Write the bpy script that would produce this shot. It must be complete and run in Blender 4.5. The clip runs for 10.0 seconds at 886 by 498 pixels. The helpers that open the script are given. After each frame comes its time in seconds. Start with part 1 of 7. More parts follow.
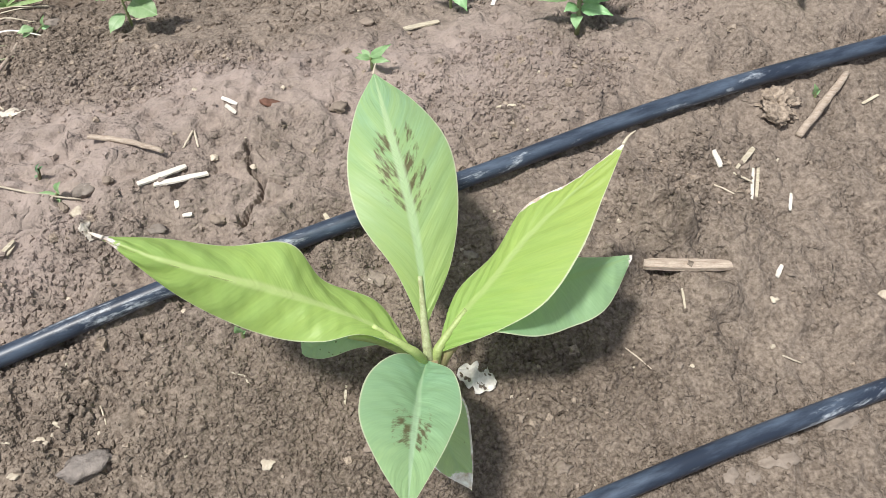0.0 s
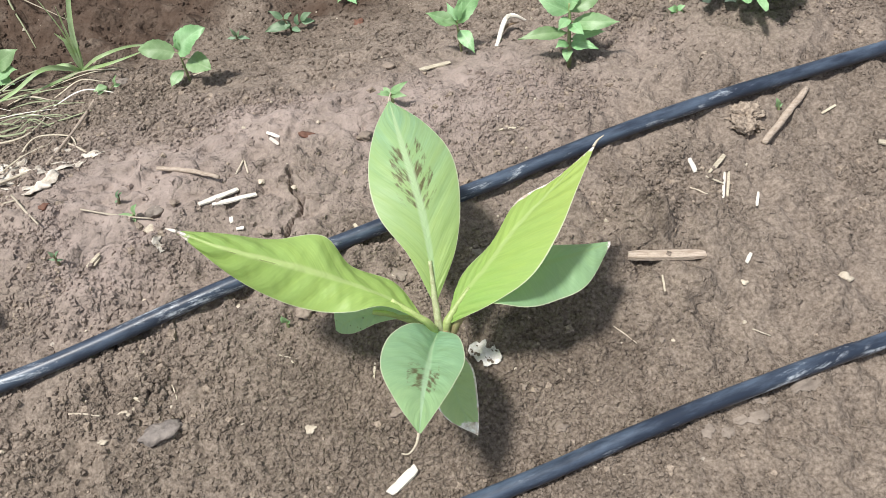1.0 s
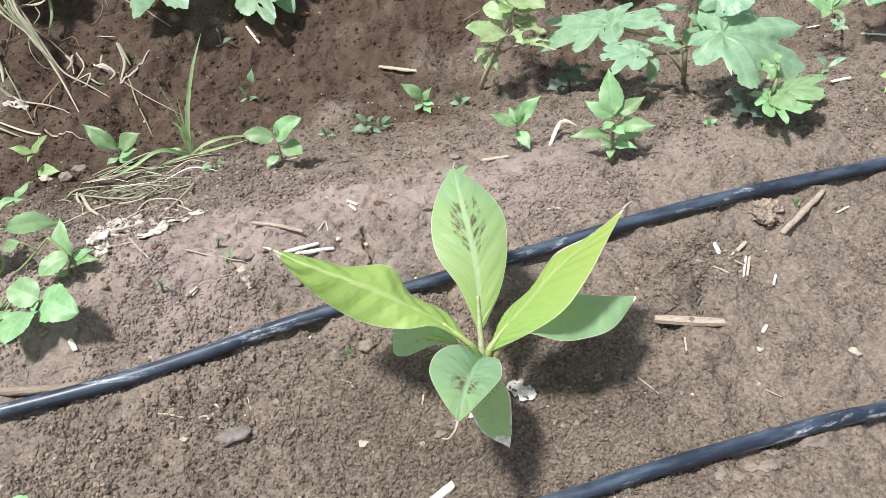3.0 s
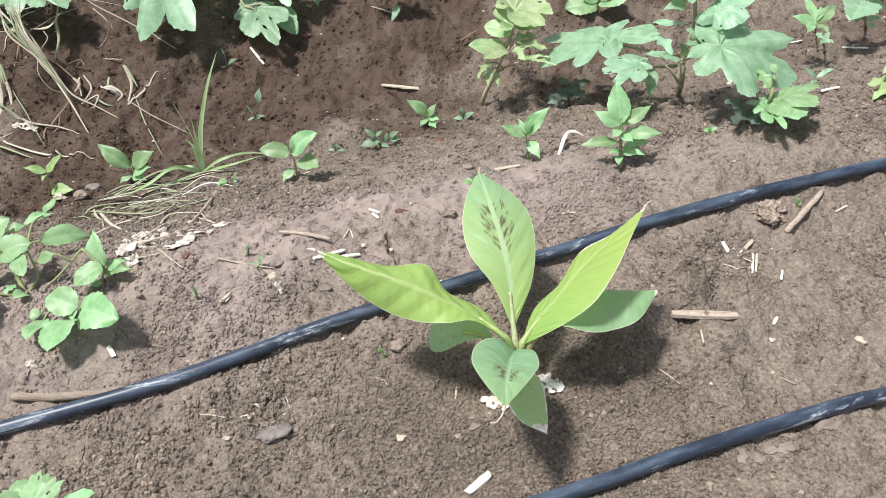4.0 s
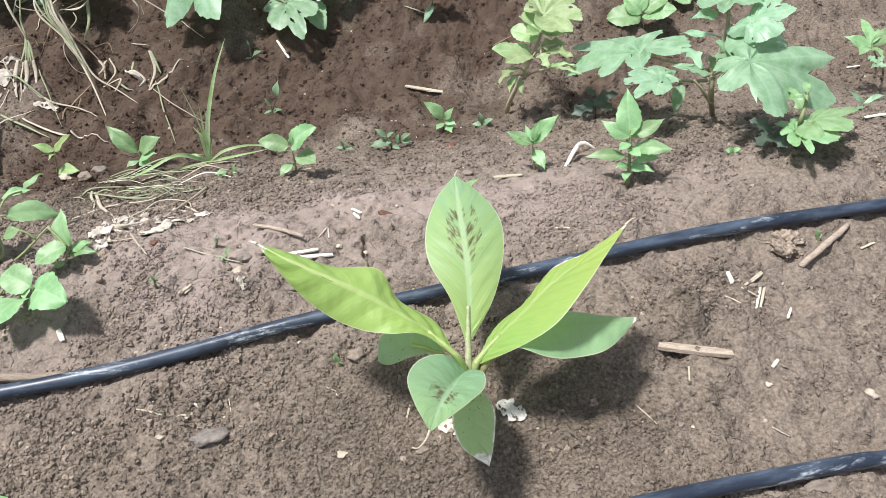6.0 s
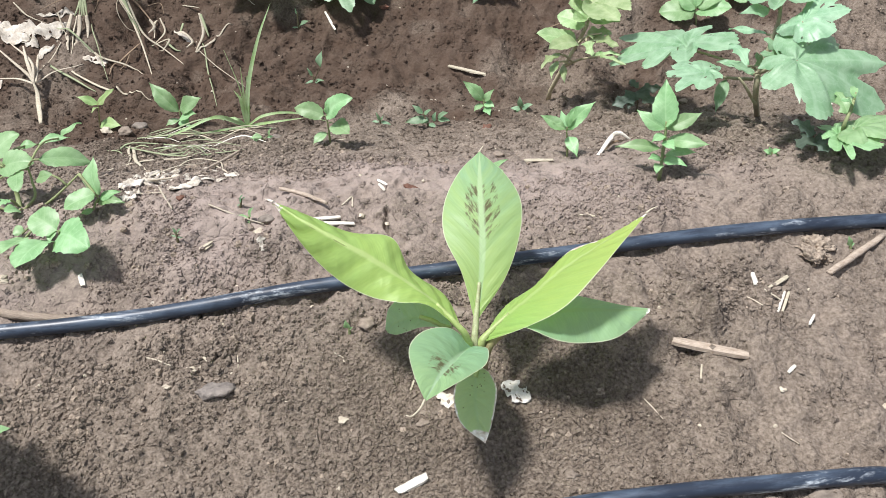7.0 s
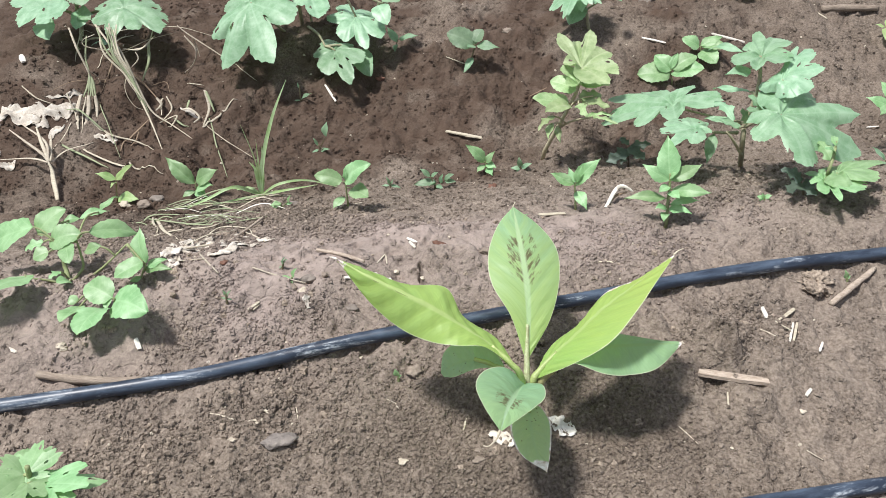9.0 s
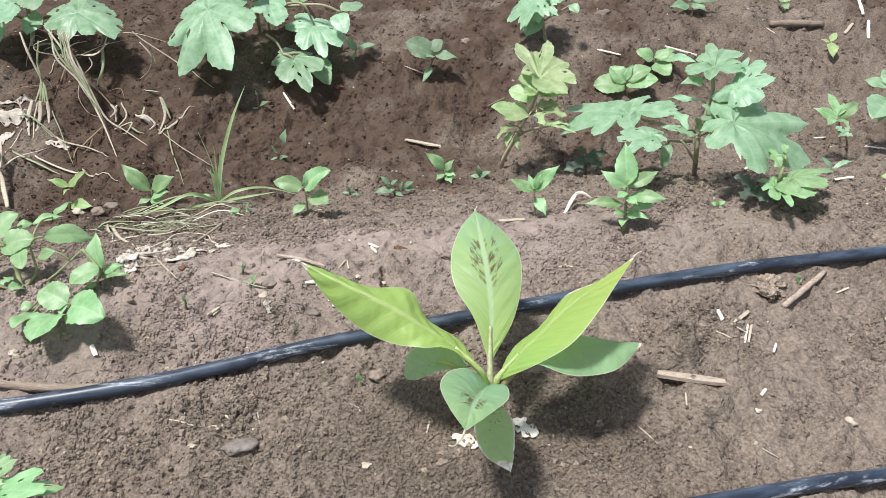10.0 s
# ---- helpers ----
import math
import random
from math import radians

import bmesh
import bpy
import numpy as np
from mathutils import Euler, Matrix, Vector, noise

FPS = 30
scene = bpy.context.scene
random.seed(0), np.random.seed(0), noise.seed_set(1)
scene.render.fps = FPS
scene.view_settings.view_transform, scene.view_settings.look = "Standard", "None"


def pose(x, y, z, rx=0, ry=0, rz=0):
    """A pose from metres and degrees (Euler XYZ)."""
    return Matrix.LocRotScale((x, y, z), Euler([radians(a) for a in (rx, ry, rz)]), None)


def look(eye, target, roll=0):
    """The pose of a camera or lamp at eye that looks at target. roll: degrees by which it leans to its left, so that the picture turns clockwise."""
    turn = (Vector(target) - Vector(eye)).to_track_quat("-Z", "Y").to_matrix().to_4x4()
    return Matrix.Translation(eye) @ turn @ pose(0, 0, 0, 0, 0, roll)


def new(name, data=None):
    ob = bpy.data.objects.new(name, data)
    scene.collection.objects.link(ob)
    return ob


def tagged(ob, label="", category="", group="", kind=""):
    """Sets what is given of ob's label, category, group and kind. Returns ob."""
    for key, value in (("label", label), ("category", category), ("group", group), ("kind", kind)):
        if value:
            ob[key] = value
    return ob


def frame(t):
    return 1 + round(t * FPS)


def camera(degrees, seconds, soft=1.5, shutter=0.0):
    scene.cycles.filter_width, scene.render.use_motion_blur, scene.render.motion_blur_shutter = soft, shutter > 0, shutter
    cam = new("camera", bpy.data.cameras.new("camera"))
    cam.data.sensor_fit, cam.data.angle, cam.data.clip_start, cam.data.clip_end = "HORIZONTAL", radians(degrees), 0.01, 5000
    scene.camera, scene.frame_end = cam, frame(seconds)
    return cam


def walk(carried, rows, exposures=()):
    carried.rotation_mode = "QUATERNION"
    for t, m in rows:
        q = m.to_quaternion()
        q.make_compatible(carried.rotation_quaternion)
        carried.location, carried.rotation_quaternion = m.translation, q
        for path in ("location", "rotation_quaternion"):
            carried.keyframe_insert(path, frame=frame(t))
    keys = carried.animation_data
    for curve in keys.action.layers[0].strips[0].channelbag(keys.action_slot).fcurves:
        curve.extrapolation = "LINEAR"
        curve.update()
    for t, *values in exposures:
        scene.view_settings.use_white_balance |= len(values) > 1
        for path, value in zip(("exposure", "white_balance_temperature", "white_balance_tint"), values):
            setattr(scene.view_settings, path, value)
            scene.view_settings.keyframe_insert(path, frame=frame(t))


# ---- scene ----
cam = camera(56.0, 10.0, 0.8)
PATH = [
    (0, (0.009, 0.021, 0.498), (0.02, 1.153, -1.151), 1.0),
    (0.5, (0.022, -0.035, 0.541), (-0.005, 1.131, -1.083), -2.1),
    (1, (0.04, -0.089, 0.564), (-0.057, 1.15, -1.004), -5.1),
    (1.5, (0.059, -0.127, 0.576), (-0.076, 1.206, -0.909), -5.2),
    (2, (0.082, -0.183, 0.582), (-0.128, 1.225, -0.823), -5.8),
    (2.5, (0.085, -0.216, 0.586), (-0.163, 1.238, -0.765), -5.9),
    (3, (0.055, -0.237, 0.588), (-0.18, 1.245, -0.734), -4.4),
    (4.3, (-0.007, -0.303, 0.6), (-0.146, 1.242, -0.662), -4.0),
    (4.5, (-0.011, -0.309, 0.595), (-0.127, 1.25, -0.653), -4.1),
    (5, (0.001, -0.297, 0.59), (-0.117, 1.278, -0.637), -4.6),
    (5.5, (0.062, -0.261, 0.575), (-0.15, 1.313, -0.641), -4.3),
    (6, (0.096, -0.229, 0.544), (-0.239, 1.3, -0.7), -3.2),
    (6.2, (0.095, -0.218, 0.544), (-0.29, 1.291, -0.71), -2.9),
    (7.3, (0.127, -0.235, 0.525), (-0.303, 1.258, -0.733), -0.7),
    (7.5, (0.124, -0.24, 0.53), (-0.297, 1.271, -0.711), -0.5),
    (8, (0.111, -0.268, 0.541), (-0.313, 1.28, -0.652), -0.2),
    (8.5, (0.076, -0.296, 0.555), (-0.339, 1.269, -0.62), -1.1),
    (9, (0.055, -0.309, 0.561), (-0.305, 1.294, -0.579), -1.4),
    (9.5, (0.053, -0.313, 0.557), (-0.234, 1.324, -0.555), 0.1),
    (10, (0.049, -0.319, 0.554), (-0.209, 1.322, -0.56), 0.6),
]
walk(cam, [(t, look(eye, target, roll)) for t, eye, target, roll in PATH], ((0.0, 0.04, 6500.0, 10.0), (3.0, 0.16, 6350.0, 11.0), (6.0, 0.17, 6330.0, 11.0), (10.0, 0.07, 6330.0, 11.0)))

# ---- light and exposure ----
SUN_ELEVATION, SUN_TURN = 72.5, 250.0
world = bpy.data.worlds.new("sky")
scene.world = world
world.use_nodes = True
sky = world.node_tree.nodes.new("ShaderNodeTexSky")
sky.sky_type, sky.sun_disc = "NISHITA", False
sky.dust_density = 1.6
sky.sun_elevation, sky.sun_rotation = radians(SUN_ELEVATION), radians(SUN_TURN)
background = world.node_tree.nodes["Background"]
background.inputs["Strength"].default_value = 0.132
haze = world.node_tree.nodes.new("ShaderNodeHueSaturation")
haze.inputs["Saturation"].default_value = 0.42
world.node_tree.links.new(sky.outputs["Color"], haze.inputs["Color"])
world.node_tree.links.new(haze.outputs["Color"], background.inputs["Color"])
sun_data = bpy.data.lights.new("sun", "SUN")
sun_data.energy, sun_data.angle, sun_data.color = 4.95, radians(6.5), (1.0, 0.962, 0.905)
sun = new("sun", sun_data)
sun.matrix_world = look((-1.09, -0.33, 3.4), (0.020, 0.32, 0.0))

# ---- materials ----


def tree(name):
    m = bpy.data.materials.new(name)
    m.use_nodes = True
    t = m.node_tree
    return m, t, t.nodes["Principled BSDF"]


def add(t, kind, values=None, **props):
    n = t.nodes.new(kind)
    for key, v in props.items():
        setattr(n, key, v)
    for key, v in (values or {}).items():
        if isinstance(v, bpy.types.NodeSocket):
            t.links.new(v, n.inputs[key])
        else:
            n.inputs[key].default_value = v
    return n


def rgb(c):
    return (c[0], c[1], c[2], 1.0)


def ramp(t, fac, stops):
    n = add(t, "ShaderNodeValToRGB", {"Fac": fac})
    e = n.color_ramp.elements
    while len(e) < len(stops):
        e.new(0.5)
    for k, (p, c) in enumerate(stops):
        e[k].position = p
        e[k].color = rgb(c) if not isinstance(c, float) else (c, c, c, 1.0)
    return n.outputs["Color"]


def mix(t, fac, a, b, blend="MIX"):
    n = add(t, "ShaderNodeMix", data_type="RGBA", blend_type=blend)
    for key, v in ((0, fac), (6, a), (7, b)):
        if isinstance(v, bpy.types.NodeSocket):
            t.links.new(v, n.inputs[key])
        else:
            n.inputs[key].default_value = v if key == 0 else rgb(v)
    return n.outputs[2]


def math_node(t, op, a, b=0.0, c=0.0):
    n = add(t, "ShaderNodeMath", operation=op)
    for k, v in enumerate((a, b, c)):
        if isinstance(v, bpy.types.NodeSocket):
            t.links.new(v, n.inputs[k])
        else:
            n.inputs[k].default_value = v
    return n.outputs[0]


def noise_fac(t, vec, scale, detail=4.0, rough=0.6, distortion=0.0):
    return add(t, "ShaderNodeTexNoise", {"Vector": vec, "Scale": scale, "Detail": detail, "Roughness": rough, "Distortion": distortion}).outputs["Fac"]


def voronoi(t, vec, scale, feature="F1", rnd=1.0):
    return add(t, "ShaderNodeTexVoronoi", {"Vector": vec, "Scale": scale, "Randomness": rnd}, feature=feature).outputs["Distance"]


def bump(t, height, strength, distance, normal=None):
    v = {"Height": height, "Strength": strength, "Distance": distance}
    if normal is not None:
        v["Normal"] = normal
    return add(t, "ShaderNodeBump", v).outputs["Normal"]


def soil_material(name, light, dark, crumb=1.0):
    m, t, p = tree(name)
    geo = add(t, "ShaderNodeNewGeometry").outputs["Position"]
    big = noise_fac(t, geo, 5.0, 4.0, 0.6)
    mid = noise_fac(t, geo, 32.0, 5.0, 0.65)
    fine = noise_fac(t, geo, 260.0, 4.0, 0.7)
    grit = voronoi(t, geo, 330.0)
    lump = voronoi(t, geo, 120.0)
    col = mix(t, ramp(t, big, [(0.36, 0.0), (0.66, 1.0)]), dark, light)
    col = mix(t, ramp(t, mid, [(0.35, 0.0), (0.7, 1.0)]), col, (light[0] * 1.18, light[1] * 1.17, light[2] * 1.15))
    col = mix(t, 0.72, col, mix(t, ramp(t, fine, [(0.34, 0.0), (0.66, 1.0)]), (dark[0] * 0.56, dark[1] * 0.53, dark[2] * 0.51), (light[0] * 1.40, light[1] * 1.40, light[2] * 1.40)))
    speck = ramp(t, add(t, "ShaderNodeTexVoronoi", {"Vector": geo, "Scale": 90.0}).outputs["Color"], [(0.955, 0.0), (0.97, 1.0)])
    near = ramp(t, voronoi(t, geo, 90.0), [(0.16, 1.0), (0.24, 0.0)])
    col = mix(t, math_node(t, "MULTIPLY", speck, near), col, (0.44, 0.40, 0.34))
    # this mask darkens damp soil and also paints shade into the colour
    moist_shaded = math_node(t, "MULTIPLY", ramp(t, add(t, "ShaderNodeAttribute", attribute_name="moist_shaded").outputs["Fac"], [(0.0, 0.0), (1.0, 1.0)]), ramp(t, mid, [(0.2, 1.0), (0.8, 0.7)]))
    crust = math_node(t, "MULTIPLY", add(t, "ShaderNodeAttribute", attribute_name="crust").outputs["Fac"], ramp(t, mid, [(0.25, 0.4), (0.6, 1.0)]))
    col = mix(t, math_node(t, "MULTIPLY", crust, 0.9), col, (light[0] * 1.56, light[1] * 1.54, light[2] * 1.68))
    col = mix(t, moist_shaded, col, (dark[0] * 0.52, dark[1] * 0.42, dark[2] * 0.375))
    t.links.new(col, p.inputs["Base Color"])
    p.inputs["Roughness"].default_value = 0.95
    p.inputs["Specular IOR Level"].default_value = 0.18
    patch = ramp(t, noise_fac(t, geo, 17.0, 3.0, 0.6), [(0.40, 0.15), (0.60, 1.0)])
    flakes = math_node(t, "MULTIPLY", noise_fac(t, geo, 110.0, 5.0, 0.68), math_node(t, "MULTIPLY_ADD", patch, 0.7, 0.3))
    plates = math_node(t, "MULTIPLY", math_node(t, "MULTIPLY", lump, -1.0), patch)
    n = bump(t, flakes, 1.0, 0.0068 * crumb)
    n = bump(t, plates, 0.9, 0.0030 * crumb, n)
    n = bump(t, math_node(t, "MULTIPLY", math_node(t, "MULTIPLY", grit, -1.0), patch), 0.8, 0.0012 * crumb, n)
    n = bump(t, fine, 0.7, 0.0014 * crumb, n)
    split = math_node(t, "MULTIPLY", ramp(t, voronoi(t, add(t, "ShaderNodeVectorMath", {0: geo, 1: add(t, "ShaderNodeVectorMath", {0: add(t, "ShaderNodeTexNoise", {"Vector": geo, "Scale": 30.0, "Detail": 3.0}).outputs["Color"], "Scale": 0.03}, operation="SCALE").outputs[0]}, operation="ADD").outputs[0], 17.0, "DISTANCE_TO_EDGE"), [(0.0, 0.0), (0.035, 1.0)]), 1.0)
    n = bump(t, split, 0.5, 0.0016 * crumb, n)
    t.links.new(n, p.inputs["Normal"])
    return m


SOIL = soil_material("soil", (0.228, 0.191, 0.157), (0.137, 0.109, 0.087))
CLOD = soil_material("dry_clod", (0.335, 0.280, 0.226), (0.210, 0.166, 0.130), 0.9)


def plain_material(name, colour, second, scale, rough, relief=0.0005, stretch=(1, 1, 1), spec=0.3):
    m, t, p = tree(name)
    co = add(t, "ShaderNodeTexCoord").outputs["Object"]
    vec = add(t, "ShaderNodeMapping", {"Vector": co, "Scale": stretch}).outputs["Vector"]
    a = noise_fac(t, vec, scale, 5.0, 0.65)
    b = noise_fac(t, vec, scale * 6.0, 3.0, 0.6)
    col = mix(t, ramp(t, a, [(0.35, 0.0), (0.68, 1.0)]), second, colour)
    col = mix(t, 0.35, col, mix(t, ramp(t, b, [(0.3, 0.0), (0.7, 1.0)]), (second[0] * 0.7, second[1] * 0.7, second[2] * 0.7), colour))
    rnd = add(t, "ShaderNodeObjectInfo").outputs["Random"]
    hsv = add(t, "ShaderNodeHueSaturation", {"Color": col, "Value": math_node(t, "MULTIPLY_ADD", rnd, 0.3, 0.85)})
    t.links.new(hsv.outputs["Color"], p.inputs["Base Color"])
    p.inputs["Roughness"].default_value = rough
    p.inputs["Specular IOR Level"].default_value = spec
    t.links.new(bump(t, b, 0.6, relief, bump(t, a, 0.6, relief * 3.0)), p.inputs["Normal"])
    return m


STONES = {
    "red": plain_material("red_stone", (0.20, 0.10, 0.07), (0.13, 0.07, 0.05), 60, 0.8),
    "grey": plain_material("grey_stone", (0.29, 0.255, 0.225), (0.19, 0.16, 0.135), 60, 0.85, 0.0012),
    "white": plain_material("pale_stone", (0.60, 0.54, 0.44), (0.42, 0.36, 0.28), 80, 0.75),
    "tan": plain_material("tan_stone", (0.31, 0.26, 0.215), (0.21, 0.168, 0.135), 70, 0.9, 0.0012),
    "slate": plain_material("slate_stone", (0.27, 0.235, 0.21), (0.14, 0.125, 0.115), 45, 0.6, 0.002),
}
WOODS = {
    "white": plain_material("bleached_wood", (0.82, 0.79, 0.72), (0.66, 0.61, 0.52), 70, 0.7, 0.0004, (1, 8, 8)),
    "straw": plain_material("straw", (0.62, 0.57, 0.46), (0.36, 0.31, 0.22), 70, 0.7, 0.0004, (1, 8, 8)),
    "twig": plain_material("twig_bark", (0.30, 0.22, 0.15), (0.17, 0.12, 0.08), 80, 0.8, 0.0005, (1, 5, 5)),
    "grey": plain_material("weathered_wood", (0.56, 0.48, 0.40), (0.27, 0.205, 0.155), 60, 0.8, 0.0008, (1, 9, 9)),
    "pale": plain_material("pale_twig", (0.60, 0.55, 0.45), (0.38, 0.32, 0.24), 80, 0.75, 0.0004, (1, 6, 6)),
    "bark": plain_material("stick_bark", (0.40, 0.335, 0.27), (0.20, 0.155, 0.12), 45, 0.85, 0.0012, (1, 7, 7)),
    "green": plain_material("fading_grass", (0.34, 0.40, 0.24), (0.26, 0.28, 0.17), 60, 0.6, 0.0003, (1, 6, 6)),
    "flake": plain_material("crust_flake", (0.30, 0.255, 0.215), (0.20, 0.165, 0.135), 60, 0.9, 0.0008),
    # brighter copy of the dry leaf skin; sunlight is put into its colour
    "paper_lit": plain_material("papery_leaf_skin_lit", (0.88, 0.86, 0.84), (0.58, 0.54, 0.48), 60, 0.7, 0.0006),
    "dry": plain_material("dry_leaf_skin", (0.74, 0.70, 0.63), (0.34, 0.285, 0.22), 60, 0.75, 0.0008),
}


def pipe_material():
    m, t, p = tree("black_polythene")
    co = add(t, "ShaderNodeNewGeometry").outputs["Position"]
    rot = add(t, "ShaderNodeMapping", {"Vector": co, "Rotation": (0, 0, radians(23)), "Scale": (4.5, 1.0, 1.0)}, vector_type="TEXTURE").outputs["Vector"]
    dust = noise_fac(t, rot, 55.0, 6.0, 0.7)
    lime = noise_fac(t, rot, 48.0, 6.0, 0.72, 0.6)
    spot = noise_fac(t, co, 260.0, 4.0, 0.7)
    up = add(t, "ShaderNodeSeparateXYZ", {"Vector": add(t, "ShaderNodeNewGeometry").outputs["Normal"]}).outputs["Z"]
    # dust on the upper side, tinted blue to paint in the sky's sheen
    dusty_sheened = math_node(t, "MULTIPLY", ramp(t, dust, [(0.42, 0.02), (0.66, 0.50)]), ramp(t, up, [(-0.2, 0.4), (0.7, 1.0)]))
    col = mix(t, dusty_sheened, (0.016, 0.024, 0.042), (0.150, 0.205, 0.285))
    scale = math_node(t, "MULTIPLY", ramp(t, lime, [(0.56, 0.0), (0.64, 0.9)]), ramp(t, spot, [(0.35, 0.15), (0.6, 1.0)]))
    col = mix(t, scale, col, (0.46, 0.51, 0.56))
    t.links.new(col, p.inputs["Base Color"])
    r = math_node(t, "MULTIPLY_ADD", dust, 0.30, 0.24)
    t.links.new(math_node(t, "MAXIMUM", r, math_node(t, "MULTIPLY", scale, 0.8)), p.inputs["Roughness"])
    p.inputs["Specular IOR Level"].default_value = 0.5
    t.links.new(bump(t, spot, 0.2, 0.0003), p.inputs["Normal"])
    return m


PIPE = pipe_material()


def leaf_shader(t, p, col, glow, rough, normal, amount):
    t.links.new(col, p.inputs["Base Color"])
    p.inputs["Roughness"].default_value = rough
    p.inputs["Specular IOR Level"].default_value = 0.5
    t.links.new(normal, p.inputs["Normal"])
    tr = add(t, "ShaderNodeBsdfTranslucent", {"Color": glow, "Normal": normal})
    ms = add(t, "ShaderNodeMixShader", {"Fac": amount})
    t.links.new(p.outputs["BSDF"], ms.inputs[1])
    t.links.new(tr.outputs["BSDF"], ms.inputs[2])
    t.links.new(ms.outputs["Shader"], t.nodes["Material Output"].inputs["Surface"])


def banana_material(name, base, tipc, rib, blotch=0.0, dry_tip=0.0, dry_side=0.0, dry_rim=0.0, pits=0.0):
    """Leaf with lateral veins; u runs across (0.5 is the midrib), v from the stalk to the tip."""
    m, t, p = tree(name)
    uv = add(t, "ShaderNodeUVMap").outputs["UV"]
    s = add(t, "ShaderNodeSeparateXYZ", {"Vector": uv})
    u, v = s.outputs["X"], s.outputs["Y"]
    across = math_node(t, "ABSOLUTE", math_node(t, "MULTIPLY_ADD", u, 2.0, -1.0))
    slant = math_node(t, "SUBTRACT", v, math_node(t, "MULTIPLY", across, 0.16))
    vein_vec = add(t, "ShaderNodeCombineXYZ", {"X": slant, "Y": math_node(t, "MULTIPLY", u, 0.06), "Z": 0.0}).outputs["Vector"]
    veins = noise_fac(t, vein_vec, 95.0, 3.0, 0.6)
    wide = noise_fac(t, vein_vec, 16.0, 3.0, 0.5)
    geo = add(t, "ShaderNodeNewGeometry").outputs["Position"]
    cloud = noise_fac(t, geo, 26.0, 3.0, 0.5)
    col = mix(t, ramp(t, math_node(t, "ADD", v, math_node(t, "MULTIPLY_ADD", cloud, 0.5, -0.25)), [(0.2, 0.0), (0.85, 1.0)]), base, tipc)
    col = mix(t, math_node(t, "MULTIPLY", ramp(t, wide, [(0.35, 0.0), (0.7, 1.0)]), 0.35), col, (base[0] * 1.2, base[1] * 1.12, base[2] * 0.9))
    col = mix(t, math_node(t, "MULTIPLY", ramp(t, veins, [(0.42, 1.0), (0.6, 0.0)]), 0.24), col, (base[0] * 0.66, base[1] * 0.77, base[2] * 0.7))
    if blotch:
        bv = add(t, "ShaderNodeCombineXYZ", {"X": math_node(t, "MULTIPLY", math_node(t, "SUBTRACT", v, math_node(t, "MULTIPLY", across, 0.22)), 4.0), "Y": math_node(t, "MULTIPLY", u, 1.1), "Z": blotch}).outputs["Vector"]
        pat = noise_fac(t, bv, 8.0, 5.0, 0.66)
        zone = math_node(t, "MULTIPLY", ramp(t, across, [(0.0, 0.35), (0.06, 0.9), (0.42, 0.8), (0.62, 0.0)]), ramp(t, v, [(0.30, 0.35), (0.45, 0.8), (0.58, 1.0), (0.72, 0.9), (0.85, 0.0)]))
        stain = ramp(t, math_node(t, "MULTIPLY", pat, zone), [(0.375, 0.0), (0.47, 1.0)])
        col = mix(t, math_node(t, "MULTIPLY", stain, 0.9), col, (0.115, 0.070, 0.045))
    if pits:
        dots = ramp(t, voronoi(t, geo, 210.0), [(0.10, 1.0), (0.16, 0.0)])
        keep = ramp(t, noise_fac(t, geo, 40.0), [(0.5, 0.0), (0.56, 1.0)])
        col = mix(t, math_node(t, "MULTIPLY", math_node(t, "MULTIPLY", dots, keep), pits), col, (0.03, 0.032, 0.02))
    col = mix(t, ramp(t, across, [(0.05, 0.9), (0.11, 0.0)]), col, rib)
    col = mix(t, ramp(t, across, [(0.968, 0.0), (0.985, 0.85)]), col, (0.72, 0.76, 0.56))
    ragged = math_node(t, "MULTIPLY_ADD", noise_fac(t, geo, 110.0, 4.0, 0.7), 0.16, -0.08)
    dead = []
    if dry_tip:
        dead.append(ramp(t, math_node(t, "ADD", v, ragged), [(1.0 - dry_tip, 0.0), (1.008 - dry_tip, 1.0)]))
    if dry_side:
        side = math_node(t, "ADD", math_node(t, "MULTIPLY", u, 1.0 if dry_side > 0 else -1.0), math_node(t, "ADD", ragged, 0.0 if dry_side > 0 else 1.0))
        edge = ramp(t, side, [(1.0 - abs(dry_side), 0.0), (1.01 - abs(dry_side), 1.0)])
        dead.append(math_node(t, "MULTIPLY", edge, ramp(t, math_node(t, "ADD", v, ragged), [(0.56, 0.0), (0.6, 1.0)])))
    if dry_rim:
        dead.append(ramp(t, math_node(t, "ADD", across, ragged), [(1.0 - dry_rim, 0.0), (1.01 - dry_rim, 1.0)]))
    for d in dead:
        col = mix(t, d, col, mix(t, ramp(t, noise_fac(t, geo, 150.0), [(0.36, 0.0), (0.62, 1.0)]), (0.44, 0.34, 0.26), (0.84, 0.81, 0.78)))
    n = bump(t, veins, 0.16, 0.0007, bump(t, wide, 0.45, 0.0030))
    glow = mix(t, 0.45, col, (0.64, 0.80, 0.34))
    amount = 0.47
    for d in dead:
        amount = math_node(t, "MULTIPLY", math_node(t, "SUBTRACT", 1.0, d), amount)
    leaf_shader(t, p, col, glow, 0.48, n, amount)
    return m


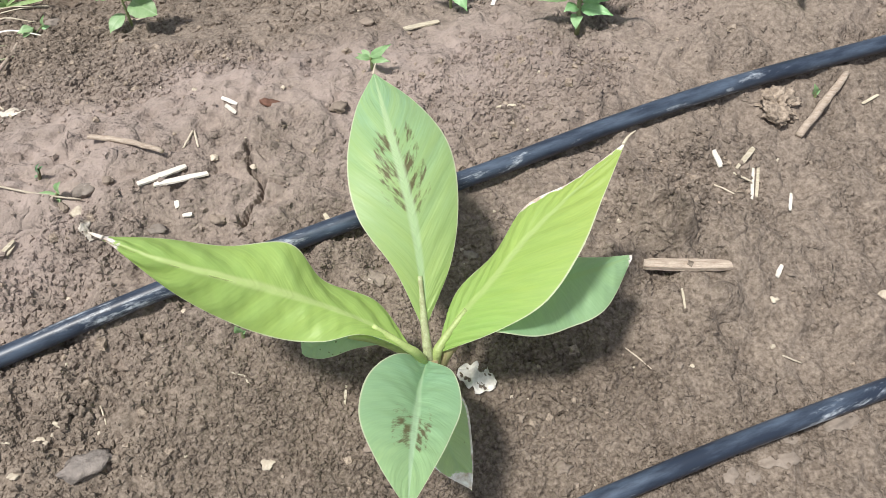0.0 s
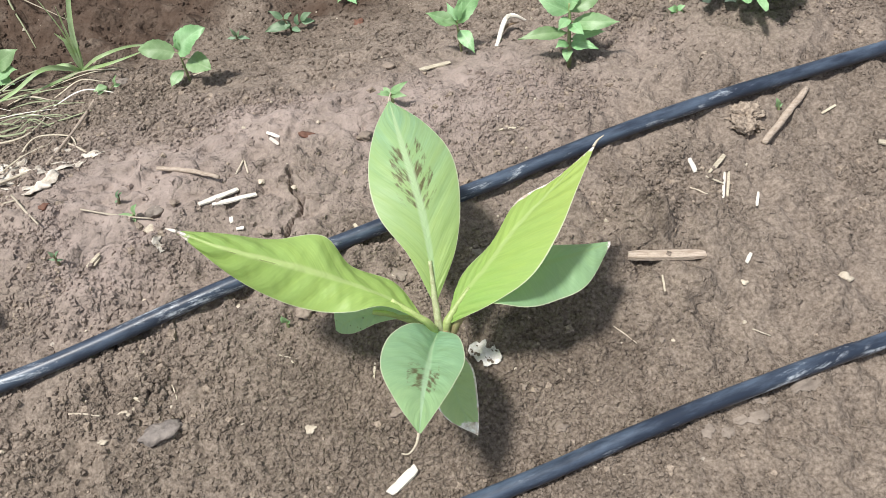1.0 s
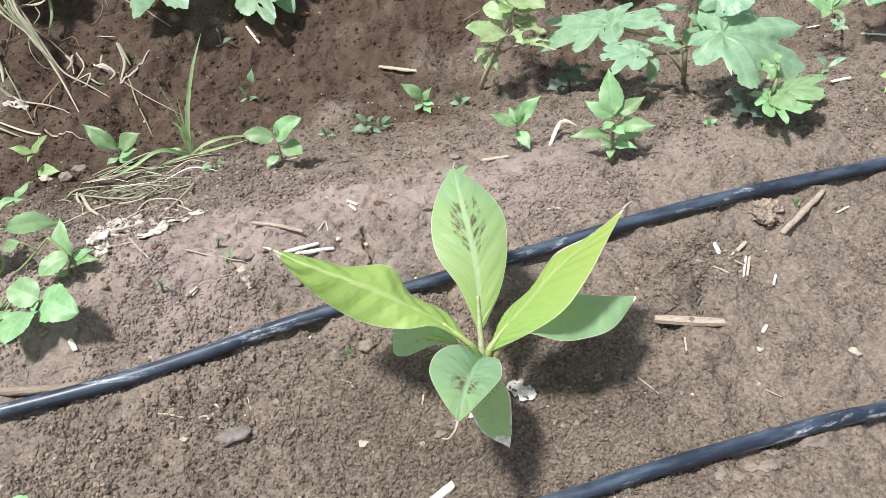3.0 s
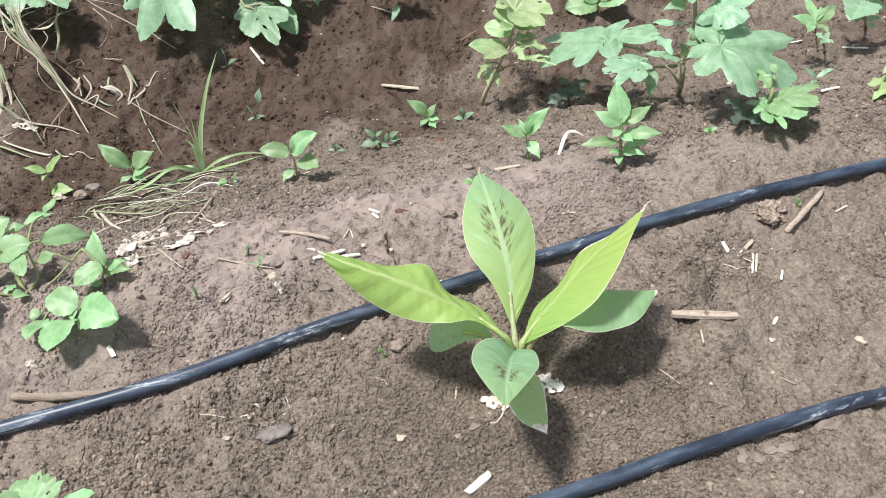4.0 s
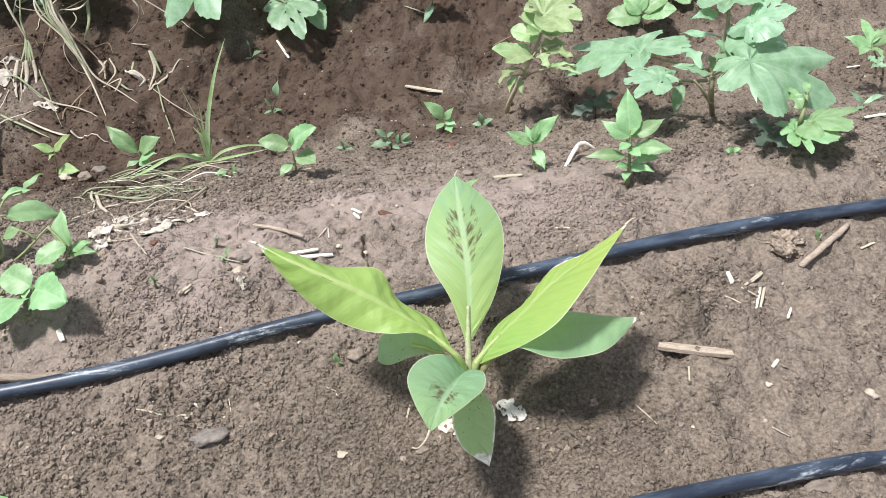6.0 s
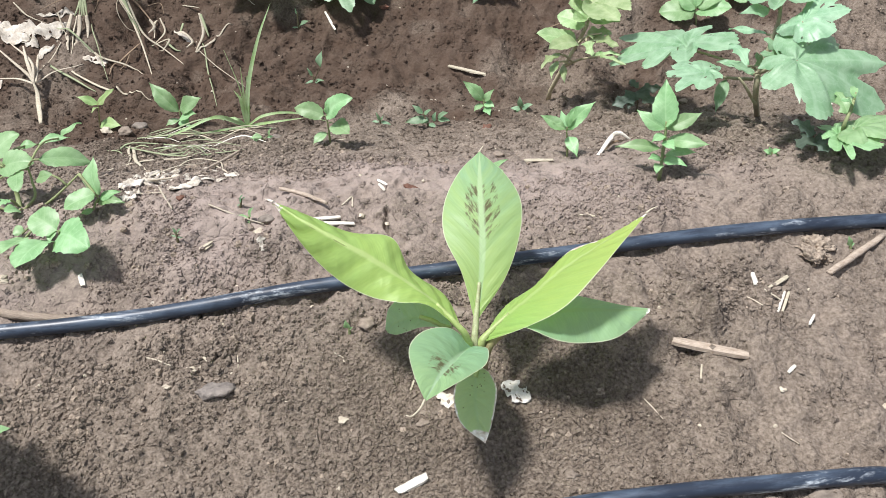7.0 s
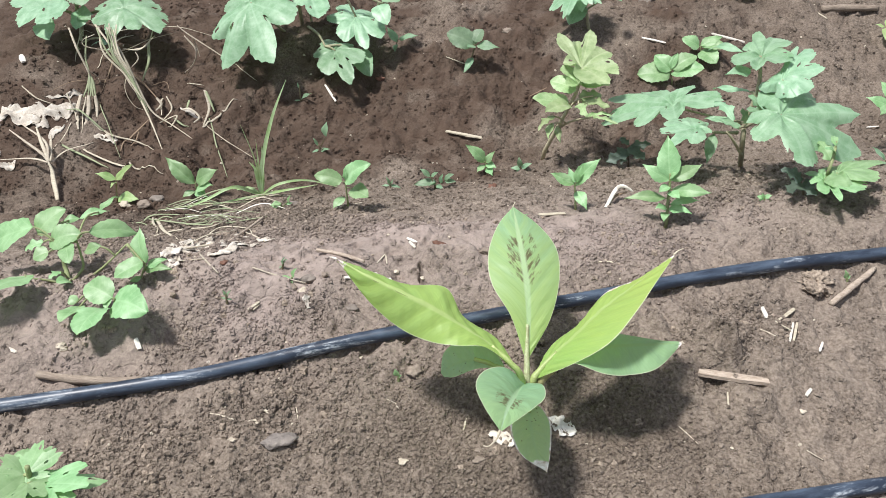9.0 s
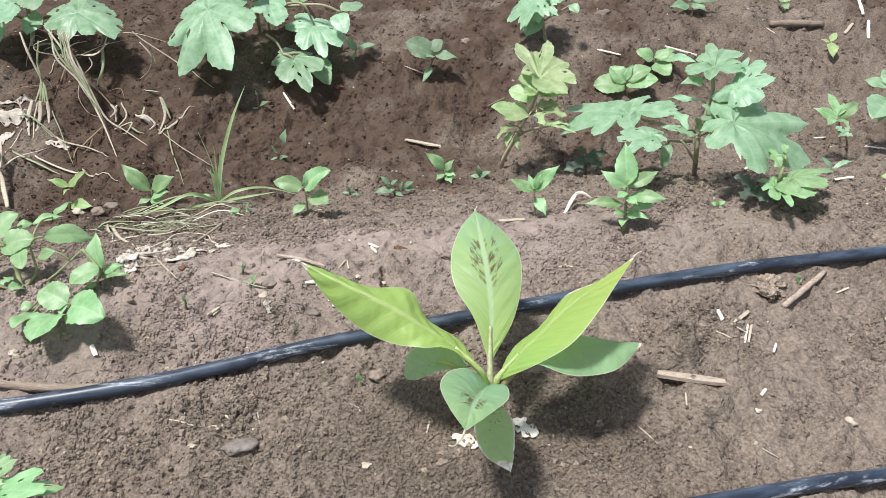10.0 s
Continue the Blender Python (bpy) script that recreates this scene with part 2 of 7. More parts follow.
def weed_material(name, base, light, rough=0.5):
    m, t, p = tree(name)
    uv = add(t, "ShaderNodeUVMap").outputs["UV"]
    s = add(t, "ShaderNodeSeparateXYZ", {"Vector": uv})
    u, v = s.outputs["X"], s.outputs["Y"]
    across = math_node(t, "ABSOLUTE", math_node(t, "MULTIPLY_ADD", u, 2.0, -1.0))
    geo = add(t, "ShaderNodeNewGeometry").outputs["Position"]
    cloud = noise_fac(t, geo, 55.0, 4.0, 0.6)
    net = voronoi(t, geo, 190.0, "DISTANCE_TO_EDGE")
    rnd = add(t, "ShaderNodeObjectInfo").outputs["Random"]
    col = mix(t, ramp(t, cloud, [(0.32, 0.0), (0.68, 1.0)]), base, light)
    lat = math_node(t, "PINGPONG", math_node(t, "SUBTRACT", math_node(t, "MULTIPLY", v, 7.0), math_node(t, "MULTIPLY", across, 1.6)), 0.5)
    vein = math_node(t, "MAXIMUM", ramp(t, lat, [(0.02, 0.7), (0.08, 0.0)]), ramp(t, across, [(0.03, 1.0), (0.09, 0.0)]))
    col = mix(t, math_node(t, "MULTIPLY", vein, 0.20), col, (light[0] * 1.5, light[1] * 1.35, light[2] * 1.5))
    hsv = add(t, "ShaderNodeHueSaturation", {"Color": col, "Hue": math_node(t, "MULTIPLY_ADD", rnd, 0.035, 0.482), "Value": math_node(t, "MULTIPLY_ADD", rnd, 0.35, 0.82)})
    n = bump(t, vein, -0.5, 0.0012, bump(t, math_node(t, "MINIMUM", net, 0.12), 0.3, 0.0006, bump(t, cloud, 0.3, 0.002)))
    glow = mix(t, 0.35, hsv.outputs["Color"], (0.32, 0.50, 0.12))
    leaf_shader(t, p, hsv.outputs["Color"], glow, rough, n, 0.28)
    return m


WEEDS = {
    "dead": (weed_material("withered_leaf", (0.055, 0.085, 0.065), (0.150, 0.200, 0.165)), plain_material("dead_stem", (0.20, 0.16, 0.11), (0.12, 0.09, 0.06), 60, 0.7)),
    "fresh": (weed_material("fresh_leaf", (0.195, 0.380, 0.155), (0.360, 0.560, 0.300), 0.44), plain_material("green_stem", (0.30, 0.37, 0.17), (0.20, 0.21, 0.11), 60, 0.6)),
    "pale": (weed_material("pale_leaf", (0.205, 0.385, 0.210), (0.365, 0.550, 0.365), 0.42), plain_material("grey_green_stem", (0.42, 0.44, 0.28), (0.28, 0.24, 0.16), 60, 0.6)),
    "yellow": (weed_material("yellow_leaf", (0.27, 0.44, 0.15), (0.44, 0.60, 0.28)), plain_material("pale_stem", (0.40, 0.38, 0.21), (0.28, 0.22, 0.12), 60, 0.6)),
    "wilted": (weed_material("wilted_leaf", (0.25, 0.38, 0.16), (0.46, 0.57, 0.32)), plain_material("bleached_stem", (0.50, 0.47, 0.33), (0.36, 0.31, 0.20), 60, 0.6)),
    "dark": (weed_material("dull_leaf", (0.140, 0.255, 0.145), (0.270, 0.410, 0.250)), plain_material("brown_stem", (0.17, 0.16, 0.09), (0.12, 0.1, 0.06), 60, 0.6)),
}
GRASS = weed_material("grass_blade", (0.33, 0.49, 0.19), (0.50, 0.63, 0.38))
BAN_L = banana_material("banana_leaf_yellow", (0.431, 0.640, 0.178), (0.403, 0.606, 0.187), (0.574, 0.718, 0.296), 0, 0.03)
BAN_R = banana_material("banana_leaf_lime", (0.380, 0.595, 0.168), (0.460, 0.612, 0.150), (0.529, 0.684, 0.260), 0, 0.03, -0.065)
BAN_C = banana_material("banana_leaf_spotted", (0.445, 0.640, 0.225), (0.330, 0.575, 0.345), (0.540, 0.730, 0.430), 3.7)
BAN_F = banana_material("banana_leaf_green", (0.300, 0.545, 0.345), (0.390, 0.620, 0.300), (0.480, 0.700, 0.456), 9.1)
BAN_B = banana_material("banana_leaf_shaded", (0.330, 0.570, 0.320), (0.360, 0.580, 0.330), (0.340, 0.540, 0.270), 0, 0.03)
BAN_U = banana_material("banana_leaf_underside", (0.370, 0.590, 0.350), (0.350, 0.570, 0.340), (0.360, 0.560, 0.300), 0, 0.0, 0.0, 0.0, 0.9)
BAN_D = banana_material("banana_leaf_drying", (0.460, 0.660, 0.350), (0.460, 0.660, 0.350), (0.440, 0.640, 0.350), 0, 0.13, 0, 0.08, 1.0)
STALK = plain_material("leaf_stalk", (0.42, 0.52, 0.20), (0.28, 0.36, 0.12), 50, 0.45, 0.0003, (1, 1, 6), 0.4)
SPOTTED = plain_material("spotted_stalk", (0.52, 0.60, 0.34), (0.24, 0.24, 0.12), 90, 0.45, 0.0003, (2, 2, 1), 0.4)
SHEATH = plain_material("pseudostem_sheath", (0.36, 0.40, 0.17), (0.30, 0.21, 0.13), 50, 0.55, 0.0005, (4, 4, 1))

# ---- building tools ----


def mesh_of(name, verts, faces, uvs=None, smooth=True):
    me = bpy.data.meshes.new(name)
    me.from_pydata([tuple(v) for v in verts], [], faces)
    if uvs is not None:
        layer = me.uv_layers.new(name="UVMap")
        index = np.zeros(len(me.loops), dtype=np.int32)
        me.loops.foreach_get("vertex_index", index)
        layer.data.foreach_set("uv", np.asarray(uvs, dtype=np.float32)[index].ravel())
    if smooth:
        me.polygons.foreach_set("use_smooth", [True] * len(me.polygons))
    me.update()
    return me


def part(name, data, material, parent, label=""):
    ob = new(name, data)
    data.materials.append(material)
    ob.parent = parent
    return tagged(ob, label)


def thing(name, label, category, place, group=""):
    ob = new(name)
    ob.empty_display_size = 0.01
    ob.location = place
    return tagged(ob, label, category, group)


def solid(name, data, material, label, category, place=(0, 0, 0), group="", kind=""):
    ob = new(name, data)
    data.materials.append(material)
    ob.location = place
    return tagged(ob, label, category, group, kind)


def spline(ctrl, n):
    c = np.asarray(ctrl, dtype=float)
    if len(c) == 2:
        s = np.linspace(0, 1, n)[:, None]
        return c[0] * (1 - s) + c[1] * s
    q = np.vstack([2 * c[0] - c[1], c, 2 * c[-1] - c[-2]])
    out = []
    for s in np.linspace(0, len(c) - 1, n):
        i = min(int(s), len(c) - 2)
        t = s - i
        a, b, d, e = q[i:i + 4]
        out.append(0.5 * (2 * b + (d - a) * t + (2 * a - 5 * b + 4 * d - e) * t * t + (3 * b - a - 3 * d + e) * t ** 3))
    return np.array(out)


def tube(points, radii, seg=8, flat=1.0, jitter=0.0, rng=None):
    p = np.asarray(points, dtype=float)
    n = len(p)
    r = np.interp(np.linspace(0, 1, n), np.linspace(0, 1, len(radii)), radii)
    tan = np.gradient(p, axis=0)
    tan /= np.linalg.norm(tan, axis=1)[:, None] + 1e-12
    ref = np.array([0, 0, 1.0]) if abs(tan[0][2]) < 0.9 else np.array([0, -1.0, 0])
    verts, faces = [], []
    side = np.cross(tan[0], ref)
    for i in range(n):
        side = side - tan[i] * (side @ tan[i])
        side /= np.linalg.norm(side) + 1e-12
        up = np.cross(side, tan[i])
        for k in range(seg):
            a = 2 * math.pi * k / seg
            j = 1.0 + (rng.uniform(-jitter, jitter) if rng else 0.0)
            verts.append(p[i] + r[i] * j * (math.cos(a) * side + flat * math.sin(a) * up))
    for i in range(n - 1):
        for k in range(seg):
            a, b = i * seg + k, i * seg + (k + 1) % seg
            faces.append((a, b, b + seg, a + seg))
    faces.append(tuple(range(seg - 1, -1, -1)))
    faces.append(tuple(range((n - 1) * seg, n * seg)))
    return verts, faces


# ---- the lie of the land ----
BED_TURN = radians(20.0)
BED_V = np.array([-1.2, -0.5, -0.2, 0.0, 0.19, 0.30, 0.42, 0.53, 0.60, 0.68, 0.85, 1.0, 1.1, 1.25, 1.43, 1.6, 1.9, 2.3, 2.8])
BED_Z = np.array([-0.13, -0.13, -0.14, -0.132, -0.107, -0.081, -0.058, -0.04, -0.05, -0.08, -0.145, -0.19, -0.203, -0.168, -0.105, -0.098, -0.13, -0.165, -0.13])
BED_M = np.gradient(BED_Z, BED_V)
LATTICE = np.random.default_rng(5).random((512, 512))


def value_noise(x, y, size, shift=0):
    x, y = np.asarray(x) / size + 37.3 + shift * 17.1, np.asarray(y) / size + 91.7 + shift * 5.3
    i, j = np.floor(x).astype(int), np.floor(y).astype(int)
    a, b = x - i, y - j
    a, b = a * a * (3 - 2 * a), b * b * (3 - 2 * b)
    g = lambda p, q: LATTICE[p % 512, q % 512]
    return (g(i, j) * (1 - a) + g(i + 1, j) * a) * (1 - b) + (g(i, j + 1) * (1 - a) + g(i + 1, j + 1) * a) * b - 0.5


def bed(x, y):
    v = np.clip(y * math.cos(BED_TURN) - x * math.sin(BED_TURN), BED_V[0], BED_V[-1])
    u = x * math.cos(BED_TURN) + y * math.sin(BED_TURN)
    i = np.clip(np.searchsorted(BED_V, v) - 1, 0, len(BED_V) - 2)
    h = BED_V[i + 1] - BED_V[i]
    t = (v - BED_V[i]) / h
    z = BED_Z[i] * (1 + 2 * t) * (1 - t) ** 2 + BED_M[i] * h * t * (1 - t) ** 2 + BED_Z[i + 1] * t * t * (3 - 2 * t) + BED_M[i + 1] * h * t * t * (t - 1)
    return z + 0.012 * np.clip(u, -0.6, 0.8)


def furrow_depth(x, y):
    v = y * math.cos(BED_TURN) - x * math.sin(BED_TURN)
    rise = np.clip((v - 0.77) / 0.36, 0, 1)
    fall = np.clip((v - 1.15) / 2.6, 0, 1)
    return rise * rise * (3 - 2 * rise) * (1 - 0.3 * fall)


LUMPS = [(0.179, 0.459, 0.019, 0.0106), (0.211, 0.426, 0.015, 0.0124), (0.154, 0.555, 0.016, 0.0118), (0.245, 0.373, 0.012, 0.0055), (0.365, 0.356, 0.023, 0.0108), (0.200, 0.437, 0.019, 0.0176), (0.105, 0.452, 0.015, 0.0085), (0.121, 0.539, 0.012, 0.0069), (0.227, 0.456, 0.014, 0.0058), (0.130, 0.454, 0.013, 0.0100), (-0.058, 1.201, 0.023, 0.0173), (-0.580, 1.553, 0.023, 0.0170)]


def height(x, y):
    x, y = np.asarray(x, dtype=float), np.asarray(y, dtype=float)
    z = bed(x, y)
    rough = 0.55 + 1.1 * (value_noise(x, y, 0.17, 3) + 0.5) + 0.15 * furrow_depth(x, y)
    u, v = x * math.cos(BED_TURN) + y * math.sin(BED_TURN), y * math.cos(BED_TURN) - x * math.sin(BED_TURN)
    first = np.interp(u, [-0.395, -0.141, 0.078, 0.33, 0.46, 0.60], [0.377, 0.397, 0.418, 0.437, 0.444, 0.443])
    calm = 1.0 - np.exp(-((v - first) / 0.035) ** 2) - np.exp(-((v - 0.16) / 0.035) ** 2)
    z = z + calm * (0.010 * value_noise(x, y, 0.13) + 0.0095 * value_noise(x, y, 0.055, 1))
    near = np.clip((2.1 - y) / 0.7, 0, 1)
    p, q = 0.84 * x + 0.54 * y, 0.84 * y - 0.54 * x
    flat = np.clip(4.0 * value_noise(p, q, 0.0155, 5), -0.5, 0.5)
    flat2 = np.clip(4.0 * value_noise(q, p, 0.0088, 6), -0.5, 0.5)
    z = z + rough * 0.0072 * value_noise(p, q, 0.024, 2) + furrow_depth(x, y) * (0.024 * value_noise(q, p, 0.075, 13) + 0.020 * value_noise(p, q, 0.035, 14) + 0.011 * value_noise(q, p, 0.015, 15))
    z = z + near * rough * (0.0052 * value_noise(q, p, 0.0115, 4) + 0.0024 * flat + 0.0022 * flat2)
    for lx, ly, lr, lh in LUMPS:
        d = np.hypot(x - lx, y - ly) / lr
        z = z + lh * np.exp(-d ** 4) * (0.7 + 1.1 * value_noise(x, y, 0.008, 11) + 0.5)
    d2 = (x - 0.004) ** 2 + (y - 0.275) ** 2
    z = z + 0.012 * np.exp(-d2 / 0.0022)
    return z


def ground_z(x, y):
    return float(height(np.array([x]), np.array([y]))[0])


CRACKS = [
    [(-0.154, 0.495), (-0.151, 0.480), (-0.148, 0.471), (-0.139, 0.461), (-0.139, 0.446), (-0.147, 0.434), (-0.152, 0.425)],
    [(-0.151, 0.480), (-0.158, 0.483), (-0.165, 0.480)],
    [(-0.139, 0.461), (-0.128, 0.460), (-0.119, 0.458)],
    [(0.071, 0.271), (0.089, 0.275), (0.106, 0.279), (0.124, 0.284), (0.138, 0.282)],
    [(-0.136, 0.514), (-0.127, 0.518), (-0.113, 0.522)],
    [(-0.083, 0.565), (-0.085, 0.546), (-0.078, 0.543)],
    [(0.005, 0.562), (-0.000, 0.545)],
    [(-0.206, 0.689), (-0.202, 0.656), (-0.200, 0.629)],
    [(-0.272, 0.256), (-0.258, 0.262), (-0.249, 0.272)],
]


def crack_cut(x, y, z):
    for line in CRACKS:
        deep = 0.007 if len(line) > 5 else 0.0035
        pts = spline([(a, b, 0) for a, b in line], 14 * len(line))
        wob = np.random.default_rng(len(line)).uniform(-0.0012, 0.0012, (len(pts), 2))
        near = (x > pts[:, 0].min() - 0.01) & (x < pts[:, 0].max() + 0.01) & (y > pts[:, 1].min() - 0.01) & (y < pts[:, 1].max() + 0.01)
        if not near.any():
            continue
        px, py = x[near], y[near]
        d = np.min(np.hypot(px[:, None] - pts[:, 0] - wob[:, 0], py[:, None] - pts[:, 1] - wob[:, 1]), axis=1)
        z[near] -= 1.8 * deep * np.exp(-(d / (0.0017 if len(line) > 5 or pts[:, 0].max() < -0.1 else 0.0019)) ** 2)
    return z


def axis(lo, hi, step, far, grow_up, grow_down):
    a = list(np.arange(lo, hi + step / 2, step))
    for sign, grow in ((1, grow_up), (-1, grow_down)):
        s, edge = step, a[-1] if sign > 0 else a[0]
        while abs(edge) < far:
            s *= grow if s < 0.02 else 1.15
            edge += sign * s
            if sign > 0:
                a.append(edge)
            else:
                a.insert(0, edge)
    return np.array(a)


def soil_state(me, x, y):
    """Moist patches with painted shade, and crusted patches of the soil, for the material."""
    # furrow: damp soil, with weed shade painted in, stronger to the left
    wet_shade = 1.65 * furrow_depth(x, y) * (0.78 + 1.5 * value_noise(x, y, 0.16, 7)) * (0.85 + 1.1 * value_noise(x, y, 0.045, 16)) * np.clip(0.70 - 0.9 * x, 0.42, 1.60)
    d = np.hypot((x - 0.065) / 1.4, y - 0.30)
    # damp soil round the plant; side patches paint leaf shadows in deeper
    wet_shade = wet_shade + 0.20 * np.exp(-(d / 0.085) ** 2) * (0.8 + 1.2 * value_noise(x, y, 0.03, 8))
    wet_shade = wet_shade + 0.10 * np.exp(-(np.hypot((x - 0.12) / 1.3, y - 0.31) / 0.05) ** 4)
    wet_shade = wet_shade + 0.20 * np.exp(-(np.hypot((x + 0.055) / 1.3, y - 0.285) / 0.05) ** 2) * (0.8 + 1.2 * value_noise(x, y, 0.03, 8))
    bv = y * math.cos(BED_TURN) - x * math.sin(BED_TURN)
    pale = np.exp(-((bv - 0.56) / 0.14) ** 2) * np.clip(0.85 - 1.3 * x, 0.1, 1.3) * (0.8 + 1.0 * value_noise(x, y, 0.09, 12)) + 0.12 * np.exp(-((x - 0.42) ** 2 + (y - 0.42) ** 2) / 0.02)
    for name, value in (("moist_shaded", wet_shade), ("crust", pale)):
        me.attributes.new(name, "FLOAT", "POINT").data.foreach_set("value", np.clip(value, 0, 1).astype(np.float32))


def build_ground():
    xs = axis(-0.62, 0.56, 0.0026, 400.0, 1.014, 1.014)
    ys = axis(0.10, 0.86, 0.0026, 400.0, 1.006, 1.05)
    xs = np.unique(np.concatenate([xs, np.arange(-0.185, -0.125, 0.0008)]))
    ys = np.unique(np.concatenate([ys, np.arange(0.425, 0.495, 0.0008)]))
    gx, gy = np.meshgrid(xs, ys)
    x, y = gx.ravel(), gy.ravel()
    z = crack_cut(x, y, height(x, y))
    nx, ny = len(xs), len(ys)
    me = bpy.data.meshes.new("ground")
    me.vertices.add(nx * ny)
    me.vertices.foreach_set("co", np.stack([x, y, z], 1).ravel())
    i = (np.arange(ny - 1)[:, None] * nx + np.arange(nx - 1)[None]).ravel()
    quads = np.stack([i, i + 1, i + 1 + nx, i + nx], 1).astype(np.int32)
    me.loops.add(quads.size)
    me.loops.foreach_set("vertex_index", quads.ravel())
    me.polygons.add(len(quads))
    me.polygons.foreach_set("loop_start", np.arange(0, quads.size, 4, dtype=np.int32))
    me.polygons.foreach_set("use_smooth", np.ones(len(quads), dtype=bool))
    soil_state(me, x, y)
    me.update(calc_edges=True)
    me.validate()
    return solid("ground", me, SOIL, "brown cultivated soil bed with crumbs, cracks and a furrow", "soil", kind="structure")


build_ground()

# ---- irrigation pipes ----
PIPE_R = 0.0077


def pipe(path, label):
    pts = spline([(x, y, 0) for x, y in path], 520)
    z = height(pts[:, 0], pts[:, 1])
    k = np.hanning(63)
    k /= k.sum()
    z = np.convolve(np.pad(z, 31, mode="edge"), k, mode="valid")
    pts[:, 2] = z + PIPE_R * 1.22
    v, f = tube(pts, [PIPE_R], 24)
    solid("irrigation_pipe", mesh_of("irrigation_pipe", v, f), PIPE, label, "pipe", group="drip pipes")


pipe([(-5.0, -1.35), (-3.4, -0.80), (-2.2, -0.38), (-1.4, -0.12), (-0.9, 0.06), (-0.515, 0.213), (-0.37, 0.273), (-0.258, 0.331), (-0.187, 0.366), (-0.07, 0.419), (0.035, 0.466), (0.16, 0.525), (0.283, 0.576), (0.405, 0.620), (0.62, 0.695), (1.0, 0.83), (1.8, 1.12), (3.2, 1.64), (5.0, 2.30)],
     "black plastic drip irrigation pipe, dusty and scuffed, on soil")
pipe([(-5.0, -1.70), (-3.2, -1.04), (-2.0, -0.60), (-1.0, -0.225), (-0.4, 0.005), (0.042, 0.178), (0.135, 0.216), (0.24, 0.258), (0.355, 0.300), (0.405, 0.317), (0.62, 0.39), (1.0, 0.53), (1.8, 0.84), (3.2, 1.36), (5.0, 2.02)],
     "black plastic drip irrigation pipe with white lime scale")

# ---- banana plant ----
BANANA = np.array([0.004, 0.280, ground_z(0.004, 0.280)])


def banana_leaf(plant, material, mid, edge_a, edge_b, label, camber=0.06, ripple=0.0012, waves=9.0, rib=0.0022, rib_material=None, seed=1):
    """A blade lofted from one edge over the midrib to the other; curves run from the stalk to the tip."""
    rng = np.random.default_rng(seed)
    n, half = 72, 12
    m, a, b = spline(mid, n), spline(edge_a, n), spline(edge_b, n)
    ph = rng.uniform(0, 6.28, 4)
    verts, uvs, faces = [], [], []
    for i in range(n):
        tang = m[min(i + 1, n - 1)] - m[max(i - 1, 0)]
        tang /= np.linalg.norm(tang) + 1e-9
        for j in range(-half, half + 1):
            e, k = (a[i], -j / half) if j < 0 else (b[i], j / half)
            p = m[i] * (1 - k) + e * k
            w = e - m[i]
            width = np.linalg.norm(w)
            nrm = np.cross(tang, w if j >= 0 else -w)
            nrm /= np.linalg.norm(nrm) + 1e-9
            if nrm[2] < 0:
                nrm = -nrm
            s = i / (n - 1)
            lift = camber * width * (4 * k * (1 - k)) + ripple * 2.2 * k * (1 - k) * math.sin(waves * 6.28 * (s - 0.14 * k) + ph[0 if j < 0 else 1])
            lift += 0.9 * ripple * k * (1 - k) * math.sin(2.3 * waves * 6.28 * s + ph[2])
            p = p + nrm * lift * min(1.0, width / 0.012)
            verts.append(p - BANANA)
            uvs.append((0.5 + 0.5 * j / half, s))
    row = 2 * half + 1
    for i in range(n - 1):
        for j in range(row - 1):
            q = i * row + j
            faces.append((q, q + 1, q + 1 + row, q + row))
    blade = part("leaf", mesh_of("leaf", verts, faces, uvs), material, plant, label)
    v, f = tube(m - BANANA - np.array([0, 0, rib * 1.05]), [rib, rib * 0.75, rib * 0.5, rib * 0.12], 8)
    part("midrib", mesh_of("midrib", v, f), rib_material or STALK, blade)
    return blade


def stalk(plant, name, pts, radii, material, label=""):
    v, f = tube(spline(pts, 24) - BANANA, radii, 12)
    return part(name, mesh_of(name, v, f), material, plant, label)


banana = thing("banana_plant", "young banana plant with six broad yellow-green leaves in soil", "plant", BANANA)
stalk(banana, "pseudostem", [BANANA + np.array([0, 0, -0.012]), BANANA + np.array([0.0, -0.001, 0.03]), (0.004, 0.276, -0.030), (0.004, 0.275, 0.000)], [0.0115, 0.0100, 0.0082, 0.0060], SHEATH, "short green stem of wrapped leaf sheaths")
stalk(banana, "stalk", [(0.004, 0.276, -0.03), (0.003, 0.275, 0.000), (0.000, 0.292, 0.018), (-0.003, 0.315, 0.038)], [0.0050, 0.0034, 0.0026, 0.0016], SPOTTED, "pale leaf stalk flecked with brown")
stalk(banana, "stalk", [(0.003, 0.276, -0.03), (-0.003, 0.270, 0.012), (-0.012, 0.270, 0.026), (-0.032, 0.277, 0.039)], [0.0050, 0.0033, 0.0026, 0.0018], STALK)
stalk(banana, "stalk", [(0.006, 0.277, -0.03), (0.008, 0.277, 0.000), (0.014, 0.285, 0.009), (0.028, 0.300, 0.021)], [0.0052, 0.0038, 0.0028, 0.0018], STALK)
stalk(banana, "stalk", [(0.008, 0.278, -0.04), (0.013, 0.279, -0.008), (0.024, 0.286, 0.008), (0.048, 0.300, 0.019)], [0.0058, 0.0045, 0.0038, 0.0024], SHEATH, "pale brown-green lower leaf stalk")
stalk(banana, "stalk", [(0.000, 0.277, -0.04), (-0.010, 0.279, -0.004), (-0.030, 0.282, 0.010), (-0.050, 0.284, 0.013)], [0.0050, 0.0036, 0.0028, 0.0020], STALK)
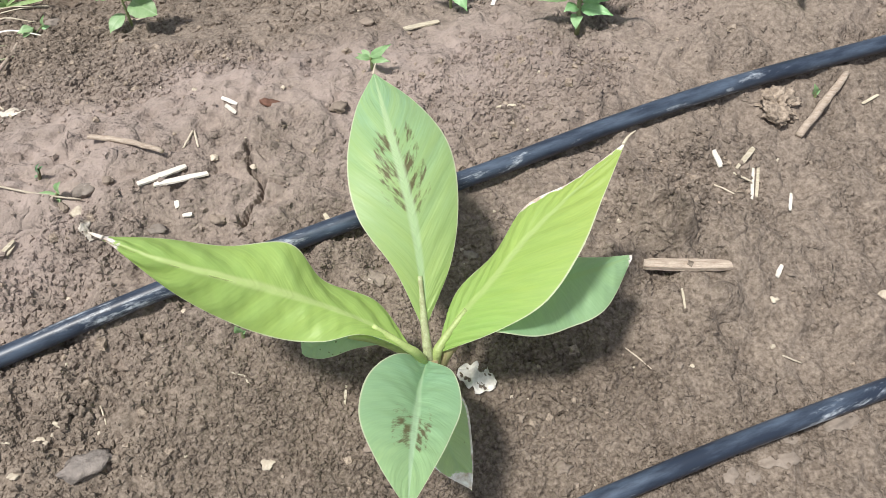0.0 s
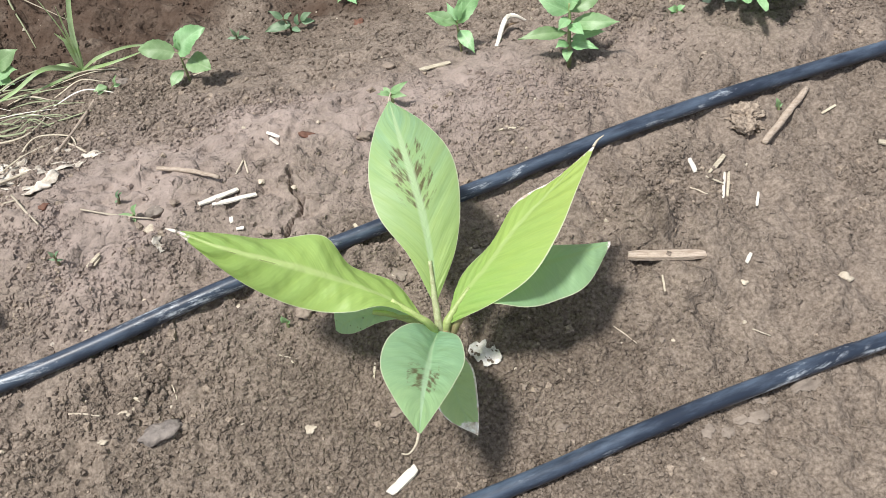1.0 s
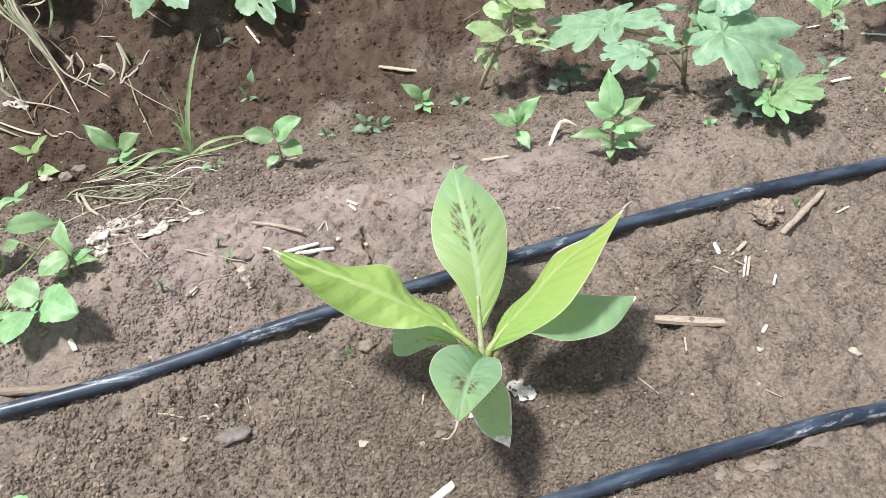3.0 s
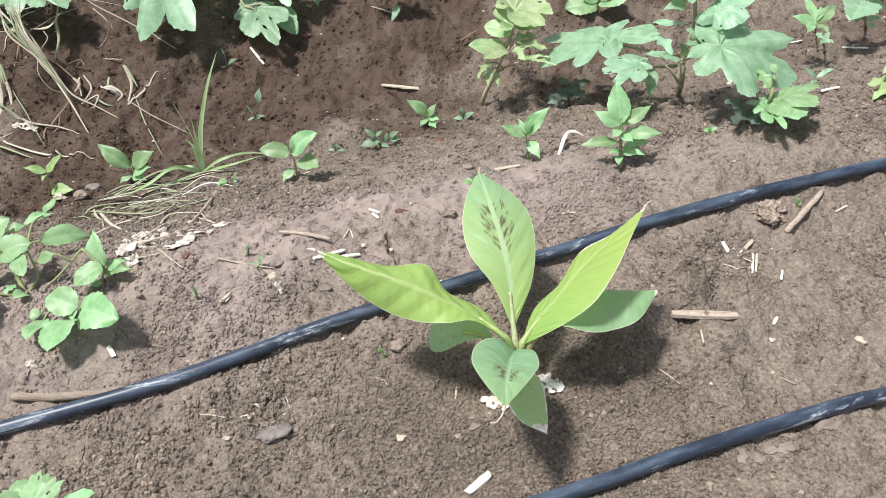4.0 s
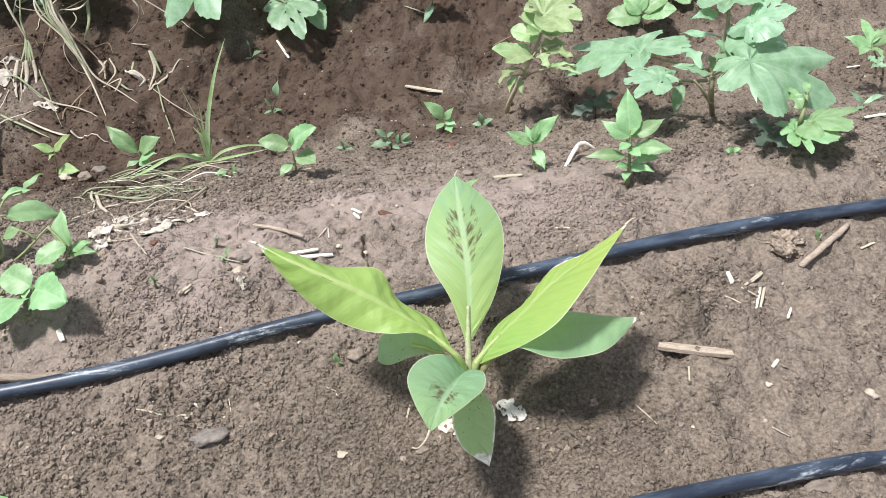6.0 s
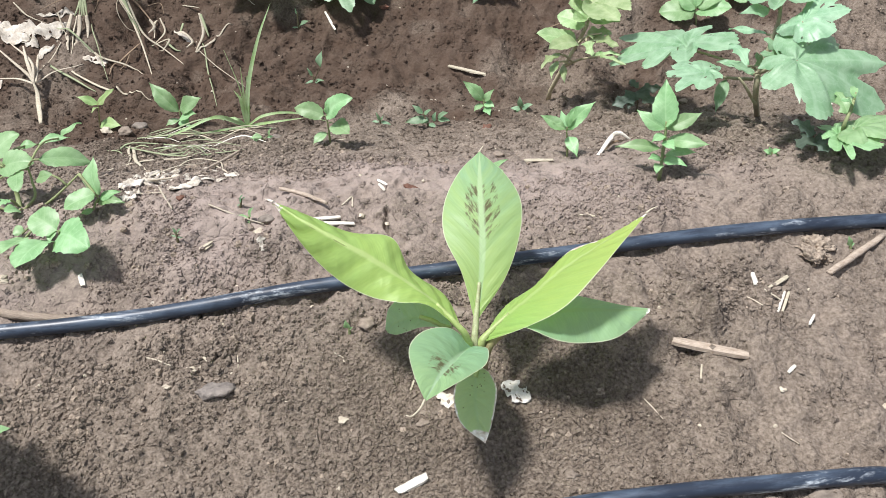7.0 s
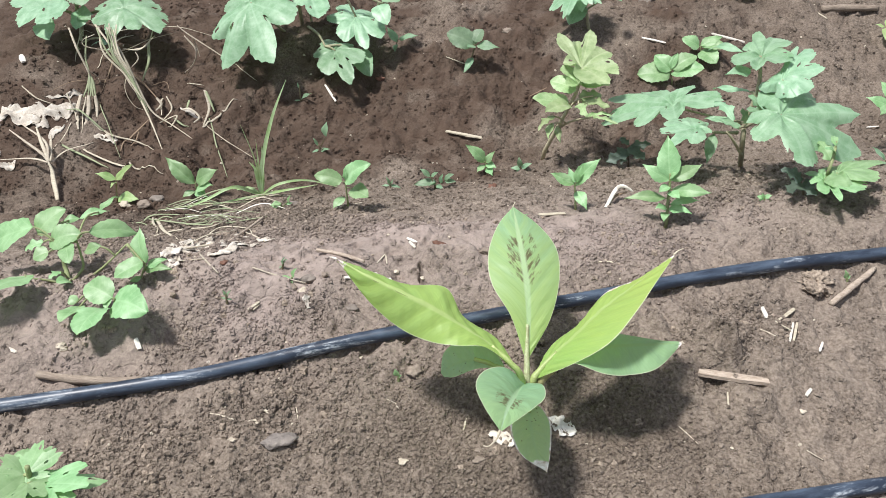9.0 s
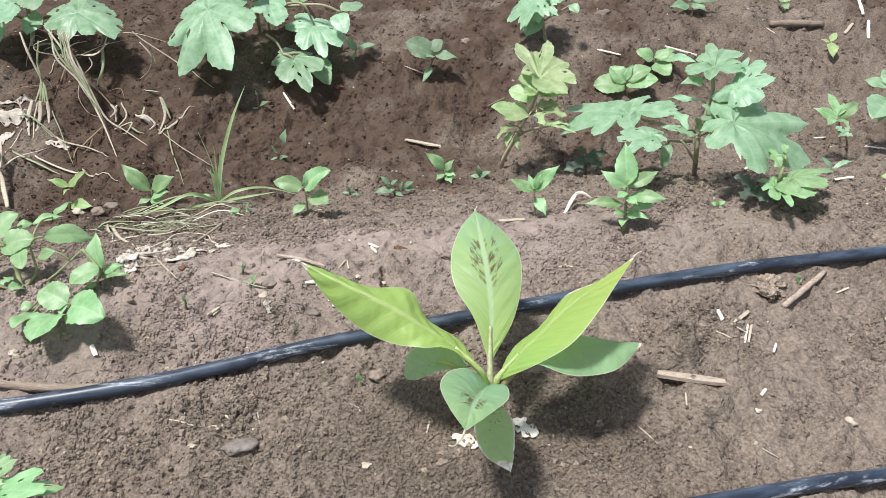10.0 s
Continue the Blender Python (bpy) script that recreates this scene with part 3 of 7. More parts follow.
stalk(banana, "stalk", [(0.006, 0.274, -0.045), (0.008, 0.270, -0.030), (0.007, 0.270, -0.024), (0.008, 0.260, -0.025)], [0.0050, 0.0034, 0.0028, 0.0018], STALK)

banana_leaf(banana, BAN_C, [(0.000, 0.290, 0.016), (-0.001, 0.308, 0.031), (-0.007, 0.342, 0.057), (-0.017, 0.376, 0.075), (-0.028, 0.415, 0.082), (-0.038, 0.457, 0.082)],
            [(-0.002, 0.291, 0.017), (-0.019, 0.314, 0.046), (-0.043, 0.342, 0.063), (-0.052, 0.377, 0.074), (-0.049, 0.421, 0.080), (-0.038, 0.457, 0.082)],
            [(0.002, 0.291, 0.016), (0.018, 0.329, 0.037), (0.022, 0.368, 0.056), (0.015, 0.405, 0.068), (-0.007, 0.435, 0.075), (-0.038, 0.457, 0.082)],
            "upright oval leaf with maroon blotches along the midrib", 0.05, 0.0008, 7.0, 0.0022, STALK, 3)
banana_leaf(banana, BAN_L, [(-0.006, 0.269, 0.021), (-0.032, 0.277, 0.039), (-0.061, 0.282, 0.055), (-0.089, 0.282, 0.072), (-0.119, 0.283, 0.087), (-0.151, 0.286, 0.099), (-0.184, 0.295, 0.107)],
            [(-0.007, 0.270, 0.021), (-0.031, 0.302, 0.027), (-0.064, 0.306, 0.046), (-0.084, 0.318, 0.070), (-0.123, 0.315, 0.071), (-0.157, 0.309, 0.087), (-0.184, 0.296, 0.107)],
            [(-0.008, 0.268, 0.022), (-0.036, 0.268, 0.044), (-0.061, 0.260, 0.049), (-0.088, 0.263, 0.047), (-0.119, 0.272, 0.051), (-0.150, 0.281, 0.071), (-0.184, 0.295, 0.107)],
            "long arching lime-yellow leaf with a folded edge", 0.05, 0.0015, 8.0, 0.0022, STALK, 4)
banana_leaf(banana, BAN_R, [(0.009, 0.277, 0.002), (0.020, 0.294, 0.015), (0.040, 0.312, 0.030), (0.065, 0.337, 0.048), (0.096, 0.363, 0.065), (0.131, 0.389, 0.086)],
            [(0.009, 0.279, 0.002), (0.021, 0.318, 0.012), (0.047, 0.341, 0.027), (0.068, 0.367, 0.047), (0.099, 0.377, 0.062), (0.131, 0.390, 0.086)],
            [(0.010, 0.277, 0.003), (0.048, 0.280, 0.029), (0.077, 0.289, 0.051), (0.098, 0.314, 0.071), (0.114, 0.350, 0.079), (0.131, 0.389, 0.086)],
            "lime-yellow leaf with a scorched papery upper edge", 0.05, 0.0017, 11.0, 0.0020, STALK, 5)
banana_leaf(banana, BAN_B, [(0.030, 0.291, 0.012), (0.052, 0.304, 0.021), (0.076, 0.318, 0.020), (0.100, 0.330, 0.016), (0.125, 0.343, 0.010), (0.148, 0.356, 0.004)],
            [(0.029, 0.294, 0.012), (0.048, 0.325, 0.020), (0.072, 0.342, 0.017), (0.098, 0.349, 0.011), (0.125, 0.353, 0.006), (0.148, 0.356, 0.005)],
            [(0.030, 0.288, 0.013), (0.046, 0.280, 0.027), (0.074, 0.283, 0.016), (0.097, 0.294, 0.008), (0.124, 0.310, 0.007), (0.148, 0.354, 0.003)],
            "lower green leaf with a dried white tip", 0.05, 0.0010, 6.0, 0.0020, STALK, 6)
banana_leaf(banana, BAN_F, [(0.002, 0.271, 0.002), (-0.002, 0.247, 0.015), (-0.003, 0.224, 0.029), (-0.004, 0.204, 0.040), (-0.005, 0.187, 0.047), (-0.006, 0.156, 0.056)],
            [(0.002, 0.273, 0.002), (-0.017, 0.265, 0.025), (-0.033, 0.244, 0.038), (-0.036, 0.213, 0.049), (-0.024, 0.184, 0.054), (-0.006, 0.156, 0.057)],
            [(0.003, 0.272, 0.002), (0.019, 0.256, 0.018), (0.024, 0.228, 0.030), (0.017, 0.203, 0.041), (0.008, 0.182, 0.049), (-0.005, 0.156, 0.057)],
            "broad heart-shaped green leaf with brown flecks", 0.06, 0.0010, 5.0, 0.0018, STALK, 7)
banana_leaf(banana, BAN_D, [(0.006, 0.273, -0.024), (0.008, 0.260, -0.025), (0.011, 0.246, -0.027), (0.015, 0.231, -0.028), (0.022, 0.214, -0.029), (0.032, 0.196, -0.030)],
            [(0.005, 0.273, -0.024), (-0.005, 0.264, -0.026), (-0.008, 0.247, -0.029), (-0.003, 0.228, -0.031), (0.009, 0.210, -0.031), (0.032, 0.196, -0.030)],
            [(0.008, 0.273, -0.024), (0.019, 0.267, -0.023), (0.029, 0.252, -0.024), (0.032, 0.232, -0.026), (0.033, 0.212, -0.028), (0.032, 0.196, -0.030)],
            "hanging old leaf with dark pits and a papery white rim", 0.05, 0.0010, 5.0, 0.0012, STALK, 8)
banana_leaf(banana, BAN_U, [(-0.020, 0.281, 0.012), (-0.036, 0.282, 0.013), (-0.050, 0.284, 0.011), (-0.064, 0.284, 0.006), (-0.075, 0.283, -0.002), (-0.081, 0.281, -0.011)],
            [(-0.022, 0.283, 0.014), (-0.034, 0.297, 0.020), (-0.052, 0.303, 0.022), (-0.070, 0.300, 0.018), (-0.082, 0.292, 0.008), (-0.083, 0.282, -0.009)],
            [(-0.020, 0.280, 0.010), (-0.034, 0.279, 0.009), (-0.047, 0.277, 0.007), (-0.060, 0.276, -0.001), (-0.070, 0.278, -0.009), (-0.079, 0.281, -0.013)],
            "small lower leaf showing a dull pitted surface", 0.05, 0.0010, 4.0, 0.0014, STALK, 9)
tendril = [(-0.006, 0.157, 0.057), (-0.008, 0.150, 0.054), (-0.013, 0.146, 0.049), (-0.018, 0.147, 0.047)]
stalk(banana, "leaf_tip", tendril, [0.0012, 0.0007, 0.0005], WOODS["straw"], "thin dry curled leaf tip")
stalk(banana, "leaf_tip", [(-0.183, 0.295, 0.107), (-0.188, 0.297, 0.107), (-0.193, 0.300, 0.105)], [0.0014, 0.0010, 0.0004], WOODS["dry"], "dry leaf tip")
stalk(banana, "leaf_tip", [(0.130, 0.389, 0.086), (0.134, 0.395, 0.087), (0.139, 0.399, 0.088)], [0.0012, 0.0008, 0.0004], WOODS["straw"], "dry leaf tip")
stalk(banana, "leaf_tip", [(-0.038, 0.456, 0.082), (-0.038, 0.462, 0.081), (-0.037, 0.467, 0.082)], [0.0010, 0.0007, 0.0004], WOODS["straw"], "dry leaf tip")

# ---- weeds ----
RNG = random.Random(11)


def frame_of(b, tip, roll, face=-0.5):
    a = tip - b
    size = np.linalg.norm(a)
    a = a / (size + 1e-9)
    ref = np.array([-0.12, face, 0.87])
    if abs(ref @ a) > 0.9:
        ref = np.array([0, -1.0, 0.2])
    nrm = ref - a * (ref @ a)
    nrm /= np.linalg.norm(nrm)
    r = radians(roll)
    side = np.cross(nrm, a)
    nrm, side = nrm * math.cos(r) + side * math.sin(r), side * math.cos(r) - nrm * math.sin(r)
    return a, nrm, side, size


def simple_blade(b, tip, ratio, shape, roll):
    a, nrm, side, size = frame_of(b, tip, roll)
    ratio *= (1.35 if ratio < 0.65 else 1.08) if shape == "round" else 1.06
    n, half = 16, 5
    ph = RNG.uniform(0, 6.28)
    arch, fold = RNG.uniform(0.05, 0.12), RNG.uniform(0.15, 0.4)
    bend = RNG.uniform(-0.06, 0.06)
    verts, uvs, faces = [], [], []
    for i in range(n + 1):
        t = i / n
        if shape == "round":
            w = math.sin(math.pi * min(1.0, 0.03 + 0.97 * t) ** 0.82) ** 0.62
        elif shape == "ragged":
            w = math.sin(math.pi * t ** 0.8) ** 0.6 + 0.02
        else:
            w = math.sin(math.pi * t ** 0.74) ** 1.1
        w = max(0.012, w) * ratio * size * 0.5 if 0 < i < n else 0.02 * ratio * size
        c = b + a * size * t + nrm * arch * size * (4 * t * (1 - t)) + side * bend * size * math.sin(math.pi * t)
        for j in range(-half, half + 1):
            k = j / half
            tooth = 1.0 + (0.05 if shape != "ragged" else 0.14) * math.sin(t * 60 + 9 * k + ph) * abs(k) ** 3
            if shape == "ragged":
                tooth *= 1.0 - 0.55 * abs(k) ** 2 * (0.5 + 0.5 * math.sin(t * 16 + ph + (1.7 if j < 0 else 0.0)))
            z = fold * abs(k) * w * (1.0 - 0.55 * abs(k)) + 0.04 * size * k * k * math.sin(t * 9 + ph + (1.5 if j < 0 else 0))
            verts.append(c + side * w * k * tooth + nrm * z)
            uvs.append((0.5 + 0.5 * k, t))
    row = 2 * half + 1
    for i in range(n):
        for j in range(row - 1):
            q = i * row + j
            faces.append((q, q + 1, q + 1 + row, q + row))
    return verts, faces, uvs


LOBES = ((0.0, 1.0), (47.0, 0.95), (-47.0, 0.95), (98.0, 0.76), (-98.0, 0.76), (148.0, 0.48), (-148.0, 0.48))


def palmate_blade(b, tip, ratio, roll):
    a, nrm, side, size = frame_of(b, tip, roll, -0.12)
    rings, seg = 9, 108
    ph = RNG.uniform(0, 6.28)
    jit = [RNG.uniform(0.85, 1.1) for _ in LOBES]
    jit[0] = 1.0
    droop, cup = RNG.uniform(0.12, 0.3), RNG.uniform(0.10, 0.2)
    holes = [(RNG.randrange(3, 8), RNG.randrange(seg)) for _ in range(5)]
    verts, uvs, faces = [b.copy()], [(0.5, 0.0)], []
    for r in range(1, rings + 1):
        k = r / rings
        for s in range(seg):
            th = 360.0 * s / seg
            best, off = 0.0, 1.0
            for (la, ll), jl in zip(LOBES, jit):
                d = abs((th - la + 180) % 360 - 180)
                rad = ll * jl * (0.44 + 0.56 * max(0.0, 1 - (d / 32.0) ** 1.6))
                if rad > best:
                    best, off = rad, d / 26.0
            saw = (th / 11.5 + ph) % 1.0
            tooth = 1.0 + 0.11 * (abs(2 * saw - 1) - 0.5) + 0.05 * math.sin(th * 0.42 + ph)
            rr = size * k * (best if k > 0.99 else best * (0.9 + 0.1 * k)) * (1 + (tooth - 1) * k ** 3)
            x, y = rr * math.cos(radians(th)), rr * math.sin(radians(th)) * ratio * 0.82
            z = -droop * (rr / size) ** 2 * size - cup * 0.30 * size * k * (1 - min(1.0, off)) + 0.035 * size * k * math.sin(radians(th) * 5 + ph)
            verts.append(b + a * x + side * y + nrm * z)
            uvs.append((0.5 + 0.5 * min(1.0, off) * 0.95, k))
    for s in range(seg):
        faces.append((0, 1 + s, 1 + (s + 1) % seg))
    for r in range(rings - 1):
        for s in range(seg):
            if (r, s) in holes or (r, (s + 1) % seg) in holes:
                continue
            q, w = 1 + r * seg + s, 1 + r * seg + (s + 1) % seg
            faces.append((q, q + seg, w + seg, w))
    return verts, faces, uvs


def lobed_blade(c, tips, sinus):
    """A toothed leaf whose lobes run from the petiole at c to the given tips, pleated along each lobe."""
    tips = [np.array(p) - c for p in tips]
    size = max(np.linalg.norm(p) for p in tips)
    nrm = sum(np.cross(p, q) for p, q in zip(tips, tips[1:]))
    nrm /= np.linalg.norm(nrm) + 1e-9
    if nrm[2] < 0:
        nrm = -nrm
    ax = tips[0] - nrm * (tips[0] @ nrm)
    ax /= np.linalg.norm(ax)
    ay = np.cross(nrm, ax)
    lobes = sorted((math.atan2(p @ ay, p @ ax) % (2 * math.pi), math.hypot(p @ ax, p @ ay), p @ nrm) for p in tips)
    rings, seg = 9, 132
    ph = RNG.uniform(0, 6.28)
    holes = {(RNG.randrange(3, 8), RNG.randrange(seg)) for _ in range(6)}
    verts, uvs, faces = [c.copy()], [(0.5, 0.0)], []
    edge = []
    for q in range(seg):
        th = 2 * math.pi * q / seg
        k = max((n for n in range(len(lobes)) if lobes[n][0] <= th + 1e-9), default=len(lobes) - 1)
        (a, la, za), (b, lb, zb) = lobes[k], lobes[(k + 1) % len(lobes)]
        gap = (b - a) % (2 * math.pi) or 2 * math.pi
        u = min(1.0, ((th - a + 1e-9) % (2 * math.pi)) / gap)
        near, off = (la, 2 * u) if u < 0.5 else (lb, max(0.0, 2 - 2 * u))
        low = (sinus + 0.05 if gap < 1.75 else 0.30) * 0.5 * (la + lb)
        low = min(low, 0.92 * near)
        r = low + (near - low) * (1 - 0.46 * off ** 0.85 - 0.54 * off ** 3.0)
        saw = (6.0 * off * gap / 1.0 + ph) % 1.0
        r *= 1 + 0.075 * (saw - 0.5) * min(1.0, 4 * off) + 0.03 * math.sin(5 * th + ph)
        edge.append((th, r, off, za * (1 - u) + zb * u))
    for g in range(1, rings + 1):
        k = g / rings
        for th, r, off, rise in edge:
            d = r * k
            z = rise * k * (0.55 + 0.45 * k) + 0.05 * size * math.sin(math.pi * k) - 0.055 * size * k * (1 - off) + 0.018 * size * math.sin(3 * th + 5 * k + ph) + 0.010 * size * k * math.sin(11 * th + 9 * k + ph)
            verts.append(c + ax * d * math.cos(th) + ay * d * math.sin(th) + nrm * z)
            uvs.append((0.5 + 0.5 * min(1.0, off * (0.4 + 0.6 * k)) * 0.95, k))
    for q in range(seg):
        faces.append((0, 1 + q, 1 + (q + 1) % seg))
    for g in range(rings - 1):
        for q in range(seg):
            if (g, q) in holes or (g, (q + 1) % seg) in holes:
                continue
            a, b = 1 + g * seg + q, 1 + g * seg + (q + 1) % seg
            faces.append((a, a + seg, b + seg, b))
    return verts, faces, uvs


def weed(name, label, base, tint, radius, stems, leaves):
    base = np.array([base[0], base[1], ground_z(base[0], base[1])])
    leaf_mat, stem_mat = WEEDS[tint]
    top = thing(name, label, "weed", base, "weeds")
    joints = []
    for k, st in enumerate(stems):
        pts = spline(st, 5 * len(st))
        joints.append(pts)
        if k == 0:
            pts = np.vstack([[base[0], base[1], base[2] - 0.004], pts[1:]])
        r = radius if k == 0 else radius * 0.6
        v, f = tube(pts - base, [r, r * 0.55], 7)
        part("stem", mesh_of("stem", v, f), stem_mat, top)
    cloud = np.vstack(joints)
    for b, tip, ratio, shape, roll in leaves:
        b = np.array(b)
        near = cloud[np.argmin(np.linalg.norm(cloud - b, axis=1))]
        if shape == "lobed":
            v, f, uv = lobed_blade(b - base, [np.array(p) - base for p in tip], ratio)
        elif shape == "palmate":
            v, f, uv = palmate_blade(b - base, np.array(tip) - base, ratio, roll)
        else:
            v, f, uv = simple_blade(b - base, np.array(tip) - base, ratio, shape, roll)
        leaf = part("leaf", mesh_of("leaf", v, f, uv), leaf_mat, top)
        gap = np.linalg.norm(near - b)
        if gap > 0.002:
            pts = spline([near - base, (near + b) / 2 - base + np.array([0, 0, 0.12 * gap]), b - base], 8)
            v, f = tube(pts, [radius * 0.45, radius * 0.35], 6)
            part("petiole", mesh_of("petiole", v, f), stem_mat, leaf)


weed("seedling", "young green seedling with pointed leaves on bare soil", (-0.646, 0.838, -0.197), "fresh", 0.0018, [
    [(-0.646, 0.838, -0.197), (-0.644, 0.838, -0.166)],
], [
    ((-0.647, 0.838, -0.170), (-0.698, 0.848, -0.127), 0.4, "ovate", 10),
    ((-0.644, 0.838, -0.167), (-0.597, 0.838, -0.137), 0.5, "ovate", -20),
    ((-0.644, 0.838, -0.178), (-0.603, 0.823, -0.160), 0.5, "ovate", 0),
    ((-0.648, 0.838, -0.186), (-0.668, 0.823, -0.193), 0.5, "ovate", 0),
    ((-0.646, 0.838, -0.186), (-0.615, 0.818, -0.182), 0.5, "ovate", 0),
])
weed("seedling", "yellowish seedling with narrow leaves beside dry straw", (-0.787, 0.807, -0.201), "yellow", 0.0018, [
    [(-0.787, 0.807, -0.201), (-0.777, 0.807, -0.155)],
], [
    ((-0.777, 0.807, -0.157), (-0.745, 0.817, -0.128), 0.4, "ovate", 0),
    ((-0.777, 0.807, -0.157), (-0.807, 0.797, -0.141), 0.4, "ovate", 0),
    ((-0.778, 0.807, -0.162), (-0.778, 0.787, -0.162), 0.4, "ovate", 0),
    ((-0.783, 0.807, -0.193), (-0.735, 0.797, -0.187), 0.45, "ovate", 0),
])
weed("seedling", "young seedling with three rounded pale green leaves", (-0.332, 0.745, -0.126), "fresh", 0.0018, [
    [(-0.332, 0.745, -0.126), (-0.333, 0.745, -0.083)],
], [
    ((-0.333, 0.745, -0.081), (-0.291, 0.745, -0.045), 0.42, "round", -10),
    ((-0.338, 0.745, -0.081), (-0.383, 0.745, -0.075), 0.40, "round", 20),
    ((-0.323, 0.745, -0.092), (-0.290, 0.722, -0.091), 0.50, "round", 0),
    ((-0.336, 0.745, -0.110), (-0.350, 0.725, -0.120), 0.6, "ovate", 0),
    ((-0.332, 0.745, -0.078), (-0.330, 0.745, -0.060), 0.5, "ovate", 0),
])
weed("tiny_weed", "tiny low weed with small narrow leaves", (-0.300, 0.875, -0.167), "dark", 0.0018, [
    [(-0.300, 0.875, -0.167), (-0.301, 0.875, -0.156)],
], [
    ((-0.301, 0.875, -0.158), (-0.307, 0.875, -0.143), 0.3, "ovate", 0),
    ((-0.300, 0.875, -0.160), (-0.282, 0.875, -0.163), 0.3, "ovate", 0),
    ((-0.302, 0.875, -0.161), (-0.316, 0.875, -0.162), 0.3, "ovate", 0),
    ((-0.300, 0.875, -0.159), (-0.293, 0.875, -0.146), 0.3, "ovate", 0),
])
weed("tiny_weed", "low spreading weed with small dull green leaves", (-0.228, 0.905, -0.173), "dark", 0.0018, [
    [(-0.228, 0.905, -0.173), (-0.237, 0.905, -0.152)],
    [(-0.228, 0.905, -0.173), (-0.205, 0.905, -0.154)],
], [
    ((-0.237, 0.905, -0.153), (-0.255, 0.905, -0.139), 0.4, "ovate", 0),
    ((-0.235, 0.905, -0.153), (-0.223, 0.905, -0.143), 0.5, "ovate", 0),
    ((-0.227, 0.905, -0.162), (-0.248, 0.905, -0.167), 0.5, "ovate", 0),
    ((-0.212, 0.905, -0.157), (-0.195, 0.905, -0.144), 0.5, "ovate", 0),
    ((-0.212, 0.905, -0.159), (-0.192, 0.905, -0.159), 0.5, "ovate", 0),
    ((-0.227, 0.905, -0.165), (-0.265, 0.895, -0.168), 0.4, "ovate", 0),
    ((-0.219, 0.905, -0.164), (-0.215, 0.905, -0.146), 0.5, "ovate", 0),
    ((-0.228, 0.905, -0.170), (-0.211, 0.895, -0.169), 0.4, "ovate", 0),
])
weed("seedling", "young seedling with upright oval leaf and small side leaves", (-0.150, 0.978, -0.175), "fresh", 0.0018, [
    [(-0.150, 0.978, -0.175), (-0.154, 0.978, -0.155)],
], [
    ((-0.154, 0.978, -0.157), (-0.189, 0.978, -0.125), 0.42, "ovate", 10),
    ((-0.152, 0.978, -0.157), (-0.136, 0.978, -0.133), 0.45, "ovate", -10),
    ((-0.152, 0.978, -0.162), (-0.132, 0.968, -0.161), 0.6, "ovate", 0),
    ((-0.154, 0.978, -0.164), (-0.165, 0.958, -0.168), 0.5, "ovate", 0),
    ((-0.150, 0.978, -0.169), (-0.137, 0.958, -0.171), 0.6, "ovate", 0),
])
weed("tiny_weed", "tiny grey-green weed with rounded leaves", (-0.090, 0.988, -0.177), "dark", 0.0018, [
    [(-0.090, 0.988, -0.177), (-0.092, 0.988, -0.164)],
], [
    ((-0.092, 0.988, -0.166), (-0.095, 0.988, -0.146), 0.5, "ovate", 0),
    ((-0.090, 0.988, -0.168), (-0.072, 0.988, -0.157), 0.5, "ovate", 0),
    ((-0.092, 0.988, -0.171), (-0.109, 0.988, -0.170), 0.5, "ovate", 0),
    ((-0.090, 0.988, -0.173), (-0.077, 0.978, -0.173), 0.6, "ovate", 0),
    ((-0.092, 0.988, -0.173), (-0.101, 0.978, -0.180), 0.5, "ovate", 0),
])
weed("seedling", "young weed with long green leaves on a short stem", (0.020, 0.730, -0.084), "fresh", 0.0018, [
    [(0.020, 0.730, -0.084), (0.016, 0.730, -0.044)],
], [
    ((0.016, 0.730, -0.044), (0.049, 0.740, -0.003), 0.4, "ovate", -10),
    ((0.015, 0.730, -0.042), (-0.020, 0.730, -0.027), 0.42, "ovate", 15),
    ((0.017, 0.730, -0.039), (0.005, 0.740, -0.021), 0.4, "ovate", 0),
    ((0.019, 0.730, -0.053), (0.036, 0.700, -0.064), 0.45, "ovate", 0),
    ((0.016, 0.730, -0.044), (-0.000, 0.710, -0.025), 0.4, "ovate", 0),
    ((0.018, 0.730, -0.038), (0.024, 0.730, -0.011), 0.4, "ovate", 0),
])
weed("seedling", "round-leaved seedling behind the large weed", (0.176, 1.391, -0.159), "fresh", 0.0018, [
    [(0.176, 1.391, -0.159), (0.168, 1.391, -0.134)],
], [
    ((0.169, 1.391, -0.138), (0.102, 1.381, -0.144), 0.62, "round", 0),
    ((0.171, 1.391, -0.134), (0.134, 1.411, -0.110), 0.6, "round", 0),
    ((0.173, 1.391, -0.131), (0.219, 1.411, -0.106), 0.5, "round", 0),
    ((0.176, 1.391, -0.137), (0.235, 1.381, -0.121), 0.55, "round", 0),
    ((0.170, 1.391, -0.130), (0.181, 1.411, -0.102), 0.45, "ovate", 0),
    ((0.171, 1.391, -0.140), (0.196, 1.371, -0.136), 0.5, "ovate", 0),
])
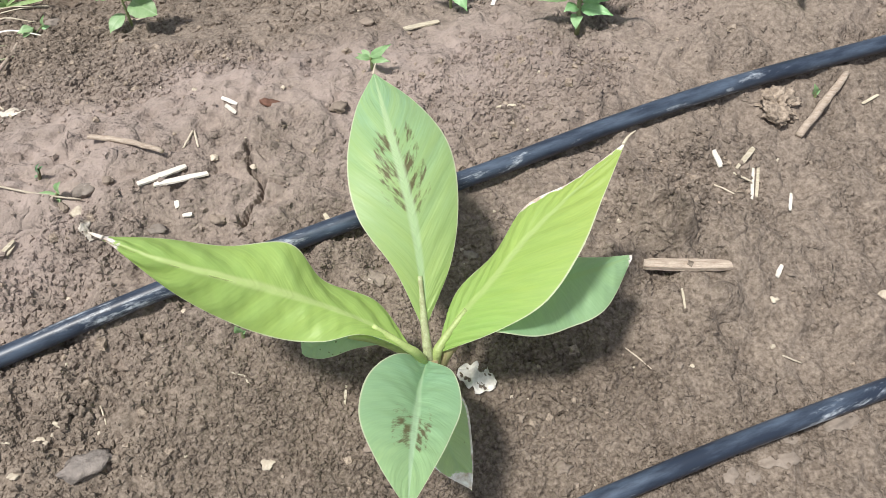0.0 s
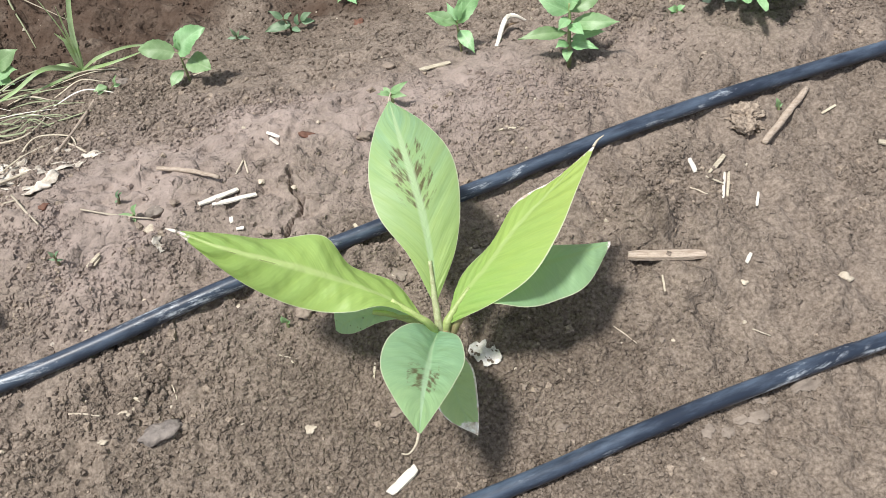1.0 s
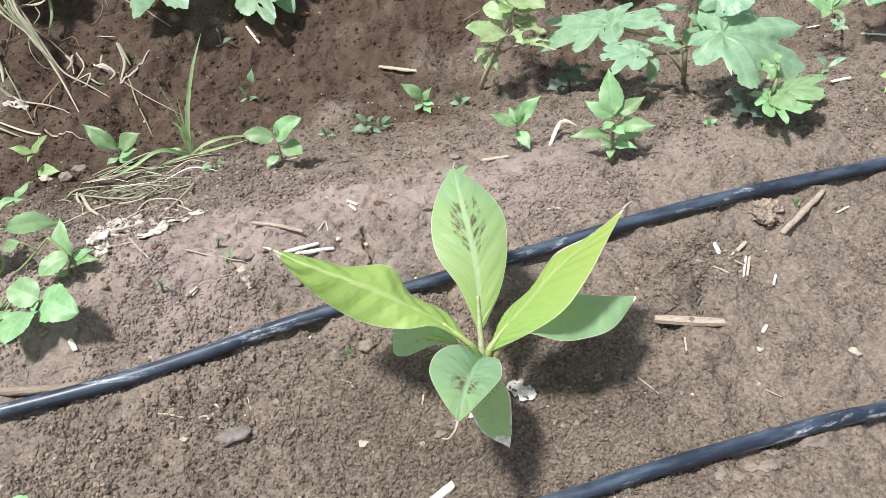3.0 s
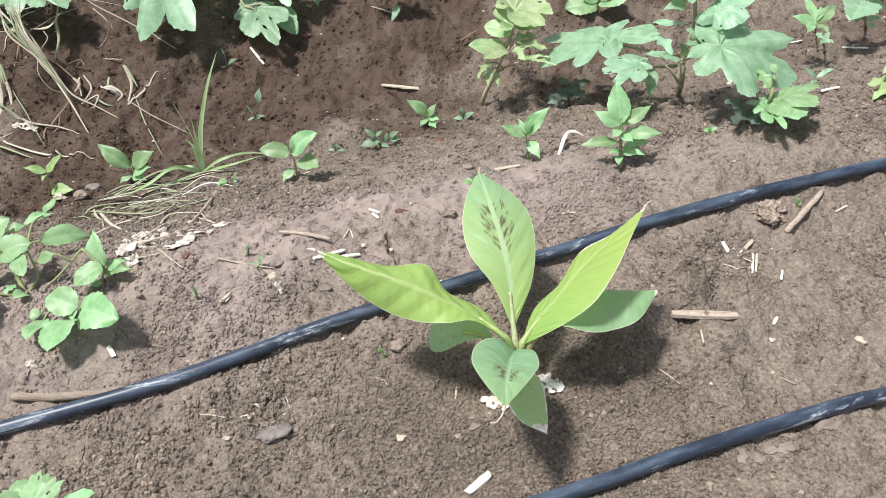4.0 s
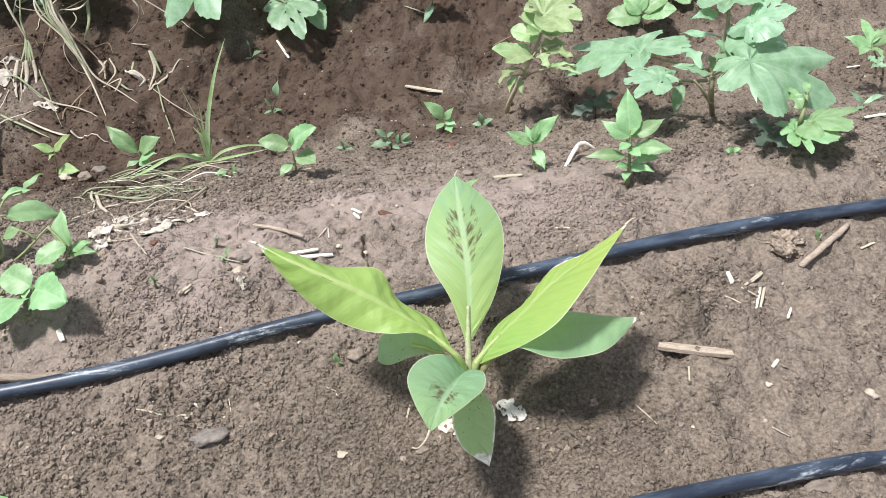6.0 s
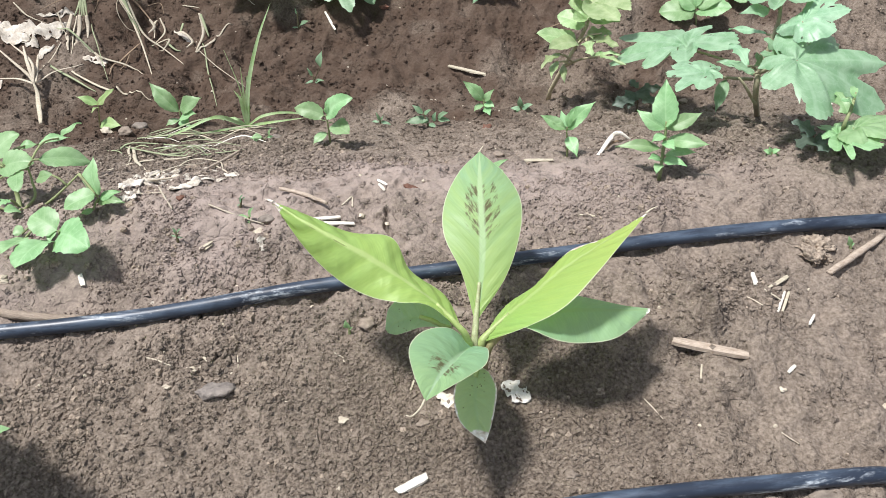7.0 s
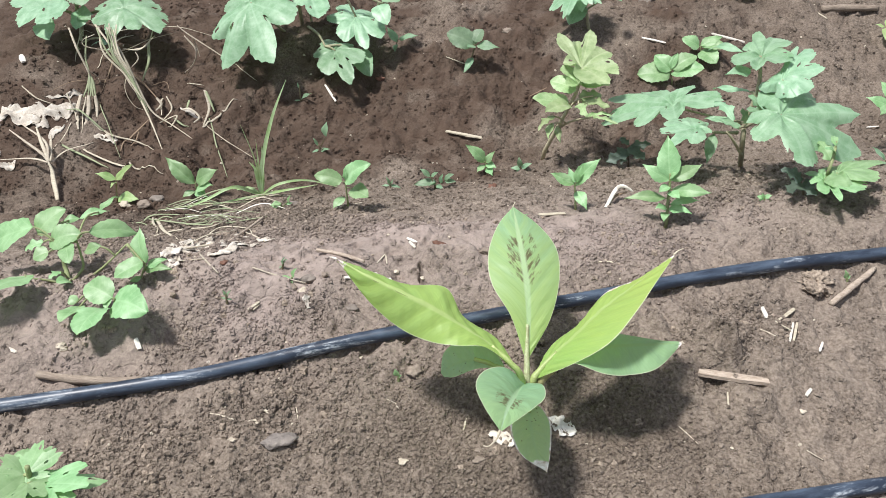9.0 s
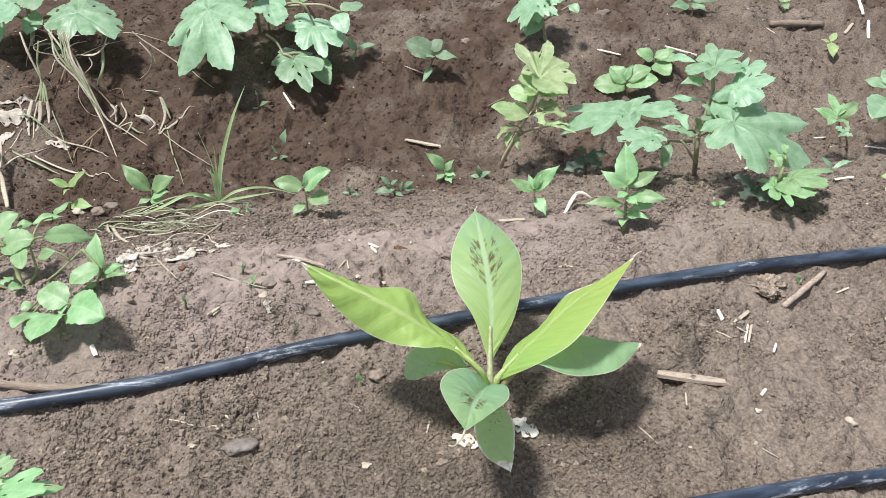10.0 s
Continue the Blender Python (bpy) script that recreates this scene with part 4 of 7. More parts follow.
weed("seedling", "broad-leaved seedling in the furrow beyond the bed", (0.236, 1.475, -0.143), "fresh", 0.0018, [
    [(0.236, 1.475, -0.143), (0.229, 1.475, -0.110)],
], [
    ((0.227, 1.475, -0.110), (0.189, 1.475, -0.094), 0.6, "round", 0),
    ((0.229, 1.475, -0.109), (0.273, 1.494, -0.093), 0.5, "ovate", 0),
    ((0.232, 1.475, -0.111), (0.293, 1.465, -0.106), 0.4, "ovate", 0),
    ((0.233, 1.475, -0.119), (0.263, 1.435, -0.129), 0.75, "round", 0),
])
weed("seedling", "small seedling with upright leaves between dry chips", (0.648, 1.654, -0.136), "yellow", 0.0018, [
    [(0.648, 1.654, -0.136), (0.634, 1.654, -0.106)],
], [
    ((0.634, 1.654, -0.108), (0.649, 1.674, -0.092), 0.5, "ovate", 0),
    ((0.635, 1.654, -0.110), (0.635, 1.606, -0.130), 0.45, "ovate", 0),
    ((0.632, 1.654, -0.109), (0.612, 1.654, -0.104), 0.4, "ovate", 0),
])
weed("seedling", "small seedling with dark rounded leaves in the furrow", (-0.253, 1.330, -0.141), "dark", 0.0018, [
    [(-0.253, 1.330, -0.141), (-0.239, 1.330, -0.098), (-0.234, 1.330, -0.076)],
], [
    ((-0.239, 1.330, -0.078), (-0.294, 1.330, -0.057), 0.6, "round", 10),
    ((-0.234, 1.330, -0.073), (-0.222, 1.350, -0.052), 0.9, "round", 0),
    ((-0.231, 1.330, -0.080), (-0.182, 1.321, -0.079), 0.45, "ovate", 0),
    ((-0.236, 1.330, -0.080), (-0.250, 1.350, -0.069), 0.8, "round", 0),
    ((-0.239, 1.330, -0.106), (-0.253, 1.301, -0.130), 0.4, "ovate", 0),
    ((-0.234, 1.330, -0.082), (-0.246, 1.311, -0.078), 0.6, "round", 0),
])
weed("tiny_weed", "two-leaved sprout on moist dark soil", (-0.415, 1.343, -0.113), "dark", 0.0018, [
    [(-0.415, 1.343, -0.113), (-0.404, 1.343, -0.084)],
], [
    ((-0.404, 1.343, -0.087), (-0.428, 1.352, -0.060), 0.45, "ovate", 0),
    ((-0.401, 1.343, -0.081), (-0.360, 1.343, -0.070), 0.35, "ovate", 0),
    ((-0.407, 1.343, -0.092), (-0.406, 1.324, -0.102), 0.5, "ovate", 0),
])
weed("tiny_weed", "tiny sprout with small leaves on dark soil", (-0.482, 1.032, -0.200), "dark", 0.0018, [
    [(-0.482, 1.032, -0.200), (-0.485, 1.032, -0.179)],
    [(-0.483, 1.032, -0.188), (-0.469, 1.032, -0.159)],
], [
    ((-0.486, 1.032, -0.181), (-0.495, 1.032, -0.165), 0.3, "ovate", 0),
    ((-0.469, 1.032, -0.161), (-0.466, 1.042, -0.133), 0.45, "ovate", 0),
    ((-0.484, 1.032, -0.191), (-0.497, 1.022, -0.192), 0.35, "ovate", 0),
    ((-0.481, 1.032, -0.191), (-0.460, 1.022, -0.181), 0.35, "ovate", 0),
    ((-0.481, 1.032, -0.196), (-0.473, 1.022, -0.197), 0.5, "ovate", 0),
])
weed("tiny_weed", "thin dark sprout on shaded soil", (-0.562, 1.155, -0.157), "dark", 0.0018, [
    [(-0.562, 1.155, -0.157), (-0.561, 1.155, -0.116)],
], [
    ((-0.561, 1.155, -0.147), (-0.536, 1.155, -0.132), 0.3, "ovate", 0),
    ((-0.562, 1.155, -0.149), (-0.576, 1.155, -0.150), 0.3, "ovate", 0),
    ((-0.561, 1.155, -0.122), (-0.564, 1.155, -0.110), 0.3, "ovate", 0),
])
weed("lobed_weed", "weed with three rounded lobed leaves on the far bed", (-0.010, 1.502, -0.098), "pale", 0.004, [
    [(-0.010, 1.502, -0.098), (-0.020, 1.502, -0.048), (-0.029, 1.502, -0.011)],
    [(-0.020, 1.502, -0.052), (0.038, 1.502, -0.011)],
], [
    ((-0.041, 1.493, -0.002), (-0.103, 1.474, -0.032), 1.2, "palmate", 0),
    ((-0.029, 1.493, -0.008), (-0.031, 1.455, -0.034), 1.6, "palmate", 0),
    ((-0.027, 1.502, -0.044), (-0.051, 1.464, -0.074), 0.8, "round", 0),
    ((0.038, 1.502, -0.011), (0.055, 1.483, -0.023), 0.6, "round", 0),
    ((-0.031, 1.522, -0.010), (0.002, 1.550, 0.021), 1.4, "palmate", 0),
    ((-0.037, 1.522, -0.011), (-0.077, 1.541, 0.007), 1.2, "palmate", 0),
])
weed("leafy_weed", "small leafy weed on the far bed", (0.329, 1.732, -0.094), "dark", 0.0018, [
    [(0.329, 1.732, -0.094), (0.323, 1.732, -0.060)],
], [
    ((0.317, 1.732, -0.067), (0.270, 1.713, -0.067), 0.6, "ovate", 0),
    ((0.323, 1.732, -0.060), (0.354, 1.704, -0.069), 0.6, "ovate", 0),
    ((0.321, 1.732, -0.053), (0.386, 1.732, -0.049), 0.5, "ovate", 0),
    ((0.318, 1.732, -0.056), (0.289, 1.760, -0.044), 0.6, "ovate", 0),
    ((0.321, 1.732, -0.053), (0.339, 1.760, -0.027), 0.6, "ovate", 0),
])
weed("leafy_weed", "small pale weed at the far bed edge", (0.553, 1.817, -0.094), "fresh", 0.0018, [
    [(0.553, 1.817, -0.094), (0.548, 1.817, -0.073)],
], [
    ((0.549, 1.817, -0.077), (0.558, 1.789, -0.081), 0.6, "ovate", 0),
    ((0.547, 1.817, -0.072), (0.535, 1.836, -0.062), 0.6, "ovate", 0),
    ((0.549, 1.817, -0.071), (0.572, 1.836, -0.064), 0.6, "ovate", 0),
])
weed("leafy_weed", "sprawling weed with round leaves near the far bed", (-0.651, 1.697, -0.122), "fresh", 0.0018, [
    [(-0.651, 1.697, -0.122), (-0.674, 1.790, -0.129)],
], [
    ((-0.674, 1.790, -0.132), (-0.709, 1.808, -0.114), 0.8, "round", 0),
    ((-0.674, 1.790, -0.132), (-0.631, 1.808, -0.114), 0.8, "round", 0),
])
weed("lobed_weed", "weed with notched light green leaves beside the pipe", (-0.442, 0.079, -0.101), "fresh", 0.004, [
    [(-0.442, 0.079, -0.101), (-0.423, 0.079, -0.054), (-0.401, 0.079, -0.006), (-0.396, 0.079, 0.017)],
    [(-0.424, 0.079, -0.058), (-0.449, 0.079, -0.048)],
    [(-0.418, 0.079, -0.047), (-0.378, 0.069, -0.025)],
    [(-0.401, 0.079, -0.006), (-0.378, 0.069, 0.009)],
], [
    ((-0.401, 0.079, 0.005), (-0.407, 0.109, 0.017), 1.2, "palmate", 0),
    ((-0.403, 0.079, 0.005), (-0.426, 0.069, 0.020), 1.3, "palmate", 0),
    ((-0.409, 0.079, -0.004), (-0.444, 0.119, -0.001), 0.9, "palmate", 0),
    ((-0.378, 0.069, 0.009), (-0.330, 0.059, 0.043), 0.75, "palmate", 0),
    ((-0.377, 0.069, 0.007), (-0.333, 0.039, 0.035), 0.9, "palmate", 0),
    ((-0.378, 0.069, -0.025), (-0.311, 0.029, 0.017), 0.55, "ovate", 0),
    ((-0.403, 0.069, -0.032), (-0.371, 0.049, -0.014), 0.8, "round", 0),
    ((-0.392, 0.069, 0.008), (-0.377, 0.029, 0.031), 0.9, "palmate", 0),
])
weed("tiny_weed", "tiny weed with narrow leaves near the banana leaf tip", (-0.053, 0.590, -0.040), "fresh", 0.0018, [
    [(-0.053, 0.590, -0.040), (-0.054, 0.590, -0.025)],
], [
    ((-0.054, 0.590, -0.027), (-0.068, 0.585, -0.022), 0.4, "ovate", 0),
    ((-0.054, 0.590, -0.025), (-0.035, 0.590, -0.010), 0.35, "ovate", 0),
    ((-0.054, 0.590, -0.029), (-0.036, 0.580, -0.021), 0.35, "ovate", 0),
    ((-0.054, 0.590, -0.025), (-0.063, 0.600, -0.026), 0.4, "ovate", 0),
    ((-0.055, 0.590, -0.027), (-0.066, 0.590, -0.021), 0.3, "ovate", 0),
])
weed("tiny_weed", "tiny sprout with two small leaves on a fallen stem", (-0.302, 0.438, -0.042), "fresh", 0.0018, [
    [(-0.302, 0.438, -0.042), (-0.299, 0.438, -0.033)],
], [
    ((-0.299, 0.438, -0.034), (-0.292, 0.438, -0.020), 0.5, "ovate", 0),
    ((-0.301, 0.438, -0.039), (-0.298, 0.428, -0.042), 0.55, "ovate", 0),
    ((-0.301, 0.438, -0.036), (-0.307, 0.438, -0.037), 0.4, "ovate", 0),
    ((-0.301, 0.438, -0.036), (-0.316, 0.438, -0.035), 0.25, "ovate", 0),
])
weed("tiny_weed", "feathery little sprout on dry soil", (-0.319, 0.454, -0.038), "dark", 0.0018, [
    [(-0.319, 0.454, -0.038), (-0.315, 0.454, -0.024)],
], [
    ((-0.316, 0.454, -0.027), (-0.317, 0.454, -0.021), 0.3, "ovate", 0),
    ((-0.316, 0.454, -0.027), (-0.310, 0.454, -0.020), 0.3, "ovate", 0),
    ((-0.318, 0.454, -0.032), (-0.323, 0.454, -0.036), 0.3, "ovate", 0),
    ((-0.317, 0.454, -0.030), (-0.312, 0.454, -0.017), 0.3, "ovate", 0),
])
weed("tiny_weed", "small clump of pale sprouts near the grass tuft", (-0.451, 0.754, -0.148), "fresh", 0.0018, [
    [(-0.451, 0.754, -0.148), (-0.449, 0.754, -0.138)],
    [(-0.451, 0.754, -0.148), (-0.437, 0.754, -0.134)],
], [
    ((-0.449, 0.754, -0.138), (-0.464, 0.744, -0.138), 0.5, "ovate", 0),
    ((-0.449, 0.754, -0.138), (-0.461, 0.744, -0.146), 0.5, "ovate", 0),
    ((-0.437, 0.754, -0.135), (-0.430, 0.754, -0.120), 0.4, "ovate", 0),
    ((-0.440, 0.754, -0.138), (-0.428, 0.754, -0.135), 0.4, "ovate", 0),
    ((-0.451, 0.754, -0.146), (-0.455, 0.744, -0.147), 0.5, "ovate", 0),
    ((-0.452, 0.754, -0.148), (-0.448, 0.734, -0.155), 0.5, "ovate", 0),
    ((-0.450, 0.754, -0.146), (-0.466, 0.754, -0.145), 0.4, "ovate", 0),
])
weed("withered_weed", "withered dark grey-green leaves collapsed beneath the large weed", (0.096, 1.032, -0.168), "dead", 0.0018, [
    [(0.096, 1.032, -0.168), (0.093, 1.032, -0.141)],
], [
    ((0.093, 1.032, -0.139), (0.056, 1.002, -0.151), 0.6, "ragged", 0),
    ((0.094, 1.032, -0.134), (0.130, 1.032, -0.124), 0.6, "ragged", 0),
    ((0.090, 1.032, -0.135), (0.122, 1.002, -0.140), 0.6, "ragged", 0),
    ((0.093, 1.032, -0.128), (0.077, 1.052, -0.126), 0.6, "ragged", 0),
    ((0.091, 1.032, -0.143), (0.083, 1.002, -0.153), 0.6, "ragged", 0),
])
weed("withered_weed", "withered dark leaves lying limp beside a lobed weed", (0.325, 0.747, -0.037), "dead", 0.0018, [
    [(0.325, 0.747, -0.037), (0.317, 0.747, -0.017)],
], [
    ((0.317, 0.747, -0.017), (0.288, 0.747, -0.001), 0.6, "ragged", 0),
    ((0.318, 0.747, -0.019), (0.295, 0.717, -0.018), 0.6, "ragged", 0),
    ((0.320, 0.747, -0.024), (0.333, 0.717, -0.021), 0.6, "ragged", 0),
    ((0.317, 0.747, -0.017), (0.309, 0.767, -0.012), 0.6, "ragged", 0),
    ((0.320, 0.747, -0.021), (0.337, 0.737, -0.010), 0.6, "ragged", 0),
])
weed("tiny_weed", "tiny rosette of pale leaves on crusted soil", (0.275, 0.738, -0.047), "fresh", 0.0018, [
    [(0.275, 0.738, -0.047), (0.274, 0.738, -0.042)],
], [
    ((0.274, 0.738, -0.044), (0.263, 0.738, -0.041), 0.6, "ovate", 0),
    ((0.274, 0.738, -0.044), (0.269, 0.738, -0.035), 0.6, "ovate", 0),
    ((0.274, 0.738, -0.044), (0.283, 0.738, -0.037), 0.6, "ovate", 0),
    ((0.274, 0.738, -0.044), (0.283, 0.738, -0.047), 0.6, "ovate", 0),
    ((0.274, 0.738, -0.044), (0.267, 0.738, -0.048), 0.6, "ovate", 0),
])
weed("tiny_weed", "feathery little sprout in the soil near the pipe", (-0.360, 0.383, -0.042), "dark", 0.0018, [
    [(-0.360, 0.383, -0.042), (-0.359, 0.383, -0.026)],
], [
    ((-0.359, 0.383, -0.030), (-0.363, 0.383, -0.020), 0.3, "ovate", 0),
    ((-0.359, 0.383, -0.030), (-0.352, 0.383, -0.020), 0.3, "ovate", 0),
    ((-0.360, 0.383, -0.034), (-0.367, 0.383, -0.033), 0.3, "ovate", 0),
    ((-0.360, 0.383, -0.034), (-0.352, 0.383, -0.033), 0.3, "ovate", 0),
])
weed("tiny_weed", "small green sprout beside the pipe", (-0.142, 0.331, -0.075), "fresh", 0.0018, [
    [(-0.142, 0.331, -0.075), (-0.142, 0.331, -0.068)],
], [
    ((-0.142, 0.331, -0.070), (-0.145, 0.331, -0.058), 0.5, "ovate", 0),
    ((-0.142, 0.331, -0.071), (-0.138, 0.331, -0.067), 0.5, "ovate", 0),
])
weed("tiny_weed", "small upright sprout near the broken stick", (0.354, 0.572, -0.051), "fresh", 0.0018, [
    [(0.354, 0.572, -0.051), (0.352, 0.572, -0.045)],
], [
    ((0.353, 0.572, -0.048), (0.348, 0.572, -0.035), 0.45, "ovate", 0),
    ((0.353, 0.572, -0.049), (0.356, 0.572, -0.043), 0.4, "ovate", 0),
])
weed("lobed_weed", "large weed with broad pale green lobed leaves", (0.280, 1.007, -0.138), "pale", 0.0045, [
    [(0.280, 1.007, -0.138), (0.255, 0.880, -0.039), (0.252, 0.880, 0.002), (0.257, 0.880, 0.027), (0.262, 0.890, 0.064), (0.261, 0.920, 0.088)],
    [(0.259, 0.890, -0.059), (0.239, 0.880, -0.028), (0.228, 0.880, -0.016)],
    [(0.252, 0.870, -0.001), (0.270, 0.840, 0.029), (0.283, 0.800, 0.054)],
    [(0.253, 0.880, -0.001), (0.219, 0.930, -0.018), (0.154, 1.000, -0.036)],
    [(0.249, 0.900, -0.026), (0.219, 0.900, -0.028), (0.183, 0.880, -0.016)],
    [(0.260, 0.880, 0.041), (0.278, 0.860, 0.065), (0.286, 0.850, 0.084)],
], [
    ((0.283, 0.800, 0.054), [(0.398, 0.850, 0.045), (0.405, 0.820, -0.001), (0.313, 0.720, 0.026), (0.248, 0.750, 0.043), (0.242, 0.800, 0.046), (0.294, 0.890, 0.059), (0.336, 0.900, 0.055)], 0.52, "lobed", 0),
    ((0.154, 1.000, -0.034), [(0.215, 0.930, 0.009), (0.175, 1.060, -0.020), (0.108, 1.100, -0.051), (0.047, 1.100, -0.067), (0.034, 1.040, -0.090), (0.097, 0.950, -0.045), (0.155, 0.920, -0.016)], 0.5, "lobed", 0),
    ((0.183, 0.880, -0.015), [(0.206, 0.870, -0.011), (0.178, 0.940, -0.022), (0.140, 0.920, -0.021), (0.133, 0.850, -0.009), (0.148, 0.810, -0.009), (0.174, 0.820, -0.005)], 0.6, "lobed", 0),
    ((0.263, 0.920, 0.088), [(0.280, 0.860, 0.106), (0.287, 0.980, 0.101), (0.261, 0.980, 0.109), (0.240, 0.950, 0.093), (0.220, 0.870, 0.095), (0.249, 0.860, 0.093)], 0.62, "lobed", 0),
    ((0.285, 0.850, 0.083), [(0.322, 0.830, 0.089), (0.336, 0.860, 0.106), (0.327, 0.930, 0.104), (0.310, 0.940, 0.103), (0.289, 0.900, 0.080)], 0.6, "lobed", 0),
    ((0.246, 0.880, -0.009), (0.196, 0.900, -0.007), 0.29, "ovate", -10),
    ((0.246, 0.900, 0.077), (0.209, 0.860, 0.083), 0.36, "ovate", 15),
    ((0.253, 0.900, 0.041), (0.205, 0.940, 0.026), 0.16, "ovate", 0),
    ((0.214, 0.900, -0.031), (0.206, 0.860, -0.062), 0.34, "ovate", 0),
    ((0.236, 0.880, 0.002), (0.211, 0.940, 0.002), 0.31, "ragged", 0),
    ((0.246, 0.870, -0.002), (0.203, 0.860, 0.014), 0.29, "ragged", 0),
    ((0.253, 0.870, 0.004), (0.241, 0.860, 0.033), 0.43, "ragged", 0),
    ((0.270, 0.860, 0.031), (0.246, 0.860, 0.053), 0.59, "ragged", 0),
    ((0.273, 0.860, 0.033), (0.264, 0.880, 0.049), 0.59, "ragged", 0),
    ((0.278, 0.860, 0.032), (0.293, 0.880, 0.062), 0.59, "ragged", 0),
    ((0.272, 0.850, 0.033), (0.242, 0.830, 0.046), 0.46, "ragged", 0),
    ((0.283, 0.860, 0.038), (0.298, 0.840, 0.057), 0.51, "ragged", 0),
    ((0.239, 0.930, 0.089), (0.191, 0.970, 0.075), 0.18, "ovate", 0),
])
weed("lobed_weed", "small weed with torn lobed leaves near the soil", (0.363, 0.794, -0.050), "fresh", 0.003, [
    [(0.363, 0.794, -0.050), (0.346, 0.740, 0.002), (0.350, 0.750, 0.023), (0.354, 0.770, 0.035)],
    [(0.347, 0.740, -0.003), (0.358, 0.740, 0.004)],
], [
    ((0.357, 0.740, 0.003), [(0.390, 0.700, 0.023), (0.411, 0.800, 0.001), (0.398, 0.820, -0.008), (0.369, 0.800, -0.011), (0.346, 0.750, -0.002), (0.359, 0.690, 0.015)], 0.5, "lobed", 0),
    ((0.341, 0.730, -0.004), [(0.365, 0.670, 0.018), (0.349, 0.660, 0.008), (0.335, 0.680, 0.006), (0.322, 0.720, 0.001), (0.328, 0.770, -0.009), (0.352, 0.790, -0.010)], 0.5, "lobed", 0),
    ((0.350, 0.750, 0.014), (0.334, 0.780, 0.029), 0.54, "ragged", 0),
    ((0.352, 0.760, 0.033), (0.357, 0.800, 0.028), 0.21, "ovate", 0),
    ((0.353, 0.760, 0.022), (0.334, 0.740, 0.039), 0.41, "ragged", 0),
])
weed("wilting_weed", "leaning weed with wilted lobed leaves and pale stem", (-0.063, 1.094, -0.196), "wilted", 0.0042, [
    [(-0.063, 1.094, -0.196), (-0.037, 1.070, -0.126), (-0.014, 1.080, -0.075), (-0.004, 1.090, -0.046), (-0.001, 1.100, -0.023)],
    [(-0.037, 1.070, -0.126), (-0.008, 1.050, -0.099), (0.036, 1.020, -0.072)],
    [(-0.021, 1.070, -0.088), (-0.002, 1.060, -0.062), (0.023, 1.050, -0.049)],
], [
    ((-0.002, 1.100, -0.020), [(0.049, 1.030, -0.011), (0.062, 1.060, -0.008), (0.039, 1.140, 0.003), (0.004, 1.180, 0.027), (-0.018, 1.160, 0.005), (-0.052, 1.160, 0.024), (-0.035, 1.100, -0.006)], 0.60, "lobed", 0),
    ((-0.005, 1.080, -0.041), [(0.031, 1.050, -0.029), (0.003, 1.100, -0.024), (-0.036, 1.100, -0.014), (-0.023, 1.050, -0.030)], 0.5, "lobed", 0),
    ((0.000, 1.080, -0.039), (0.049, 1.050, -0.028), 0.32, "ragged", 0),
    ((-0.008, 1.070, -0.048), (-0.055, 1.080, -0.040), 0.72, "round", 0),
    ((-0.019, 1.060, -0.070), (-0.082, 1.040, -0.057), 0.38, "round", 0),
    ((-0.014, 1.050, -0.071), (-0.054, 1.000, -0.063), 0.38, "round", 0),
    ((-0.002, 1.060, -0.057), (0.037, 1.070, -0.056), 0.76, "ragged", 10),
    ((0.004, 1.060, -0.066), (0.053, 1.020, -0.054), 0.32, "ragged", 0),
    ((-0.001, 1.050, -0.066), (0.015, 0.990, -0.061), 0.33, "ragged", 0),
    ((-0.041, 1.050, -0.093), (-0.064, 1.000, -0.098), 0.30, "ragged", 0),
    ((-0.044, 1.050, -0.108), (-0.046, 1.000, -0.114), 0.27, "ovate", 0),
    ((0.012, 1.040, -0.089), (0.058, 1.020, -0.069), 0.22, "ragged", 0),
    ((0.026, 1.020, -0.074), (0.071, 0.980, -0.065), 0.15, "ragged", 0),
    ((-0.037, 1.060, -0.118), (-0.026, 1.020, -0.129), 0.29, "ovate", 0),
])
weed("leafy_weed", "upright leafy weed with layered bright green leaves", (0.142, 0.655, -0.039), "fresh", 0.0025, [
    [(0.142, 0.655, -0.039), (0.141, 0.665, -0.021), (0.140, 0.668, 0.008), (0.139, 0.670, 0.021)],
], [
    ((0.140, 0.668, 0.012), (0.131, 0.700, 0.060), 0.49, "ovate", 0),
    ((0.139, 0.668, 0.012), (0.103, 0.675, 0.029), 0.45, "ovate", 12),
    ((0.141, 0.667, 0.013), (0.178, 0.685, 0.030), 0.41, "ovate", -12),
    ((0.144, 0.667, -0.001), (0.192, 0.655, 0.006), 0.37, "ovate", -10),
    ((0.138, 0.667, -0.015), (0.084, 0.660, -0.016), 0.26, "ovate", 8),
    ((0.140, 0.667, -0.004), (0.153, 0.640, 0.002), 0.43, "ovate", 0),
    ((0.144, 0.666, -0.023), (0.180, 0.660, -0.010), 0.34, "ovate", 0),
    ((0.143, 0.665, -0.029), (0.171, 0.645, -0.021), 0.38, "ovate", 0),
    ((0.140, 0.665, -0.028), (0.125, 0.650, -0.022), 0.53, "ovate", 0),
    ((0.142, 0.664, -0.034), (0.137, 0.640, -0.034), 0.45, "ovate", 0),
    ((0.139, 0.667, 0.004), (0.126, 0.645, 0.005), 0.46, "ovate", 0),
    ((0.139, 0.668, 0.016), (0.147, 0.660, 0.028), 0.55, "ovate", 0),
])
